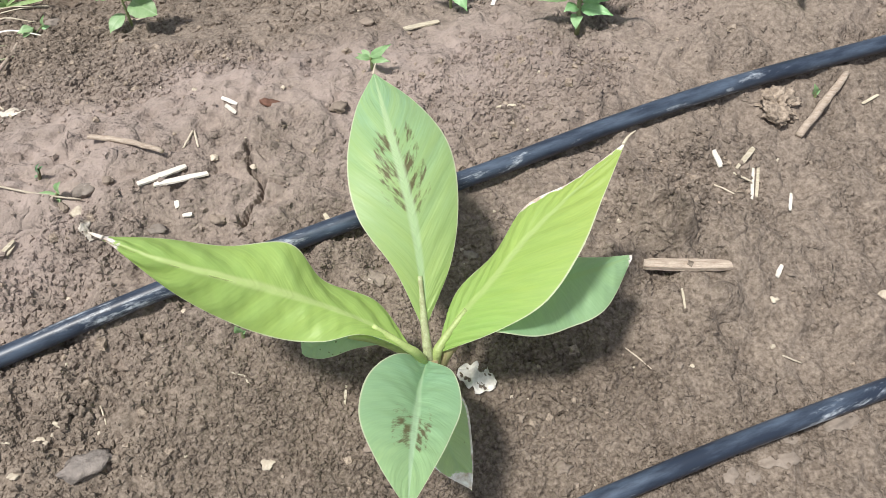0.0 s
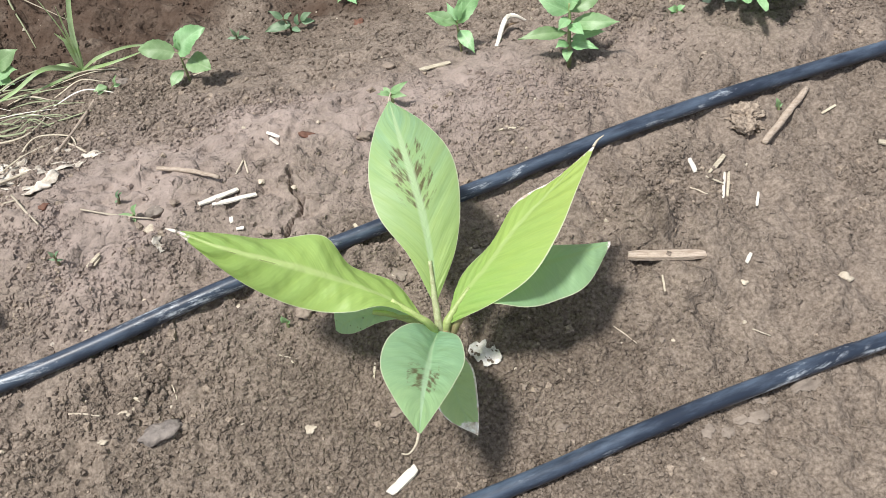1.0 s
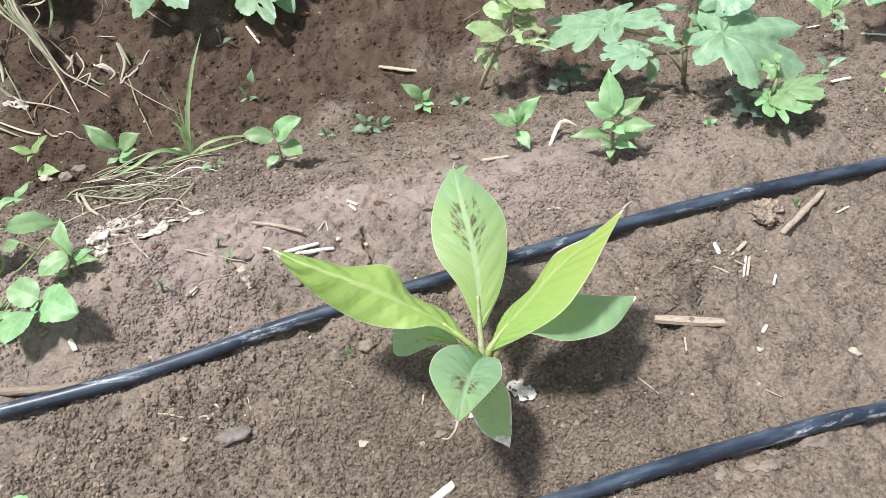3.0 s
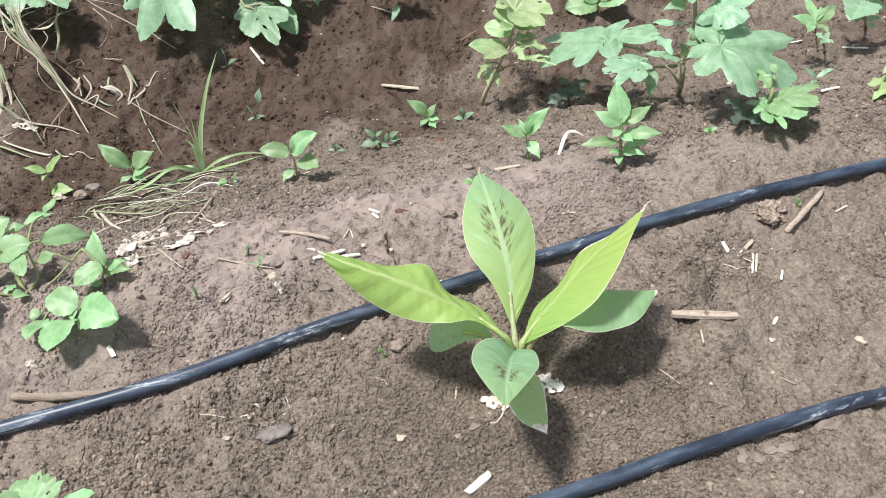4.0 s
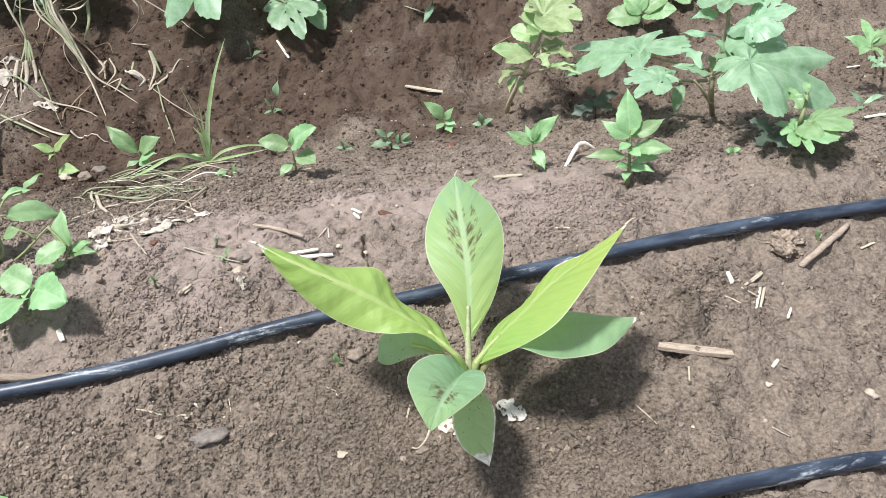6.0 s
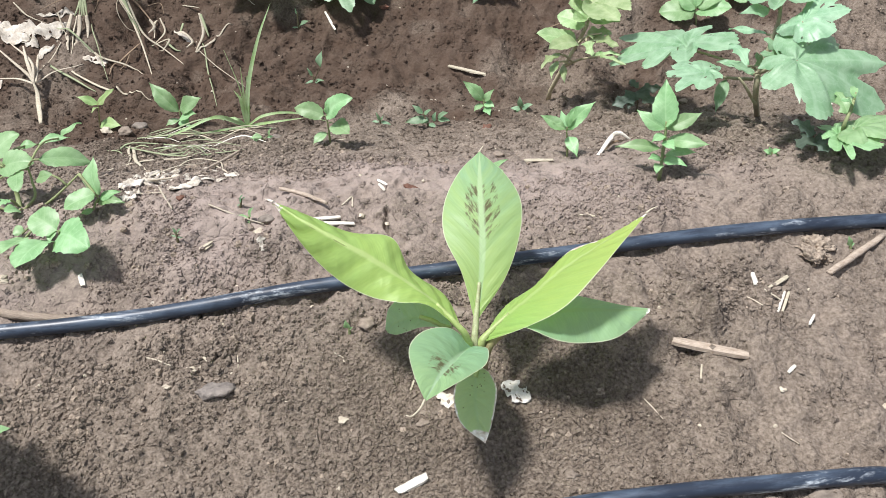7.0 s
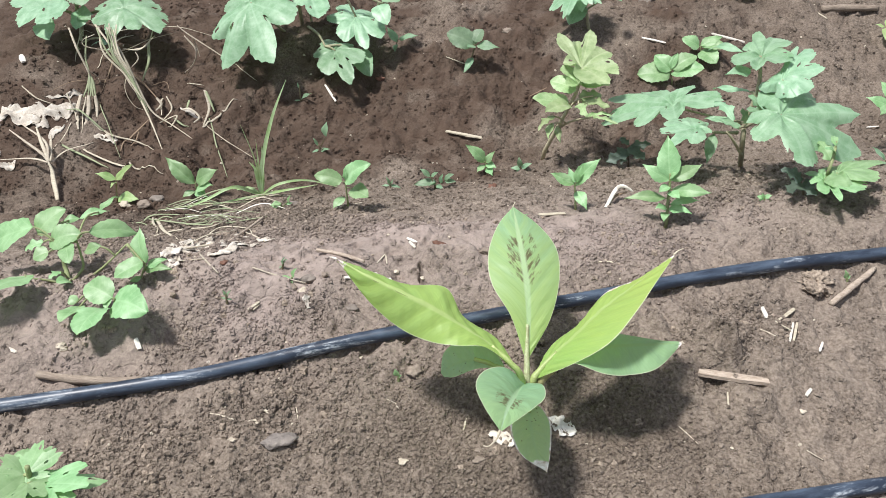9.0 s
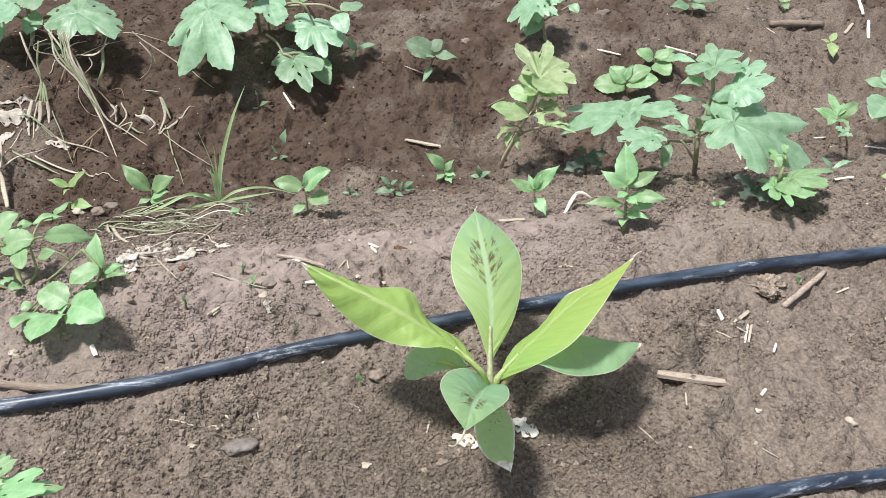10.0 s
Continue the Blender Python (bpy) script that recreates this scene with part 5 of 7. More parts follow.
weed("broad_leaf_weed", "bushy weed with rounded light green leaves on the bed", (-0.574, 0.394, -0.049), "fresh", 0.0033, [
    [(-0.574, 0.394, -0.049), (-0.587, 0.410, -0.039), (-0.591, 0.415, -0.020), (-0.599, 0.420, -0.005)],
    [(-0.574, 0.394, -0.049), (-0.562, 0.410, -0.035), (-0.567, 0.420, -0.019), (-0.571, 0.425, -0.004)],
    [(-0.580, 0.400, -0.063), (-0.539, 0.410, -0.035), (-0.506, 0.430, -0.006)],
    [(-0.576, 0.400, -0.062), (-0.505, 0.360, -0.028), (-0.478, 0.345, -0.022)],
    [(-0.578, 0.400, -0.056), (-0.609, 0.400, -0.053), (-0.630, 0.390, -0.045)],
    [(-0.506, 0.430, -0.006), (-0.485, 0.420, -0.021), (-0.481, 0.420, -0.029)],
], [
    ((-0.630, 0.430, 0.005), (-0.706, 0.430, -0.037), 0.36, "round", 0),
    ((-0.628, 0.430, -0.006), (-0.602, 0.460, 0.016), 0.77, "round", 0),
    ((-0.605, 0.420, -0.008), (-0.565, 0.430, 0.001), 0.79, "round", 0),
    ((-0.545, 0.420, 0.014), (-0.506, 0.460, -0.010), 0.45, "ovate", -6),
    ((-0.480, 0.420, -0.024), (-0.496, 0.450, 0.008), 0.50, "ovate", 10),
    ((-0.480, 0.420, -0.031), (-0.456, 0.430, -0.022), 0.43, "ovate", 0),
    ((-0.480, 0.415, -0.019), (-0.506, 0.390, -0.028), 0.69, "round", 0),
    ((-0.611, 0.370, -0.027), (-0.614, 0.290, -0.006), 0.53, "round", 0),
    ((-0.480, 0.345, -0.020), (-0.520, 0.355, -0.015), 0.60, "round", 0),
    ((-0.479, 0.345, -0.025), (-0.422, 0.320, -0.012), 0.52, "round", 0),
    ((-0.491, 0.340, -0.032), (-0.490, 0.285, -0.027), 0.56, "round", 0),
    ((-0.524, 0.340, -0.036), (-0.524, 0.305, -0.029), 0.76, "round", 0),
    ((-0.530, 0.345, -0.034), (-0.541, 0.350, -0.030), 0.95, "round", 0),
    ((-0.565, 0.385, -0.037), (-0.571, 0.370, -0.029), 0.99, "round", 0),
    ((-0.603, 0.410, -0.016), (-0.620, 0.400, -0.021), 1.07, "round", 0),
    ((-0.580, 0.415, -0.006), (-0.562, 0.390, -0.014), 0.52, "round", 0),
    ((-0.614, 0.420, -0.009), (-0.637, 0.410, -0.018), 0.58, "ragged", 0),
    ((-0.535, 0.420, -0.006), (-0.562, 0.420, -0.018), 0.51, "ovate", 0),
    ((-0.484, 0.420, -0.036), (-0.446, 0.420, -0.029), 0.32, "ovate", 0),
    ((-0.484, 0.410, -0.039), (-0.495, 0.400, -0.040), 0.58, "ovate", 0),
    ((-0.620, 0.500, -0.026), (-0.586, 0.520, -0.023), 0.31, "ovate", 0),
    ((-0.600, 0.520, -0.025), (-0.598, 0.560, -0.026), 0.31, "ovate", 0),
    ((-0.619, 0.470, -0.011), (-0.601, 0.480, -0.011), 0.61, "ovate", 0),
    ((-0.578, 0.390, -0.028), (-0.584, 0.375, -0.028), 0.76, "ragged", 0),
    ((-0.486, 0.350, -0.021), (-0.482, 0.330, -0.030), 0.44, "ovate", 0),
])
weed("lobed_weed", "large weed with drooping lobed leaves over the furrow", (-0.602, 1.319, -0.104), "pale", 0.006, [
    [(-0.602, 1.319, -0.104), (-0.647, 1.423, -0.100), (-0.623, 1.358, -0.020), (-0.620, 1.358, 0.040)],
    [(-0.602, 1.319, -0.104), (-0.625, 1.423, -0.093), (-0.615, 1.391, -0.017), (-0.597, 1.391, 0.033)],
    [(-0.652, 1.445, -0.148), (-0.665, 1.336, -0.068), (-0.681, 1.249, 0.013)],
    [(-0.623, 1.391, -0.081), (-0.569, 1.314, -0.070), (-0.537, 1.260, -0.073)],
    [(-0.618, 1.380, -0.026), (-0.519, 1.336, 0.011), (-0.491, 1.336, -0.032)],
    [(-0.618, 1.380, -0.021), (-0.483, 1.336, 0.010), (-0.430, 1.336, -0.003)],
], [
    ((-0.683, 1.249, 0.015), [(-0.596, 1.118, -0.047), (-0.721, 1.140, -0.083), (-0.762, 1.205, -0.043), (-0.767, 1.314, 0.000), (-0.711, 1.380, 0.044), (-0.629, 1.314, 0.029), (-0.570, 1.184, 0.008)], 0.5, "lobed", 0),
    ((-0.516, 1.260, -0.082), [(-0.445, 1.216, -0.076), (-0.454, 1.162, -0.106), (-0.507, 1.184, -0.097), (-0.560, 1.249, -0.081), (-0.551, 1.314, -0.076), (-0.502, 1.314, -0.081)], 0.66, "lobed", 0),
    ((-0.476, 1.293, -0.096), (-0.432, 1.227, -0.117), 0.41, "round", 0),
    ((-0.492, 1.336, -0.035), [(-0.423, 1.282, -0.051), (-0.443, 1.249, -0.066), (-0.495, 1.271, -0.060), (-0.554, 1.336, -0.031), (-0.547, 1.402, -0.029), (-0.483, 1.402, -0.038)], 0.55, "lobed", 0),
    ((-0.588, 1.336, 0.005), [(-0.549, 1.271, -0.014), (-0.605, 1.293, 0.004), (-0.625, 1.380, 0.027), (-0.557, 1.358, 0.014)], 0.6, "lobed", 0),
    ((-0.441, 1.336, -0.007), (-0.410, 1.293, -0.033), 0.50, "round", 0),
    ((-0.430, 1.336, -0.001), (-0.395, 1.380, 0.001), 0.49, "round", 0),
    ((-0.633, 1.358, 0.051), [(-0.698, 1.402, 0.062), (-0.648, 1.445, 0.086), (-0.580, 1.423, 0.060), (-0.623, 1.293, 0.036)], 0.55, "lobed", 0),
])
weed("lobed_weed", "large weed with pale lobed leaves above dry grass", (-1.089, 1.221, -0.105), "pale", 0.006, [
    [(-1.089, 1.221, -0.105), (-1.146, 1.328, -0.096), (-1.103, 1.276, -0.013), (-1.099, 1.276, 0.048)],
    [(-1.123, 1.297, -0.058), (-1.012, 1.255, -0.013), (-0.955, 1.223, -0.002)],
    [(-1.121, 1.297, -0.052), (-1.147, 1.276, -0.028), (-1.147, 1.255, -0.006)],
], [
    ((-0.955, 1.223, 0.000), [(-0.854, 1.171, -0.027), (-0.886, 1.150, -0.012), (-0.949, 1.150, -0.030), (-1.021, 1.192, -0.018), (-1.046, 1.276, -0.007), (-1.005, 1.339, 0.019), (-0.928, 1.297, -0.007)], 0.6, "lobed", 0),
    ((-1.146, 1.255, -0.004), [(-1.115, 1.276, 0.002), (-1.097, 1.150, -0.013), (-1.183, 1.171, -0.031), (-1.245, 1.255, -0.002), (-1.215, 1.339, 0.017)], 0.55, "lobed", 0),
    ((-1.160, 1.223, -0.042), (-1.113, 1.171, -0.060), 0.50, "round", 0),
    ((-1.077, 1.276, -0.036), (-1.075, 1.213, -0.051), 0.51, "round", 10),
    ((-1.108, 1.276, -0.032), (-1.047, 1.234, -0.035), 0.37, "round", 0),
    ((-1.094, 1.318, 0.017), [(-1.024, 1.276, 0.010), (-1.060, 1.234, 0.000), (-1.148, 1.297, 0.015), (-1.132, 1.381, 0.040)], 0.6, "lobed", 0),
    ((-1.061, 1.276, -0.092), (-1.022, 1.192, -0.150), 0.33, "ovate", 20),
])
weed("leafy_weed", "leafy weed with broad yellow-green leaves at the bed edge", (0.554, 0.776, -0.031), "yellow", 0.003, [
    [(0.554, 0.776, -0.031), (0.577, 0.840, -0.039), (0.588, 0.860, -0.017)],
    [(0.554, 0.776, -0.031), (0.552, 0.830, -0.032), (0.533, 0.830, -0.022)],
], [
    ((0.588, 0.870, -0.012), (0.527, 0.830, -0.006), 0.37, "round", 0),
    ((0.590, 0.870, -0.008), (0.527, 0.800, 0.000), 0.31, "round", 0),
    ((0.595, 0.880, -0.007), (0.590, 0.920, -0.016), 0.52, "ovate", 0),
    ((0.590, 0.870, -0.008), (0.639, 0.900, -0.011), 0.68, "round", 0),
    ((0.553, 0.840, -0.024), (0.512, 0.840, -0.029), 0.50, "ragged", 0),
    ((0.556, 0.840, -0.028), (0.510, 0.800, -0.031), 0.41, "ragged", 0),
    ((0.568, 0.830, -0.033), (0.533, 0.800, -0.027), 0.37, "round", 0),
    ((0.576, 0.840, -0.025), (0.554, 0.820, -0.022), 0.76, "round", 0),
    ((0.579, 0.840, -0.029), (0.609, 0.840, -0.034), 0.77, "round", 0),
])
weed("leafy_weed", "leafy weed with broad pale leaves at the bed edge", (0.715, 1.370, -0.189), "pale", 0.003, [
    [(0.715, 1.370, -0.189), (0.636, 1.220, -0.082), (0.624, 1.220, -0.043)],
], [
    ((0.631, 1.220, -0.065), (0.588, 1.140, -0.069), 0.53, "round", 0),
    ((0.626, 1.220, -0.043), (0.592, 1.260, -0.045), 0.45, "ovate", 0),
    ((0.627, 1.220, -0.038), (0.628, 1.280, -0.028), 0.43, "ovate", 0),
    ((0.631, 1.220, -0.043), (0.678, 1.180, -0.038), 0.54, "round", 0),
    ((0.630, 1.200, -0.062), (0.653, 1.180, -0.068), 0.84, "round", 0),
    ((0.635, 1.200, -0.085), (0.600, 1.150, -0.081), 0.23, "ovate", 0),
    ((0.639, 1.200, -0.096), (0.659, 1.180, -0.086), 0.40, "ovate", 0),
    ((0.641, 1.200, -0.102), (0.639, 1.150, -0.094), 0.21, "ovate", 0),
])
weed("tiny_weed", "small forked sprout with pale narrow leaves", (0.486, 0.962, -0.093), "pale", 0.0018, [
    [(0.486, 0.962, -0.093), (0.484, 0.960, -0.082)],
], [
    ((0.481, 0.955, -0.081), (0.456, 0.950, -0.058), 0.26, "ovate", 0),
    ((0.483, 0.955, -0.081), (0.515, 0.970, -0.072), 0.22, "ovate", 0),
    ((0.481, 0.950, -0.082), (0.466, 0.930, -0.078), 0.32, "ovate", 0),
])
weed("seedling", "seedling with folded oval leaves on crumbly soil", (0.612, 1.356, -0.193), "fresh", 0.0018, [
    [(0.612, 1.356, -0.193), (0.523, 1.120, -0.062)],
], [
    ((0.519, 1.110, -0.061), (0.478, 1.120, -0.049), 0.42, "ovate", 10),
    ((0.523, 1.120, -0.064), (0.566, 1.160, -0.049), 0.35, "ovate", -20),
    ((0.521, 1.120, -0.061), (0.511, 1.180, -0.044), 0.26, "ovate", 0),
    ((0.516, 1.100, -0.059), (0.489, 1.060, -0.054), 0.32, "ovate", 0),
    ((0.518, 1.100, -0.059), (0.525, 1.060, -0.054), 0.27, "ovate", 0),
    ((0.523, 1.120, -0.059), (0.537, 1.160, -0.052), 0.31, "ovate", 0),
])
weed("tiny_weed", "low pale sprout with ragged leaves beside the bed", (0.603, 1.272, -0.178), "pale", 0.0018, [
    [(0.603, 1.272, -0.178), (0.516, 1.050, -0.059)],
], [
    ((0.512, 1.040, -0.056), (0.504, 1.060, -0.053), 0.53, "ragged", 0),
    ((0.512, 1.040, -0.056), (0.525, 1.030, -0.056), 0.68, "ragged", 0),
    ((0.513, 1.040, -0.058), (0.499, 1.020, -0.055), 0.39, "ovate", 0),
    ((0.512, 1.040, -0.055), (0.525, 1.060, -0.052), 0.40, "ragged", 0),
])

TUFT = (-0.532, 0.855, -0.191)
BLADES = [
    ([(-0.532, 0.855, -0.191), (-0.516, 0.855, -0.114), (-0.487, 0.855, -0.033), (-0.456, 0.855, 0.031)], 0.0055),
    ([(-0.532, 0.855, -0.191), (-0.531, 0.855, -0.148), (-0.545, 0.855, -0.125)], 0.0045),
    ([(-0.534, 0.855, -0.191), (-0.532, 0.855, -0.126), (-0.549, 0.855, -0.054)], 0.0014),
    ([(-0.532, 0.855, -0.191), (-0.528, 0.855, -0.137), (-0.525, 0.855, -0.081)], 0.003),
    ([(-0.529, 0.855, -0.191), (-0.521, 0.855, -0.147), (-0.517, 0.855, -0.093)], 0.003),
    ([(-0.532, 0.855, -0.191), (-0.535, 0.855, -0.160), (-0.538, 0.855, -0.127)], 0.003),
    ([(-0.532, 0.855, -0.191), (-0.484, 0.833, -0.151), (-0.445, 0.861, -0.156), (-0.396, 0.889, -0.182)], 0.003),
    ([(-0.532, 0.855, -0.191), (-0.473, 0.827, -0.159), (-0.424, 0.855, -0.159)], 0.003),
    ([(-0.532, 0.855, -0.191), (-0.560, 0.818, -0.157), (-0.580, 0.757, -0.146), (-0.636, 0.768, -0.180)], 0.0045),
    ([(-0.532, 0.855, -0.191), (-0.550, 0.813, -0.176), (-0.578, 0.768, -0.163)], 0.003),
    ([(-0.532, 0.855, -0.191), (-0.548, 0.845, -0.172), (-0.598, 0.867, -0.198)], 0.003),
]


def grass_blade(parent, pts, width, origin):
    p = spline(pts, 18)
    n = len(p)
    verts, uvs, faces = [], [], []
    for i in range(n):
        tan = p[min(i + 1, n - 1)] - p[max(i - 1, 0)]
        tan /= np.linalg.norm(tan) + 1e-9
        view = np.array([0.0, -0.75, 0.65])
        side = np.cross(tan, view)
        side /= np.linalg.norm(side) + 1e-9
        up = np.cross(side, tan)
        t = i / (n - 1)
        w = width * 0.5 * min(1.0, 0.5 + 2.0 * t) * (1 - t ** 2.2) + 0.0002
        for k, lift in ((-1, 0.35), (0, 0.0), (1, 0.35)):
            verts.append(p[i] + side * w * k + up * w * lift - origin)
            uvs.append((0.5 + 0.5 * k, t))
    for i in range(n - 1):
        for j in range(2):
            q = i * 3 + j
            faces.append((q, q + 1, q + 4, q + 3))
    part("blade", mesh_of("blade", verts, faces, uvs), GRASS, parent)


tuft = thing("grass_tuft", "green grass tuft with long narrow blades among dry straw", "grass", TUFT)
for pts, width in BLADES:
    grass_blade(tuft, pts, width * 1.6, np.array(TUFT))

# ---- loose things on the soil ----


def lay(a, b, lift):
    a, b = np.array([a[0], a[1], ground_z(*a) + lift]), np.array([b[0], b[1], ground_z(*b) + lift])
    s = np.linspace(0, 1, 15)
    over = height(a[0] + (b[0] - a[0]) * s, a[1] + (b[1] - a[1]) * s) + lift - (a[2] + (b[2] - a[2]) * s)
    up = np.percentile(over, 86)
    a[2] += up
    b[2] += up
    return a, b


def slab(a, b, width, thick, steps=7, rough=0.12):
    """A split chip of wood with uneven edges, lying between a and b."""
    d = b - a
    size = np.linalg.norm(d)
    d /= size
    side = np.cross([0, 0, 1.0], d)
    side /= np.linalg.norm(side) + 1e-9
    up = np.cross(d, side)
    c = (a + b) / 2
    verts, faces = [], []
    for i in range(steps):
        t = i / (steps - 1)
        w = width * 0.5 * (1 - 0.25 * abs(2 * t - 1) ** 3)
        o = RNG.uniform(-1, 1) * rough * width * 0.3
        ends = RNG.uniform(-0.12, 0.12) * width if i in (0, steps - 1) else 0.0
        for y, z in ((-1, -0.6), (-0.9, 0.5), (0.1, 0.8), (0.9, 0.45), (1, -0.6)):
            verts.append(d * (size * (t - 0.5) + ends * y) + side * (w * y * (1 + RNG.uniform(-rough, rough)) + o) + up * thick * 0.5 * z * (1 + RNG.uniform(-rough, rough)))
        if i:
            for k in range(5):
                p, q = (i - 1) * 5 + k, (i - 1) * 5 + (k + 1) % 5
                faces.append((p, q, q + 5, p + 5))
    faces += [(4, 3, 2, 1, 0), tuple(range(steps * 5 - 5, steps * 5))]
    return c, mesh_of("chip", verts, faces, smooth=False)


CHIP_LABEL = {"white": "bleached white splinter of plant stalk on soil", "straw": "short dry straw piece lying on soil", "twig": "short brown twig piece on soil"}


def chip(a, b, width, kind):
    a, b = lay(a, b, width * 0.24)
    c, me = slab(a, b, width, width * 0.45)
    solid("straw_chip", me, WOODS[kind], CHIP_LABEL[kind], "debris", c, "straw chips")


def wood_offcut(a, b, width):
    a, b = lay(a, b, 0.0015)
    c, me = slab(a, b, width, 0.0075, 14, 0.07)
    me.name = "wood_piece"
    solid("wood_piece", me, WOODS["grey"], "flat weathered piece of split wood on soil", "wood", c)


def stick(a, b, radius, kind):
    a, b = lay(a, b, radius * 0.7)
    mid = (a + b) / 2
    size = np.linalg.norm(b - a)
    n = 12
    pts = np.array([a + (b - a) * i / (n - 1) for i in range(n)])
    bow = RNG.uniform(-0.04, 0.04) * size
    side = np.cross([0, 0, 1.0], (b - a) / size)
    for i in range(n):
        t = i / (n - 1)
        pts[i] += side * (bow * math.sin(math.pi * t) + RNG.uniform(-0.15, 0.15) * radius)
    v, f = tube(pts - mid, [radius * 0.9, radius, radius * 0.8], 9, 0.9, 0.1, RNG)
    solid("stick", mesh_of("stick", v, f), WOODS[kind], "weathered grey-brown stick lying on soil" if kind in ("grey", "bark") else "thin pale dry twig lying on soil", "stick", mid, "sticks")


def lump(size, asp, flat, seed, rough=0.16, sub=3):
    bm = bmesh.new()
    bmesh.ops.create_icosphere(bm, subdivisions=sub, radius=0.5)
    off = Vector((seed * 3.1, seed * 1.7, seed * 0.9))
    for v in bm.verts:
        p = v.co.copy()
        k = 1 + rough * 2.0 * noise.noise(p * 2.3 + off) + rough * 1.0 * noise.noise(p * 5.5 + off)
        cell = noise.cell(p * 3.0 + off)
        k += rough * 0.6 * (cell - 0.5)
        v.co = Vector((p.x * size * k, p.y * size * asp * k, p.z * size * flat * k))
    me = bpy.data.meshes.new("lump")
    bm.to_mesh(me)
    bm.free()
    me.polygons.foreach_set("use_smooth", [True] * len(me.polygons))
    return me


COUNT = [0]
STONE_LABEL = {"red": "reddish-brown small stone on dry soil", "grey": "grey small stone half bedded in soil", "white": "pale white pebble on dry soil", "tan": "tan pebble half bedded in soil", "slate": "flat grey slate stone lying on soil"}


def stone(at, size, asp, flat, kind):
    COUNT[0] += 1
    me = lump(size, asp, flat, COUNT[0], 0.22 if kind == "slate" else 0.27)
    ob = solid("pebble", me, STONES[kind], STONE_LABEL[kind], "stone", (at[0], at[1], ground_z(*at) + size * flat * 0.14), "pebbles")
    ob.rotation_euler = (RNG.uniform(-0.15, 0.15), RNG.uniform(-0.15, 0.15), RNG.uniform(-0.5, 0.5))


def clod(at, size, asp, flat):
    COUNT[0] += 1
    size *= 0.85
    me = lump(size, asp, flat, COUNT[0], 0.34, 5)
    for v in me.vertices:
        p = v.co * (90.0)
        v.co += v.co.normalized() * size * 0.11 * (noise.noise(p * 2.2) + 0.7 * noise.noise(p * 5.0) + 0.4 * noise.noise(p * 9.0))
    ob = solid("soil_clod", me, CLOD, "crumbly dry clod of light brown soil", "soil clod", (at[0], at[1], ground_z(*at) + size * flat * 0.12), "soil clods")
    ob.rotation_euler = (0, 0, RNG.uniform(-0.6, 0.6))


def sheet(a, b, width, curl, folds, name, material, label, category, lift=0.002):
    a, b = lay(a, b, lift)
    d = b - a
    size = np.linalg.norm(d)
    d /= size
    side = np.cross([0, 0, 1.0], d)
    side /= np.linalg.norm(side)
    mid = (a + b) / 2
    off = Vector((RNG.uniform(0, 50), RNG.uniform(0, 50), 0))
    n, m = 18, 12
    verts, faces = [], []
    for i in range(n + 1):
        t = i / n
        edge = 1 + 0.8 * noise.noise(Vector((t * 7, 0, 3)) + off)
        edge2 = 1 + 0.8 * noise.noise(Vector((t * 7, 9, 3)) + off)
        w = width * 0.5 * max(0.06, math.sin(math.pi * min(0.99, 0.05 + 0.93 * t)) ** 0.6)
        for j in range(m + 1):
            k = 2 * j / m - 1
            h = curl * width * (0.5 + noise.noise(Vector((t * folds, k * folds * 0.6, 0)) + off)) + curl * 0.35 * width * noise.noise(Vector((t * folds * 3, k * folds * 2, 5)) + off)
            p = d * size * (t - 0.5) * 1.1 + side * w * k * (edge if k > 0 else edge2)
            p[2] = 0.001 + max(0.0, h) - mid[2]
            verts.append(p)
    for i in range(n):
        for j in range(m):
            q = i * (m + 1) + j
            faces.append((q, q + 1, q + m + 2, q + m + 1))
    verts = np.array(verts)
    verts[:, 2] += height(mid[0] + verts[:, 0], mid[1] + verts[:, 1])
    me = mesh_of(name, verts, faces)
    ob = solid(name, me, material, label, category, mid)
    th = ob.modifiers.new("thickness", "SOLIDIFY")
    th.thickness, th.offset = 0.0005, 1.0
    return ob


def flake(a, b, width):
    sheet(a, b, width, 0.10, 2.5, "soil_flake", WOODS["flake"], "thin curled flake of dried mud crust", "soil flake").modifiers["thickness"].thickness = 0.0016


def dry_leaf(a, b, width, kind="dry"):
    sheet(a, b, width, 0.22, 2.4, "dry_leaf", WOODS[kind], "crumpled papery white dead leaf on soil", "dead leaf")


def strand(pts, radius, kind):
    p = spline(pts, 7 * len(pts))
    span = np.linalg.norm(p[-1] - p[0])
    if span > 0.05:
        s = np.linspace(0, 1, len(p))
        for k in (0, 1):
            p[:, k] += 0.012 * span * np.sin(RNG.uniform(3, 8) * s + RNG.uniform(0, 6.28)) * np.sin(math.pi * s)
    p[:, 2] = np.maximum(p[:, 2], height(p[:, 0], p[:, 1]) + radius * 0.4)
    origin = p[-1].copy()
    radius *= 1.35
    v, f = tube(p - origin, [radius * 0.7, radius, radius * 0.8, radius * 0.35], 6, 0.35, 0.08, RNG)
    solid("dry_straw", mesh_of("dry_straw", v, f), WOODS[kind], {"green": "long fading green grass straw in a tangle"}.get(kind, "long dry bleached grass straw in a tangle"), "straw", origin, "dry straw")


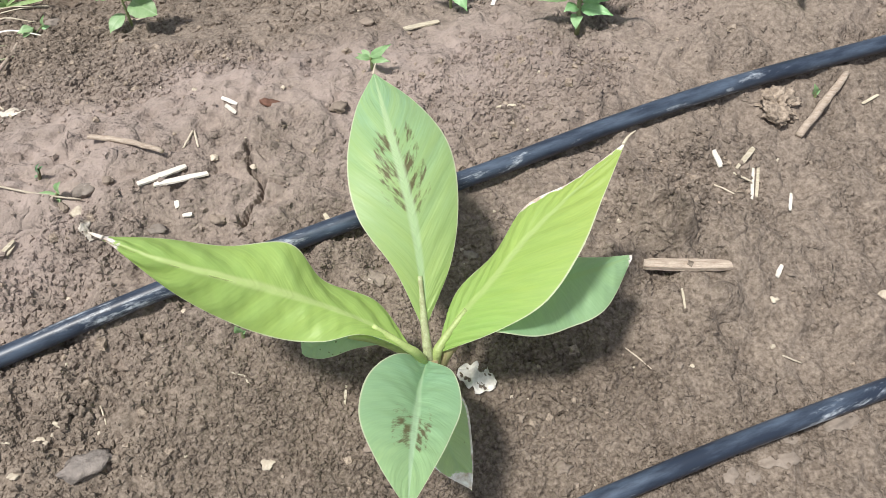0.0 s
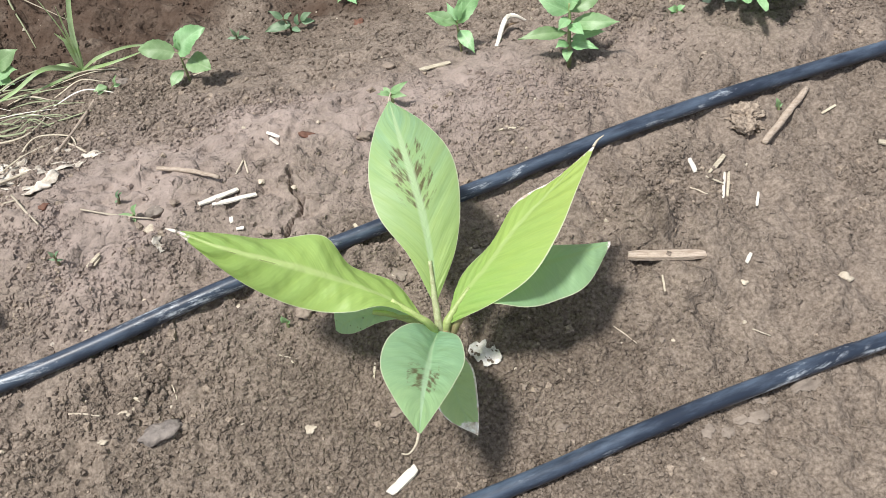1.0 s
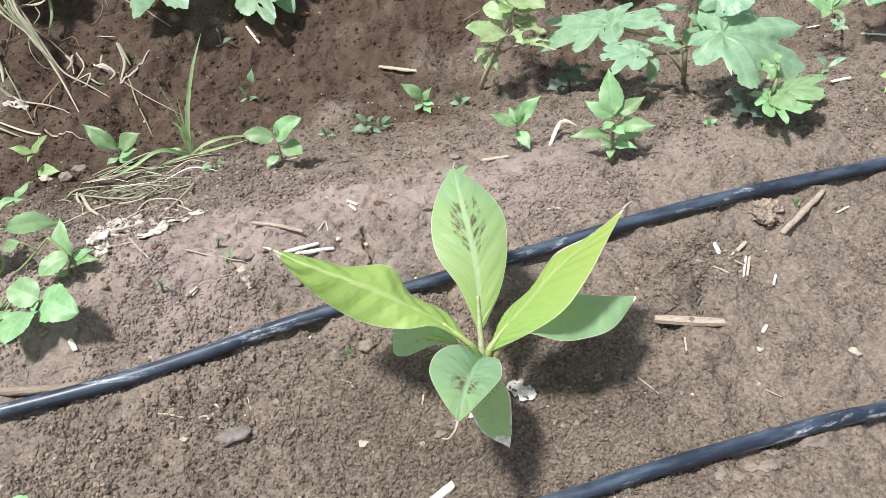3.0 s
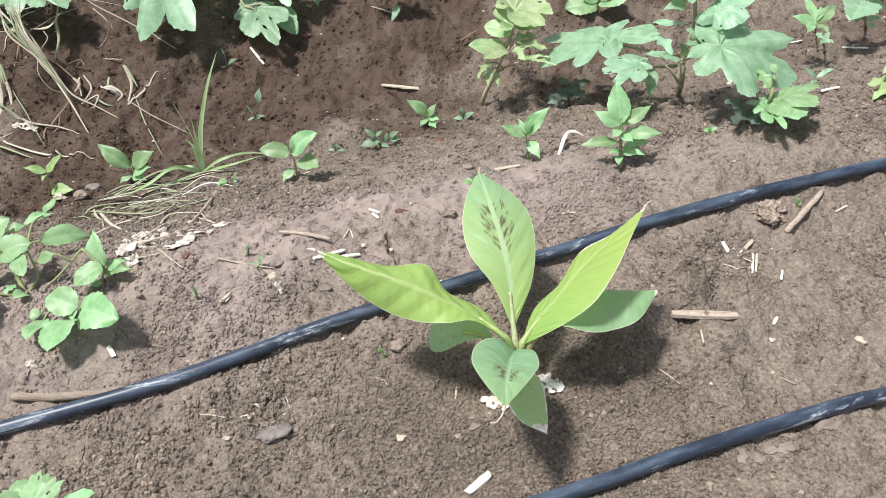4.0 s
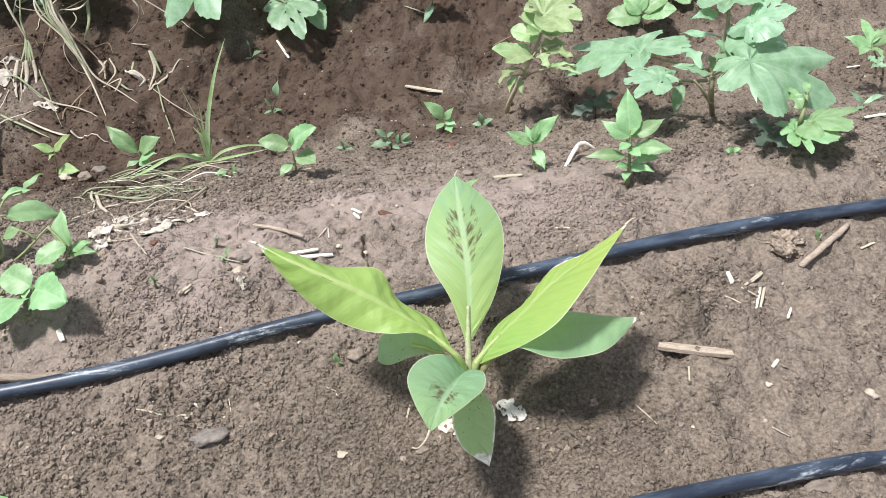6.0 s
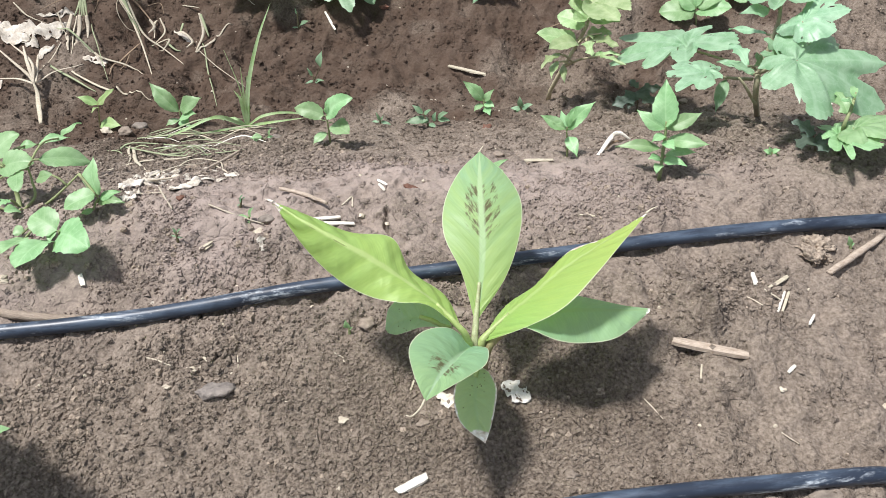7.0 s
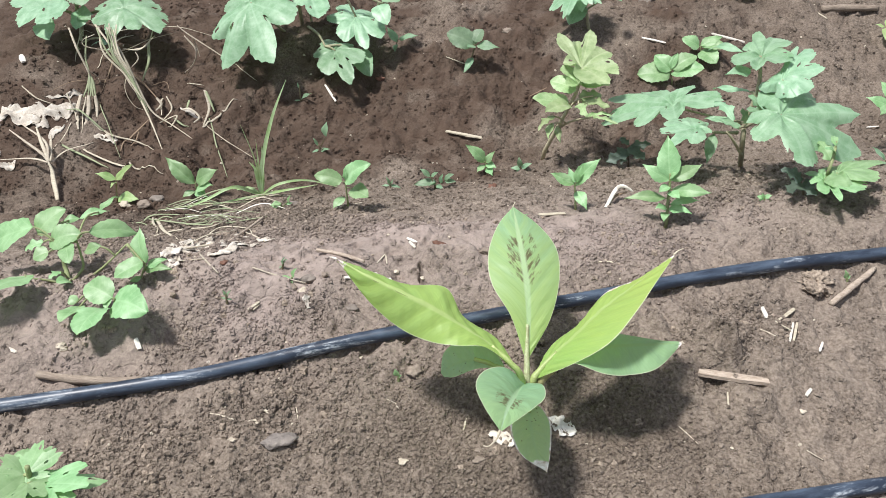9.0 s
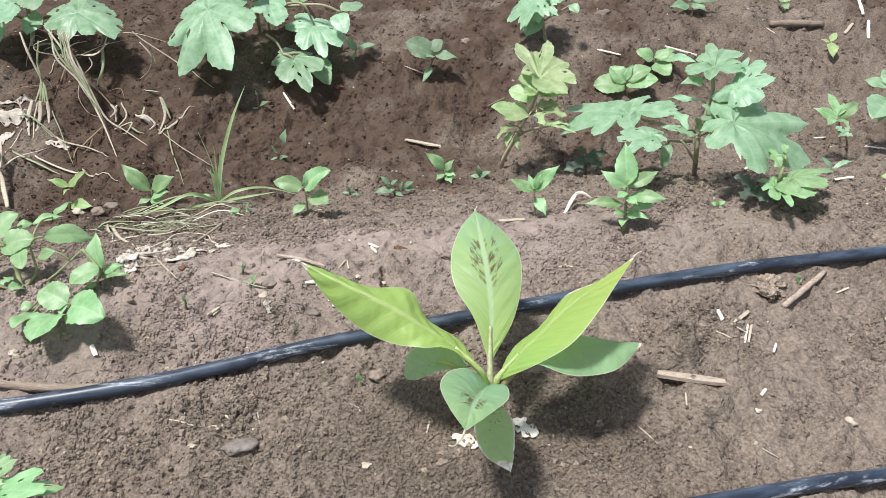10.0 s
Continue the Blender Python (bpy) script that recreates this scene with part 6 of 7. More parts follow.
clod((0.317, 0.564), 0.0510, 0.9, 0.55)
chip((-0.237, 0.448), (-0.205, 0.476), 0.0065, 'white')
chip((-0.225, 0.450), (-0.185, 0.468), 0.0055, 'white')
chip((-0.027, 0.666), (0.007, 0.684), 0.006, 'straw')
chip((-0.185, 0.551), (-0.170, 0.542), 0.004, 'white')
chip((0.252, 0.512), (0.256, 0.494), 0.005, 'white')
chip((0.274, 0.498), (0.288, 0.515), 0.005, 'straw')
chip((0.286, 0.497), (0.278, 0.463), 0.003, 'white')
chip((0.290, 0.497), (0.283, 0.466), 0.003, 'straw')
chip((0.263, 0.484), (0.281, 0.481), 0.0025, 'straw')
chip((0.315, 0.472), (0.308, 0.451), 0.003, 'white')
chip((0.296, 0.405), (0.289, 0.393), 0.004, 'white')
chip((0.399, 0.569), (0.414, 0.576), 0.003, 'straw')
chip((0.059, 0.546), (0.079, 0.550), 0.003, 'straw')
chip((-0.086, 0.437), (-0.081, 0.430), 0.004, 'straw')
chip((-0.205, 0.437), (-0.204, 0.432), 0.004, 'white')
chip((-0.199, 0.425), (-0.192, 0.428), 0.004, 'white')
chip((-0.059, 0.291), (-0.060, 0.276), 0.002, 'straw')
chip((0.207, 0.378), (0.207, 0.360), 0.002, 'straw')
chip((-0.092, 0.364), (-0.087, 0.359), 0.002, 'straw')
chip((0.268, 0.491), (0.275, 0.500), 0.003, 'straw')
chip((-0.044, 0.181), (-0.022, 0.203), 0.009, 'white')
chip((-0.179, 0.538), (-0.170, 0.533), 0.004, 'white')
chip((-0.258, 1.139), (-0.181, 1.131), 0.009, 'straw')
chip((0.106, 1.502), (0.158, 1.501), 0.007, 'white')
chip((0.256, 1.557), (0.328, 1.552), 0.009, 'white')
chip((0.462, 0.871), (0.488, 0.872), 0.005, 'white')
chip((0.615, 1.212), (0.656, 1.196), 0.006, 'white')
chip((-0.522, 1.197), (-0.492, 1.169), 0.005, 'white')
chip((-0.298, 1.337), (-0.255, 1.339), 0.004, 'straw')
chip((-0.111, 1.274), (-0.079, 1.302), 0.003, 'twig')
chip((0.735, 1.875), (0.733, 1.796), 0.008, 'white')
chip((0.742, 1.775), (0.734, 1.718), 0.008, 'white')
chip((0.680, 1.722), (0.704, 1.761), 0.008, 'straw')
chip((0.397, 1.081), (0.372, 1.054), 0.005, 'white')
chip((0.540, 1.274), (0.567, 1.293), 0.004, 'white')
chip((-1.193, 1.169), (-1.159, 1.131), 0.012, 'white')
chip((0.443, 0.523), (0.475, 0.519), 0.007, 'straw')
chip((0.525, 0.719), (0.528, 0.687), 0.004, 'straw')
chip((0.496, 1.694), (0.512, 1.667), 0.004, 'straw')
chip((-0.267, 0.256), (-0.256, 0.251), 0.003, 'straw')
chip((-0.359, 0.749), (-0.321, 0.777), 0.003, 'straw')
chip((-0.330, 0.385), (-0.327, 0.396), 0.003, 'straw')
chip((-0.335, 0.383), (-0.327, 0.398), 0.004, 'straw')
chip((-0.447, 0.321), (-0.438, 0.311), 0.006, 'white')
stick((0.329, 0.526), (0.389, 0.598), 0.004, 'grey')
stick((-0.526, 0.250), (-0.407, 0.267), 0.005, 'bark')
stick((-0.290, 0.500), (-0.222, 0.481), 0.0027, 'grey')
stick((-0.351, 0.441), (-0.281, 0.435), 0.001, 'pale')
stick((0.505, 1.711), (0.628, 1.730), 0.009, 'bark')
stick((-0.205, 0.514), (-0.209, 0.492), 0.001, 'pale')
stick((-0.204, 0.514), (-0.197, 0.495), 0.001, 'pale')
stick((-0.146, 0.299), (-0.137, 0.298), 0.0008, 'pale')
stick((-0.137, 0.298), (-0.132, 0.291), 0.0008, 'pale')
stick((-0.323, 0.243), (-0.296, 0.242), 0.001, 'pale')
stick((-0.475, 0.799), (-0.437, 0.547), 0.0022, 'grey')
stick((-0.437, 0.547), (-0.488, 0.505), 0.0016, 'pale')
stick((-0.449, 0.612), (-0.387, 0.556), 0.0012, 'pale')
stick((-0.442, 0.480), (-0.388, 0.424), 0.0012, 'pale')
stick((-0.467, 0.474), (-0.437, 0.478), 0.001, 'pale')
stick((0.248, 0.478), (0.263, 0.467), 0.0008, 'pale')
stick((0.157, 0.329), (0.177, 0.314), 0.0006, 'pale')
stick((0.284, 0.328), (0.301, 0.325), 0.0008, 'pale')
stick((-0.239, 0.272), (-0.232, 0.258), 0.0007, 'pale')
wood_offcut((0.177, 0.398), (0.250, 0.400), 0.0105)
stone((-0.142, 0.544), 0.0156, 0.7, 0.5, "red")
stone((-0.281, 0.444), 0.0182, 0.7, 0.5, "grey")
stone((-0.282, 0.425), 0.0120, 0.9, 0.5, "white")
stone((-0.444, 0.784), 0.0210, 0.6, 0.5, "grey")
stone((-0.065, 0.688), 0.0155, 0.8, 0.5, "tan")
stone((0.071, 0.272), 0.0087, 1.0, 0.5, "tan")
stone((0.103, 0.238), 0.0132, 0.8, 0.5, "tan")
stone((0.035, 0.396), 0.0109, 0.8, 0.5, "grey")
stone((-0.240, 0.228), 0.0380, 0.50, 0.26, "slate")
stone((-0.287, 0.288), 0.0113, 0.8, 0.5, "tan")
stone((-0.219, 0.415), 0.0165, 0.6, 0.5, "grey")
stone((-0.188, 0.346), 0.0046, 1, 0.5, "white")
stone((-0.173, 0.427), 0.0144, 0.7, 0.5, "tan")
stone((-0.147, 0.472), 0.0054, 1, 0.5, "white")
stone((-0.080, 0.541), 0.0164, 0.8, 0.5, "tan")
stone((-0.264, 0.454), 0.0111, 0.7, 0.5, "tan")
stone((-0.132, 0.260), 0.0096, 0.6, 0.5, "tan")
stone((-0.154, 0.251), 0.0061, 0.8, 0.5, "tan")
stone((-0.177, 0.315), 0.0063, 0.7, 0.5, "tan")
stone((-0.275, 0.245), 0.0120, 0.6, 0.5, "white")
stone((-0.113, 0.235), 0.0113, 0.8, 0.3, "white")
stone((-0.289, 0.220), 0.0093, 0.6, 0.4, "white")
stone((0.199, 0.318), 0.0075, 0.8, 0.5, "tan")
stone((0.211, 0.319), 0.0047, 0.8, 0.5, "white")
stone((0.383, 0.384), 0.0161, 0.6, 0.5, "white")
stone((0.285, 0.375), 0.0070, 1, 0.5, "white")
stone((0.300, 0.395), 0.0071, 0.8, 0.5, "tan")
stone((0.105, 0.548), 0.0114, 0.7, 0.5, "tan")
stone((-0.134, 0.569), 0.0053, 1, 0.5, "white")
stone((-0.217, 0.576), 0.0055, 0.7, 0.5, "white")
stone((0.116, 1.686), 0.0454, 0.7, 0.5, "grey")
stone((-0.126, 0.884), 0.0152, 1, 0.5, "red")
stone((-0.521, 0.291), 0.0098, 1, 0.5, "white")
stone((-0.518, 0.288), 0.0105, 0.8, 0.5, "white")
stone((0.170, 1.097), 0.0174, 0.7, 0.5, "tan")
stone((-0.392, 0.450), 0.0101, 0.9, 0.5, "red")
stone((-0.423, 1.262), 0.0174, 0.7, 0.5, "red")
stone((0.186, 1.174), 0.0136, 1, 0.5, "tan")
stone((-0.187, 1.460), 0.0245, 0.8, 0.5, "tan")
stone((-0.754, 0.782), 0.0211, 0.7, 0.5, "white")
stone((-0.708, 0.810), 0.0253, 0.7, 0.5, "grey")
stone((-0.716, 0.780), 0.0250, 0.6, 0.5, "tan")
stone((-0.295, 0.428), 0.0096, 1, 0.5, "tan")
stone((-0.184, 0.487), 0.0084, 0.8, 0.5, "white")
stone((-0.281, 0.358), 0.0046, 1, 0.5, "white")
stone((-0.384, 0.340), 0.0061, 1, 0.5, "tan")
stone((0.277, 0.496), 0.0127, 0.5, 0.5, "tan")
stone((-0.127, 0.345), 0.0192, 0.9, 0.5, "tan")
stone((-0.231, 0.234), 0.0073, 1, 0.5, "tan")
stone((-0.038, 0.247), 0.0125, 0.8, 0.5, "tan")
stone((-0.042, 0.257), 0.0091, 0.7, 0.5, "tan")
flake((0.310, 0.274), (0.335, 0.279), 0.013)
flake((0.255, 0.246), (0.284, 0.248), 0.011)
flake((0.271, 0.262), (0.294, 0.266), 0.006)
flake((0.241, 0.233), (0.252, 0.236), 0.01)
flake((0.225, 0.233), (0.235, 0.236), 0.009)
flake((-0.049, 0.373), (-0.034, 0.380), 0.015)
flake((0.028, 0.368), (0.053, 0.375), 0.006)
flake((-0.043, 0.257), (-0.027, 0.258), 0.006)
dry_leaf((-0.794, 1.092), (-0.759, 1.086), 0.01)
dry_leaf((0.026, 0.300), (0.052, 0.293), 0.021, "paper_lit")
dry_leaf((-0.032, 0.277), (-0.006, 0.264), 0.014)
dry_leaf((-0.488, 0.472), (-0.503, 0.563), 0.022)
dry_leaf((-0.482, 0.509), (-0.472, 0.566), 0.016)
dry_leaf((-0.430, 0.484), (-0.411, 0.519), 0.026)
dry_leaf((-0.429, 0.530), (-0.397, 0.555), 0.01)
dry_leaf((-0.465, 0.444), (-0.472, 0.477), 0.02)
dry_leaf((-0.402, 0.564), (-0.378, 0.565), 0.012)
dry_leaf((-0.273, 0.403), (-0.270, 0.414), 0.006)
dry_leaf((-0.271, 0.404), (-0.265, 0.402), 0.006)
dry_leaf((-0.574, 0.275), (-0.562, 0.269), 0.004)

strand([(-0.663, 0.679, -0.156), (-0.651, 0.711, -0.155), (-0.602, 0.733, -0.164), (-0.511, 0.709, -0.144)], 0.0016, "green")
strand([(-0.661, 0.701, -0.158), (-0.551, 0.647, -0.121), (-0.503, 0.675, -0.130), (-0.446, 0.694, -0.125)], 0.0016, "green")
strand([(-0.606, 0.582, -0.117), (-0.568, 0.626, -0.121), (-0.514, 0.644, -0.119), (-0.521, 0.740, -0.158)], 0.0014, "straw")
strand([(-0.647, 0.702, -0.157), (-0.579, 0.622, -0.120), (-0.528, 0.572, -0.101)], 0.0022, "straw")
strand([(-0.657, 0.711, -0.159), (-0.586, 0.609, -0.122)], 0.0016, "straw")
strand([(-0.665, 0.741, -0.167), (-0.602, 0.757, -0.159), (-0.517, 0.785, -0.161)], 0.0016, "green")
strand([(-0.654, 0.773, -0.180), (-0.590, 0.816, -0.165), (-0.542, 0.864, -0.182)], 0.0018, "green")
strand([(-0.472, 0.519, -0.073), (-0.495, 0.626, -0.108), (-0.448, 0.622, -0.100), (-0.420, 0.588, -0.089)], 0.0012, "straw")
strand([(-0.488, 0.521, -0.067), (-0.470, 0.565, -0.075), (-0.459, 0.608, -0.097)], 0.001, "straw")
strand([(-0.961, 1.121, -0.000), (-0.920, 1.099, -0.041), (-0.881, 1.080, -0.101), (-0.835, 1.039, -0.150), (-0.782, 0.974, -0.191)], 0.0021, "straw")
strand([(-0.944, 1.131, -0.008), (-0.905, 1.101, -0.052), (-0.870, 1.070, -0.107), (-0.838, 1.053, -0.145), (-0.794, 1.044, -0.166), (-0.741, 1.019, -0.182)], 0.0018, "straw")
strand([(-0.957, 1.117, -0.006), (-0.927, 1.090, -0.044), (-0.883, 1.077, -0.088), (-0.866, 1.064, -0.119)], 0.0015, "green")
strand([(-0.935, 1.125, -0.006), (-0.910, 1.093, -0.044), (-0.878, 1.078, -0.088), (-0.862, 1.062, -0.120), (-0.848, 1.053, -0.145)], 0.0012, "straw")
strand([(-0.936, 1.116, -0.009), (-0.918, 1.091, -0.044), (-0.883, 1.077, -0.088), (-0.865, 1.062, -0.119)], 0.0012, "green")
strand([(-0.919, 1.125, -0.008), (-0.909, 1.094, -0.044), (-0.884, 1.077, -0.088), (-0.855, 1.057, -0.123), (-0.839, 1.046, -0.147)], 0.0011, "green")
strand([(-0.955, 1.122, -0.005), (-0.933, 1.088, -0.043), (-0.891, 1.075, -0.087), (-0.850, 1.055, -0.124)], 0.0015, "straw")
strand([(-0.926, 1.121, -0.009), (-0.907, 1.094, -0.044), (-0.877, 1.078, -0.088), (-0.865, 1.062, -0.119), (-0.850, 1.053, -0.144)], 0.0014, "green")
strand([(-0.924, 1.137, -0.004), (-0.915, 1.093, -0.044), (-0.890, 1.076, -0.087), (-0.872, 1.068, -0.116)], 0.0017, "straw")
strand([(-0.922, 1.120, -0.008), (-0.906, 1.095, -0.044), (-0.879, 1.079, -0.088), (-0.864, 1.063, -0.120), (-0.849, 1.053, -0.144)], 0.0014, "straw")
strand([(-0.932, 1.115, -0.009), (-0.912, 1.093, -0.044), (-0.878, 1.078, -0.088), (-0.856, 1.057, -0.122)], 0.0016, "green")
strand([(-0.930, 1.126, -0.006), (-0.916, 1.092, -0.044), (-0.886, 1.076, -0.087), (-0.861, 1.061, -0.121), (-0.846, 1.051, -0.145)], 0.0012, "green")
strand([(-0.940, 1.136, -0.002), (-0.909, 1.094, -0.044), (-0.877, 1.079, -0.088), (-0.869, 1.066, -0.118)], 0.0014, "straw")
strand([(-0.891, 1.091, -0.076), (-0.898, 1.074, -0.112), (-0.885, 1.069, -0.144), (-0.860, 1.066, -0.153)], 0.0011, "straw")
strand([(-0.889, 1.125, -0.054), (-0.883, 1.119, -0.067), (-0.896, 1.101, -0.082)], 0.0010, "straw")
strand([(-0.966, 1.120, -0.020), (-0.991, 1.110, -0.030), (-0.982, 1.104, -0.041), (-0.930, 1.112, -0.049), (-0.908, 1.130, -0.051), (-0.886, 1.178, -0.048), (-0.840, 1.214, -0.043)], 0.0016, "straw")
strand([(-0.905, 1.126, -0.052), (-0.883, 1.157, -0.054), (-0.893, 1.211, -0.041)], 0.0022, "pale")
strand([(-0.911, 1.121, -0.048), (-0.886, 1.141, -0.054), (-0.880, 1.192, -0.045)], 0.0018, "straw")
strand([(-0.940, 1.148, -0.023), (-0.888, 1.190, -0.026), (-0.827, 1.215, -0.034), (-0.769, 1.245, -0.061)], 0.0014, "straw")
strand([(-0.833, 1.207, -0.026), (-0.810, 1.209, -0.047), (-0.762, 1.221, -0.086), (-0.718, 1.214, -0.110), (-0.670, 1.193, -0.130)], 0.0021, "pale")
strand([(-0.822, 1.207, -0.047), (-0.801, 1.205, -0.076), (-0.811, 1.203, -0.105), (-0.822, 1.180, -0.117)], 0.0023, "pale")
strand([(-0.813, 1.220, -0.053), (-0.811, 1.230, -0.080), (-0.805, 1.224, -0.100)], 0.0011, "straw")
strand([(-0.890, 1.181, -0.056), (-0.884, 1.156, -0.083), (-0.892, 1.131, -0.119)], 0.0026, "green")
strand([(-1.016, 1.113, -0.007), (-0.995, 1.093, -0.035), (-0.977, 1.081, -0.079), (-0.972, 1.076, -0.100)], 0.0018, "straw")
strand([(-0.989, 1.124, -0.026), (-0.989, 1.102, -0.071), (-0.974, 1.080, -0.094)], 0.0018, "green")
strand([(-0.981, 1.091, -0.085), (-0.972, 1.100, -0.102), (-0.966, 1.095, -0.114)], 0.0013, "straw")
strand([(-0.976, 1.083, -0.089), (-0.974, 1.069, -0.104), (-0.979, 1.049, -0.125)], 0.0022, "green")
strand([(-0.976, 1.083, -0.089), (-0.971, 1.069, -0.103), (-0.971, 1.052, -0.126)], 0.0022, "green")
strand([(-0.976, 1.083, -0.089), (-0.969, 1.070, -0.104), (-0.965, 1.053, -0.125)], 0.0022, "green")
strand([(-0.976, 1.083, -0.089), (-0.968, 1.070, -0.104), (-0.960, 1.054, -0.125)], 0.0022, "green")
strand([(-0.976, 1.083, -0.089), (-0.965, 1.072, -0.105), (-0.955, 1.055, -0.125)], 0.0022, "green")
strand([(-0.983, 1.048, -0.120), (-0.982, 1.023, -0.145), (-0.966, 0.988, -0.171)], 0.0036, "pale")
strand([(-0.967, 1.050, -0.121), (-0.962, 1.028, -0.146), (-0.954, 0.996, -0.170)], 0.0036, "pale")
strand([(-0.955, 1.054, -0.122), (-0.951, 1.045, -0.140), (-0.945, 1.027, -0.158)], 0.0030, "pale")
strand([(-0.971, 1.046, -0.122), (-0.972, 1.028, -0.146), (-0.958, 0.986, -0.172)], 0.0014, "straw")
strand([(-1.126, 1.065, -0.119), (-1.083, 1.042, -0.129), (-1.037, 1.037, -0.141)], 0.0014, "straw")
strand([(-0.947, 1.007, -0.164), (-0.894, 0.989, -0.172), (-0.846, 0.988, -0.179), (-0.799, 0.975, -0.190)], 0.0020, "straw")
strand([(-0.982, 0.948, -0.178), (-0.930, 0.930, -0.187), (-0.864, 0.912, -0.200)], 0.0022, "green")
strand([(-0.932, 0.945, -0.185), (-0.852, 0.919, -0.194), (-0.804, 0.917, -0.201), (-0.755, 0.917, -0.204)], 0.0021, "straw")
strand([(-0.904, 0.801, -0.209), (-0.937, 0.849, -0.193), (-0.952, 0.866, -0.171)], 0.0036, "straw")
strand([(-0.952, 0.866, -0.171), (-0.997, 0.875, -0.172), (-1.058, 0.870, -0.177)], 0.0022, "pale")
strand([(-0.953, 0.868, -0.171), (-0.988, 0.889, -0.158), (-1.074, 0.934, -0.148)], 0.0024, "pale")
strand([(-0.955, 0.869, -0.171), (-0.976, 0.894, -0.149), (-1.009, 0.930, -0.135)], 0.0028, "pale")
strand([(-0.955, 0.869, -0.171), (-0.977, 0.901, -0.147), (-1.051, 0.943, -0.137)], 0.0020, "pale")
strand([(-0.951, 0.870, -0.171), (-0.969, 0.908, -0.156), (-0.982, 0.929, -0.149)], 0.0022, "pale")
strand([(-0.954, 0.874, -0.175), (-0.953, 0.924, -0.177), (-0.919, 0.965, -0.178)], 0.0018, "pale")
strand([(-0.848, 1.097, -0.138), (-0.834, 1.087, -0.147), (-0.841, 1.073, -0.155)], 0.0024, "pale")
strand([(-0.829, 1.104, -0.136), (-0.812, 1.083, -0.154), (-0.816, 1.045, -0.165)], 0.0014, "straw")
strand([(-0.785, 1.080, -0.151), (-0.768, 1.082, -0.150), (-0.748, 1.074, -0.162), (-0.754, 1.059, -0.168)], 0.0026, "pale")
strand([(-0.780, 1.104, -0.141), (-0.781, 1.088, -0.155)], 0.0020, "green")
strand([(-0.820, 1.045, -0.166), (-0.789, 1.061, -0.156), (-0.794, 1.030, -0.173)], 0.0016, "straw")
strand([(-0.797, 1.062, -0.162), (-0.772, 1.044, -0.165), (-0.758, 1.045, -0.172)], 0.0018, "green")
strand([(-0.755, 1.127, -0.128), (-0.737, 1.097, -0.155), (-0.732, 1.052, -0.173)], 0.0024, "pale")
strand([(-0.751, 1.125, -0.129), (-0.725, 1.097, -0.160)], 0.0022, "green")
strand([(-0.732, 1.052, -0.173), (-0.708, 1.084, -0.161), (-0.681, 1.118, -0.156)], 0.0028, "pale")
strand([(-0.806, 1.153, -0.129), (-0.787, 1.153, -0.128), (-0.770, 1.156, -0.131)], 0.0014, "straw")
strand([(-0.873, 1.133, -0.128), (-0.844, 1.137, -0.121), (-0.830, 1.121, -0.137)], 0.0010, "twig")
strand([(-0.861, 0.988, -0.180), (-0.851, 1.019, -0.169), (-0.845, 1.050, -0.163)], 0.0018, "twig")
strand([(-0.850, 0.975, -0.185), (-0.845, 0.992, -0.178), (-0.852, 1.024, -0.169)], 0.0014, "twig")
strand([(-0.862, 0.957, -0.188), (-0.865, 0.979, -0.179), (-0.858, 0.992, -0.179)], 0.0012, "twig")
dry_leaf((-1.142, 0.953), (-1.114, 1.003), 0.03)
dry_leaf((-1.121, 0.997), (-1.053, 0.994), 0.036)
dry_leaf((-1.083, 1.003), (-0.995, 1.037), 0.03)
dry_leaf((-1.064, 0.991), (-1.031, 0.989), 0.02)
dry_leaf((-1.022, 0.972), (-0.994, 0.989), 0.022)
dry_leaf((-1.120, 0.889), (-1.078, 0.894), 0.02)
dry_leaf((-0.922, 0.975), (-0.885, 0.987), 0.016)
dry_leaf((-1.065, 0.870), (-1.042, 0.886), 0.014)
dry_leaf((-1.070, 1.055), (-1.004, 1.081), 0.012)
dry_leaf((-1.109, 0.928), (-1.150, 0.978), 0.014)
strand([(0.062, 0.707, -0.062), (0.073, 0.753, -0.061), (0.084, 0.748, -0.049), (0.099, 0.747, -0.056)], 0.0026, "white")
strand([(0.065, 0.742, -0.077), (0.076, 0.754, -0.068), (0.090, 0.750, -0.060)], 0.0018, "twig")

# ---- tangled dry litter beside the grass ----
LITTER = random.Random(31)
for _ in range(24):
    x, y = LITTER.uniform(-0.68, -0.52), LITTER.uniform(0.66, 0.82)
    a, s = LITTER.gauss(0.15, 0.5), LITTER.uniform(0.04, 0.13)
    dx, dy = s * math.cos(a), s * math.sin(a) * 0.6
    lift = LITTER.uniform(0.001, 0.009)
    strand([(x, y, ground_z(x, y) + 0.001), (x + dx * 0.5, y + dy * 0.5 + 0.006, ground_z(x + dx * 0.5, y + dy * 0.5) + lift), (x + dx, y + dy, ground_z(x + dx, y + dy))],
           LITTER.uniform(0.0007, 0.0017), LITTER.choice(["straw", "green", "green", "green", "white"]))
for _ in range(12):
    x, y = LITTER.uniform(-1.10, -0.72), LITTER.uniform(0.98, 1.32)
    a, s = LITTER.gauss(-0.9, 0.7), LITTER.uniform(0.05, 0.17)
    dx, dy = s * math.cos(a), s * math.sin(a)
    lift = LITTER.uniform(0.002, 0.03)
    strand([(x, y, ground_z(x, y) + 0.6 * lift), (x + dx * 0.4, y + dy * 0.4, ground_z(x + dx * 0.4, y + dy * 0.4) + lift), (x + dx, y + dy, ground_z(x + dx, y + dy))],
           LITTER.uniform(0.0008, 0.0020), LITTER.choice(["straw", "green", "twig", "straw"]))
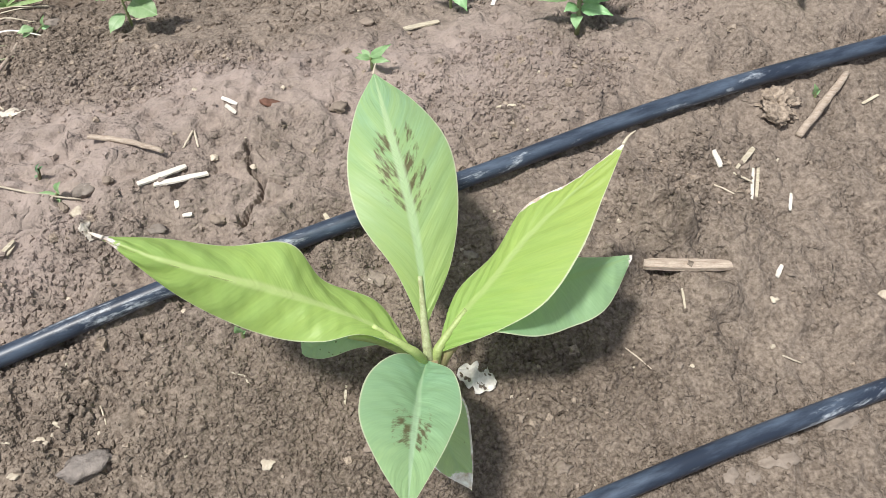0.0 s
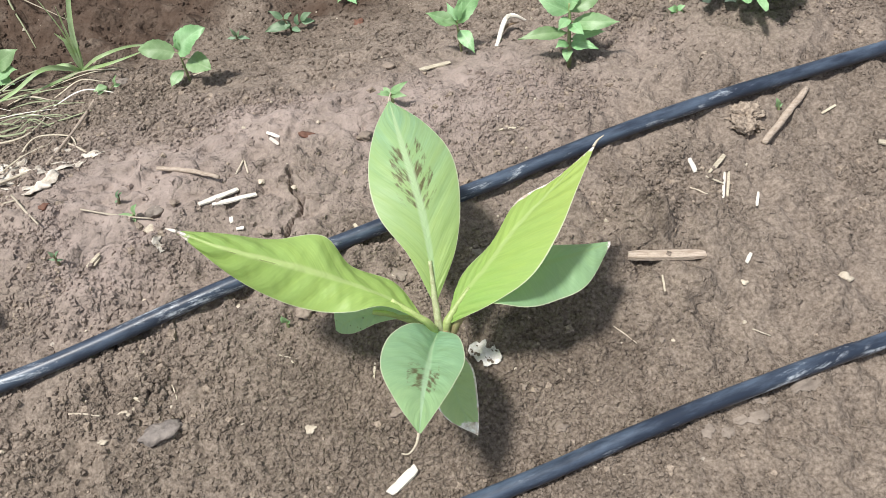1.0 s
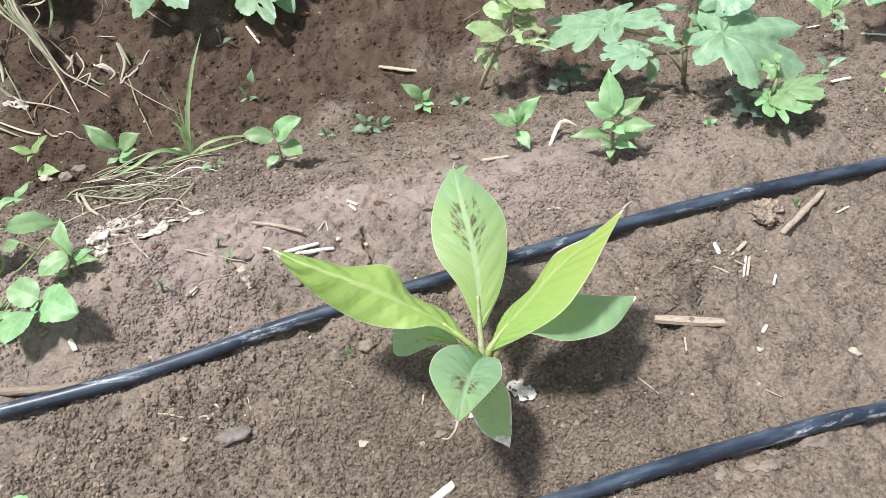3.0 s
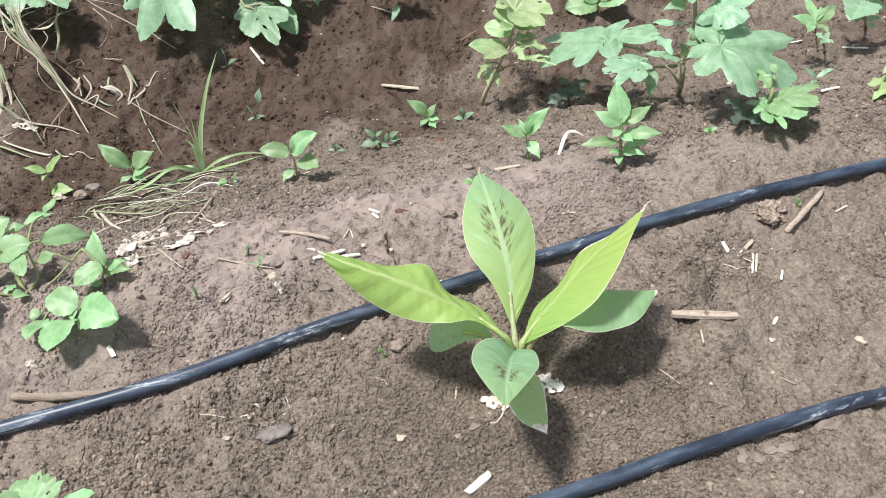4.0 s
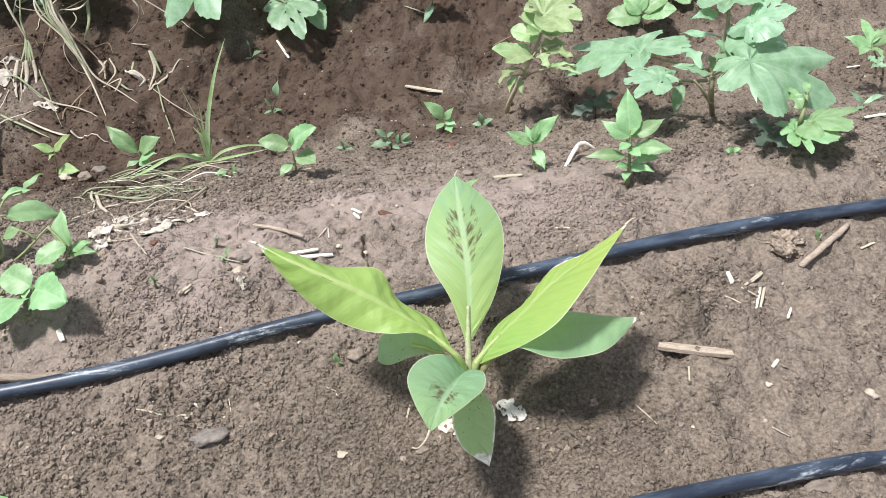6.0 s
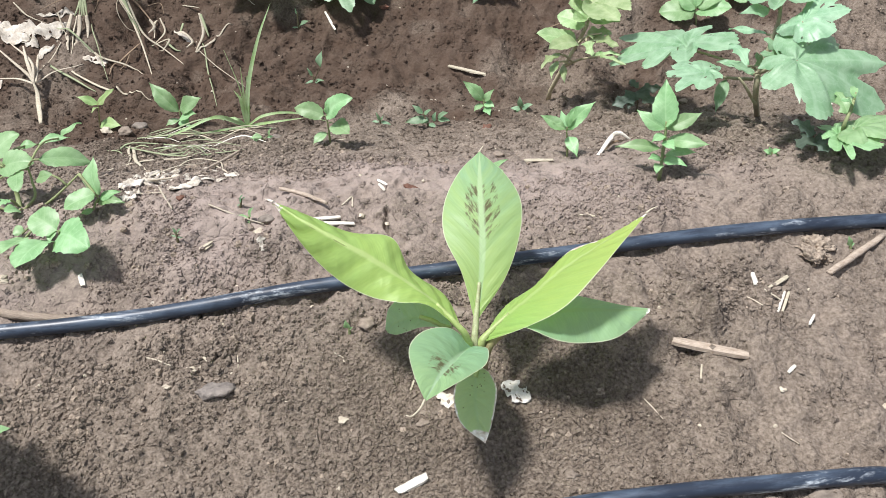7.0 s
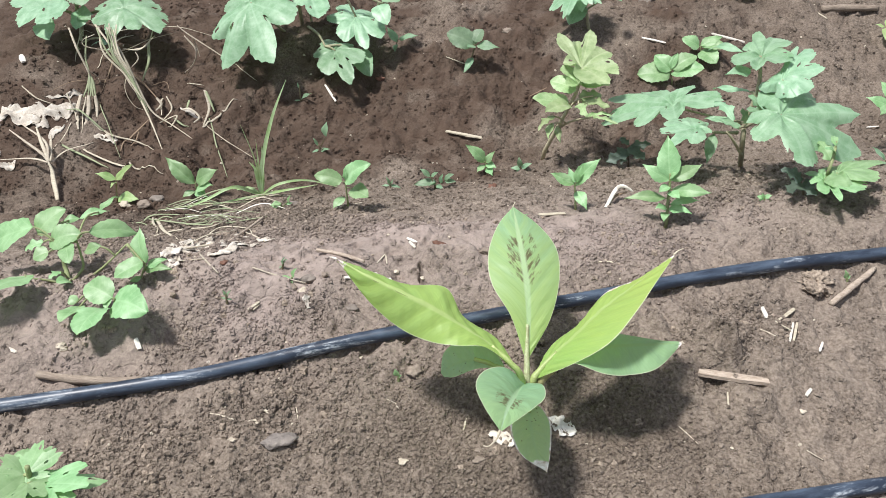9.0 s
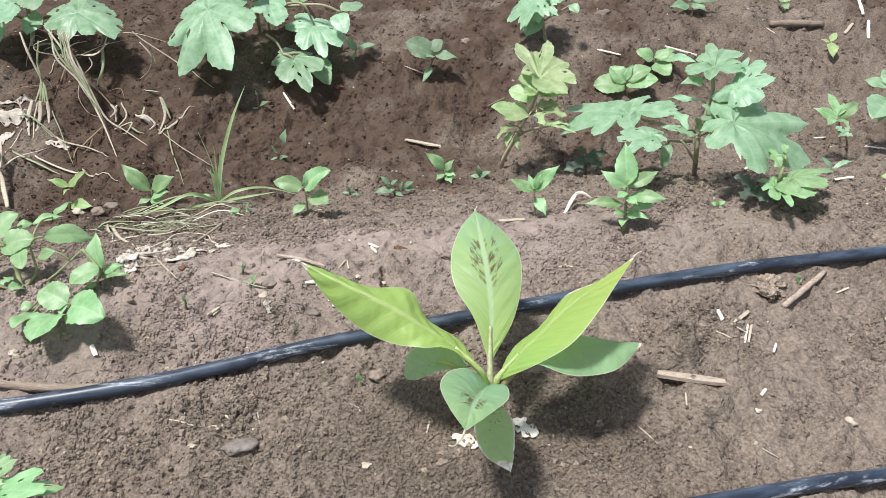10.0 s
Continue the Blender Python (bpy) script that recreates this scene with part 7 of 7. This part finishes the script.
for _ in range(12):
    x, y = LITTER.uniform(-0.53, -0.42), LITTER.uniform(0.49, 0.60)
    a, s = LITTER.uniform(-0.6, 0.9), LITTER.uniform(0.010, 0.030)
    dry_leaf((x, y), (x + s * math.cos(a), y + s * math.sin(a)), LITTER.uniform(0.003, 0.010))

# ---- fine soil crumbs, uncountable ----


def crumbs(name, label, material, count, spread, sizes, seed):
    rng = np.random.default_rng(seed)
    x, y = spread(rng, count)
    count = len(x)
    z = height(x, y)
    size = sizes[0] + (sizes[1] - sizes[0]) * rng.random(count) ** 3.2
    unit = np.array([(-1, -1, -0.7), (1, -1, -0.6), (1, 1, -0.7), (-1, 1, -0.6), (-0.6, -0.7, 0.7), (0.7, -0.5, 0.6), (0.6, 0.7, 0.8), (-0.7, 0.6, 0.6), (0, 0, 1.0)]) * 0.5
    quads = np.array([(0, 1, 5, 4), (1, 2, 6, 5), (2, 3, 7, 6), (3, 0, 4, 7)])
    tris = np.array([(4, 5, 8), (5, 6, 8), (6, 7, 8), (7, 4, 8)])
    turn = rng.uniform(0, 6.28, count)
    jit = rng.uniform(0.65, 1.35, (count, 9, 3))
    v = unit[None] * jit * size[:, None, None]
    c, s = np.cos(turn)[:, None], np.sin(turn)[:, None]
    vx, vy = v[:, :, 0] * c - v[:, :, 1] * s, v[:, :, 0] * s + v[:, :, 1] * c
    v = np.stack([vx + x[:, None], vy + y[:, None], v[:, :, 2] * 0.74 + (z + 0.19 * size)[:, None]], 2).reshape(-1, 3)
    base = (np.arange(count) * 9)[:, None, None]
    q, t = (quads[None] + base).reshape(-1, 4), (tris[None] + base).reshape(-1, 3)
    me = bpy.data.meshes.new(name)
    me.from_pydata(v.tolist(), [], q.tolist() + t.tolist())
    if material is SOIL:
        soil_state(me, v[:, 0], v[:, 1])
    solid(name, me, material, label, "soil", kind="stuff")


def around_plant(rng, n):
    r, a = 0.035 + np.abs(rng.normal(0, 0.085, n)), rng.uniform(0, 6.28, n)
    return 0.01 + r * np.cos(a) * 1.25, 0.27 + r * np.sin(a) * 0.8


def over_bed(rng, n):
    u, v = rng.uniform(-0.75, 0.85, 6 * n), rng.uniform(0.08, 0.85, 6 * n)
    odds = np.clip(0.20 + 1.6 * value_noise(u, v, 0.12, 9) + 1.0 * value_noise(u, v, 0.032, 17), 0.02, 1.0)
    odds = odds + 0.25 * np.clip((0.30 - v) / 0.15, 0, 1) * (u < 0.1)
    pick = np.flatnonzero(rng.random(6 * n) < odds)[:n]
    return u[pick], v[pick] + 0.15 * u[pick]


def far_bed(rng, n):
    return rng.uniform(-1.2, 1.1, n), 0.72 + 1.3 * rng.random(n) ** 1.4


crumbs("soil_crumbs", "loose dark soil crumbs around the banana plant", SOIL, 26000, around_plant, (0.0011, 0.0046), 21)
crumbs("soil_crumbs", "loose brown soil crumbs scattered over the bed", SOIL, 90000, over_bed, (0.0009, 0.0060), 22)
crumbs("soil_crumbs", "coarse moist soil crumbs in the furrow", SOIL, 24000, far_bed, (0.0014, 0.0085), 23)
crumbs("straw_bits", "tiny pale straw and grit bits on the soil", STONES["white"], 420, over_bed, (0.0010, 0.0042), 24)
crumbs("straw_bits", "tiny pale bits on the far soil", STONES["white"], 420, far_bed, (0.0015, 0.0060), 25)
crumbs("soil_grit", "tan grit and small lumps of dry soil on the bed", CLOD, 2600, over_bed, (0.0018, 0.0085), 26)
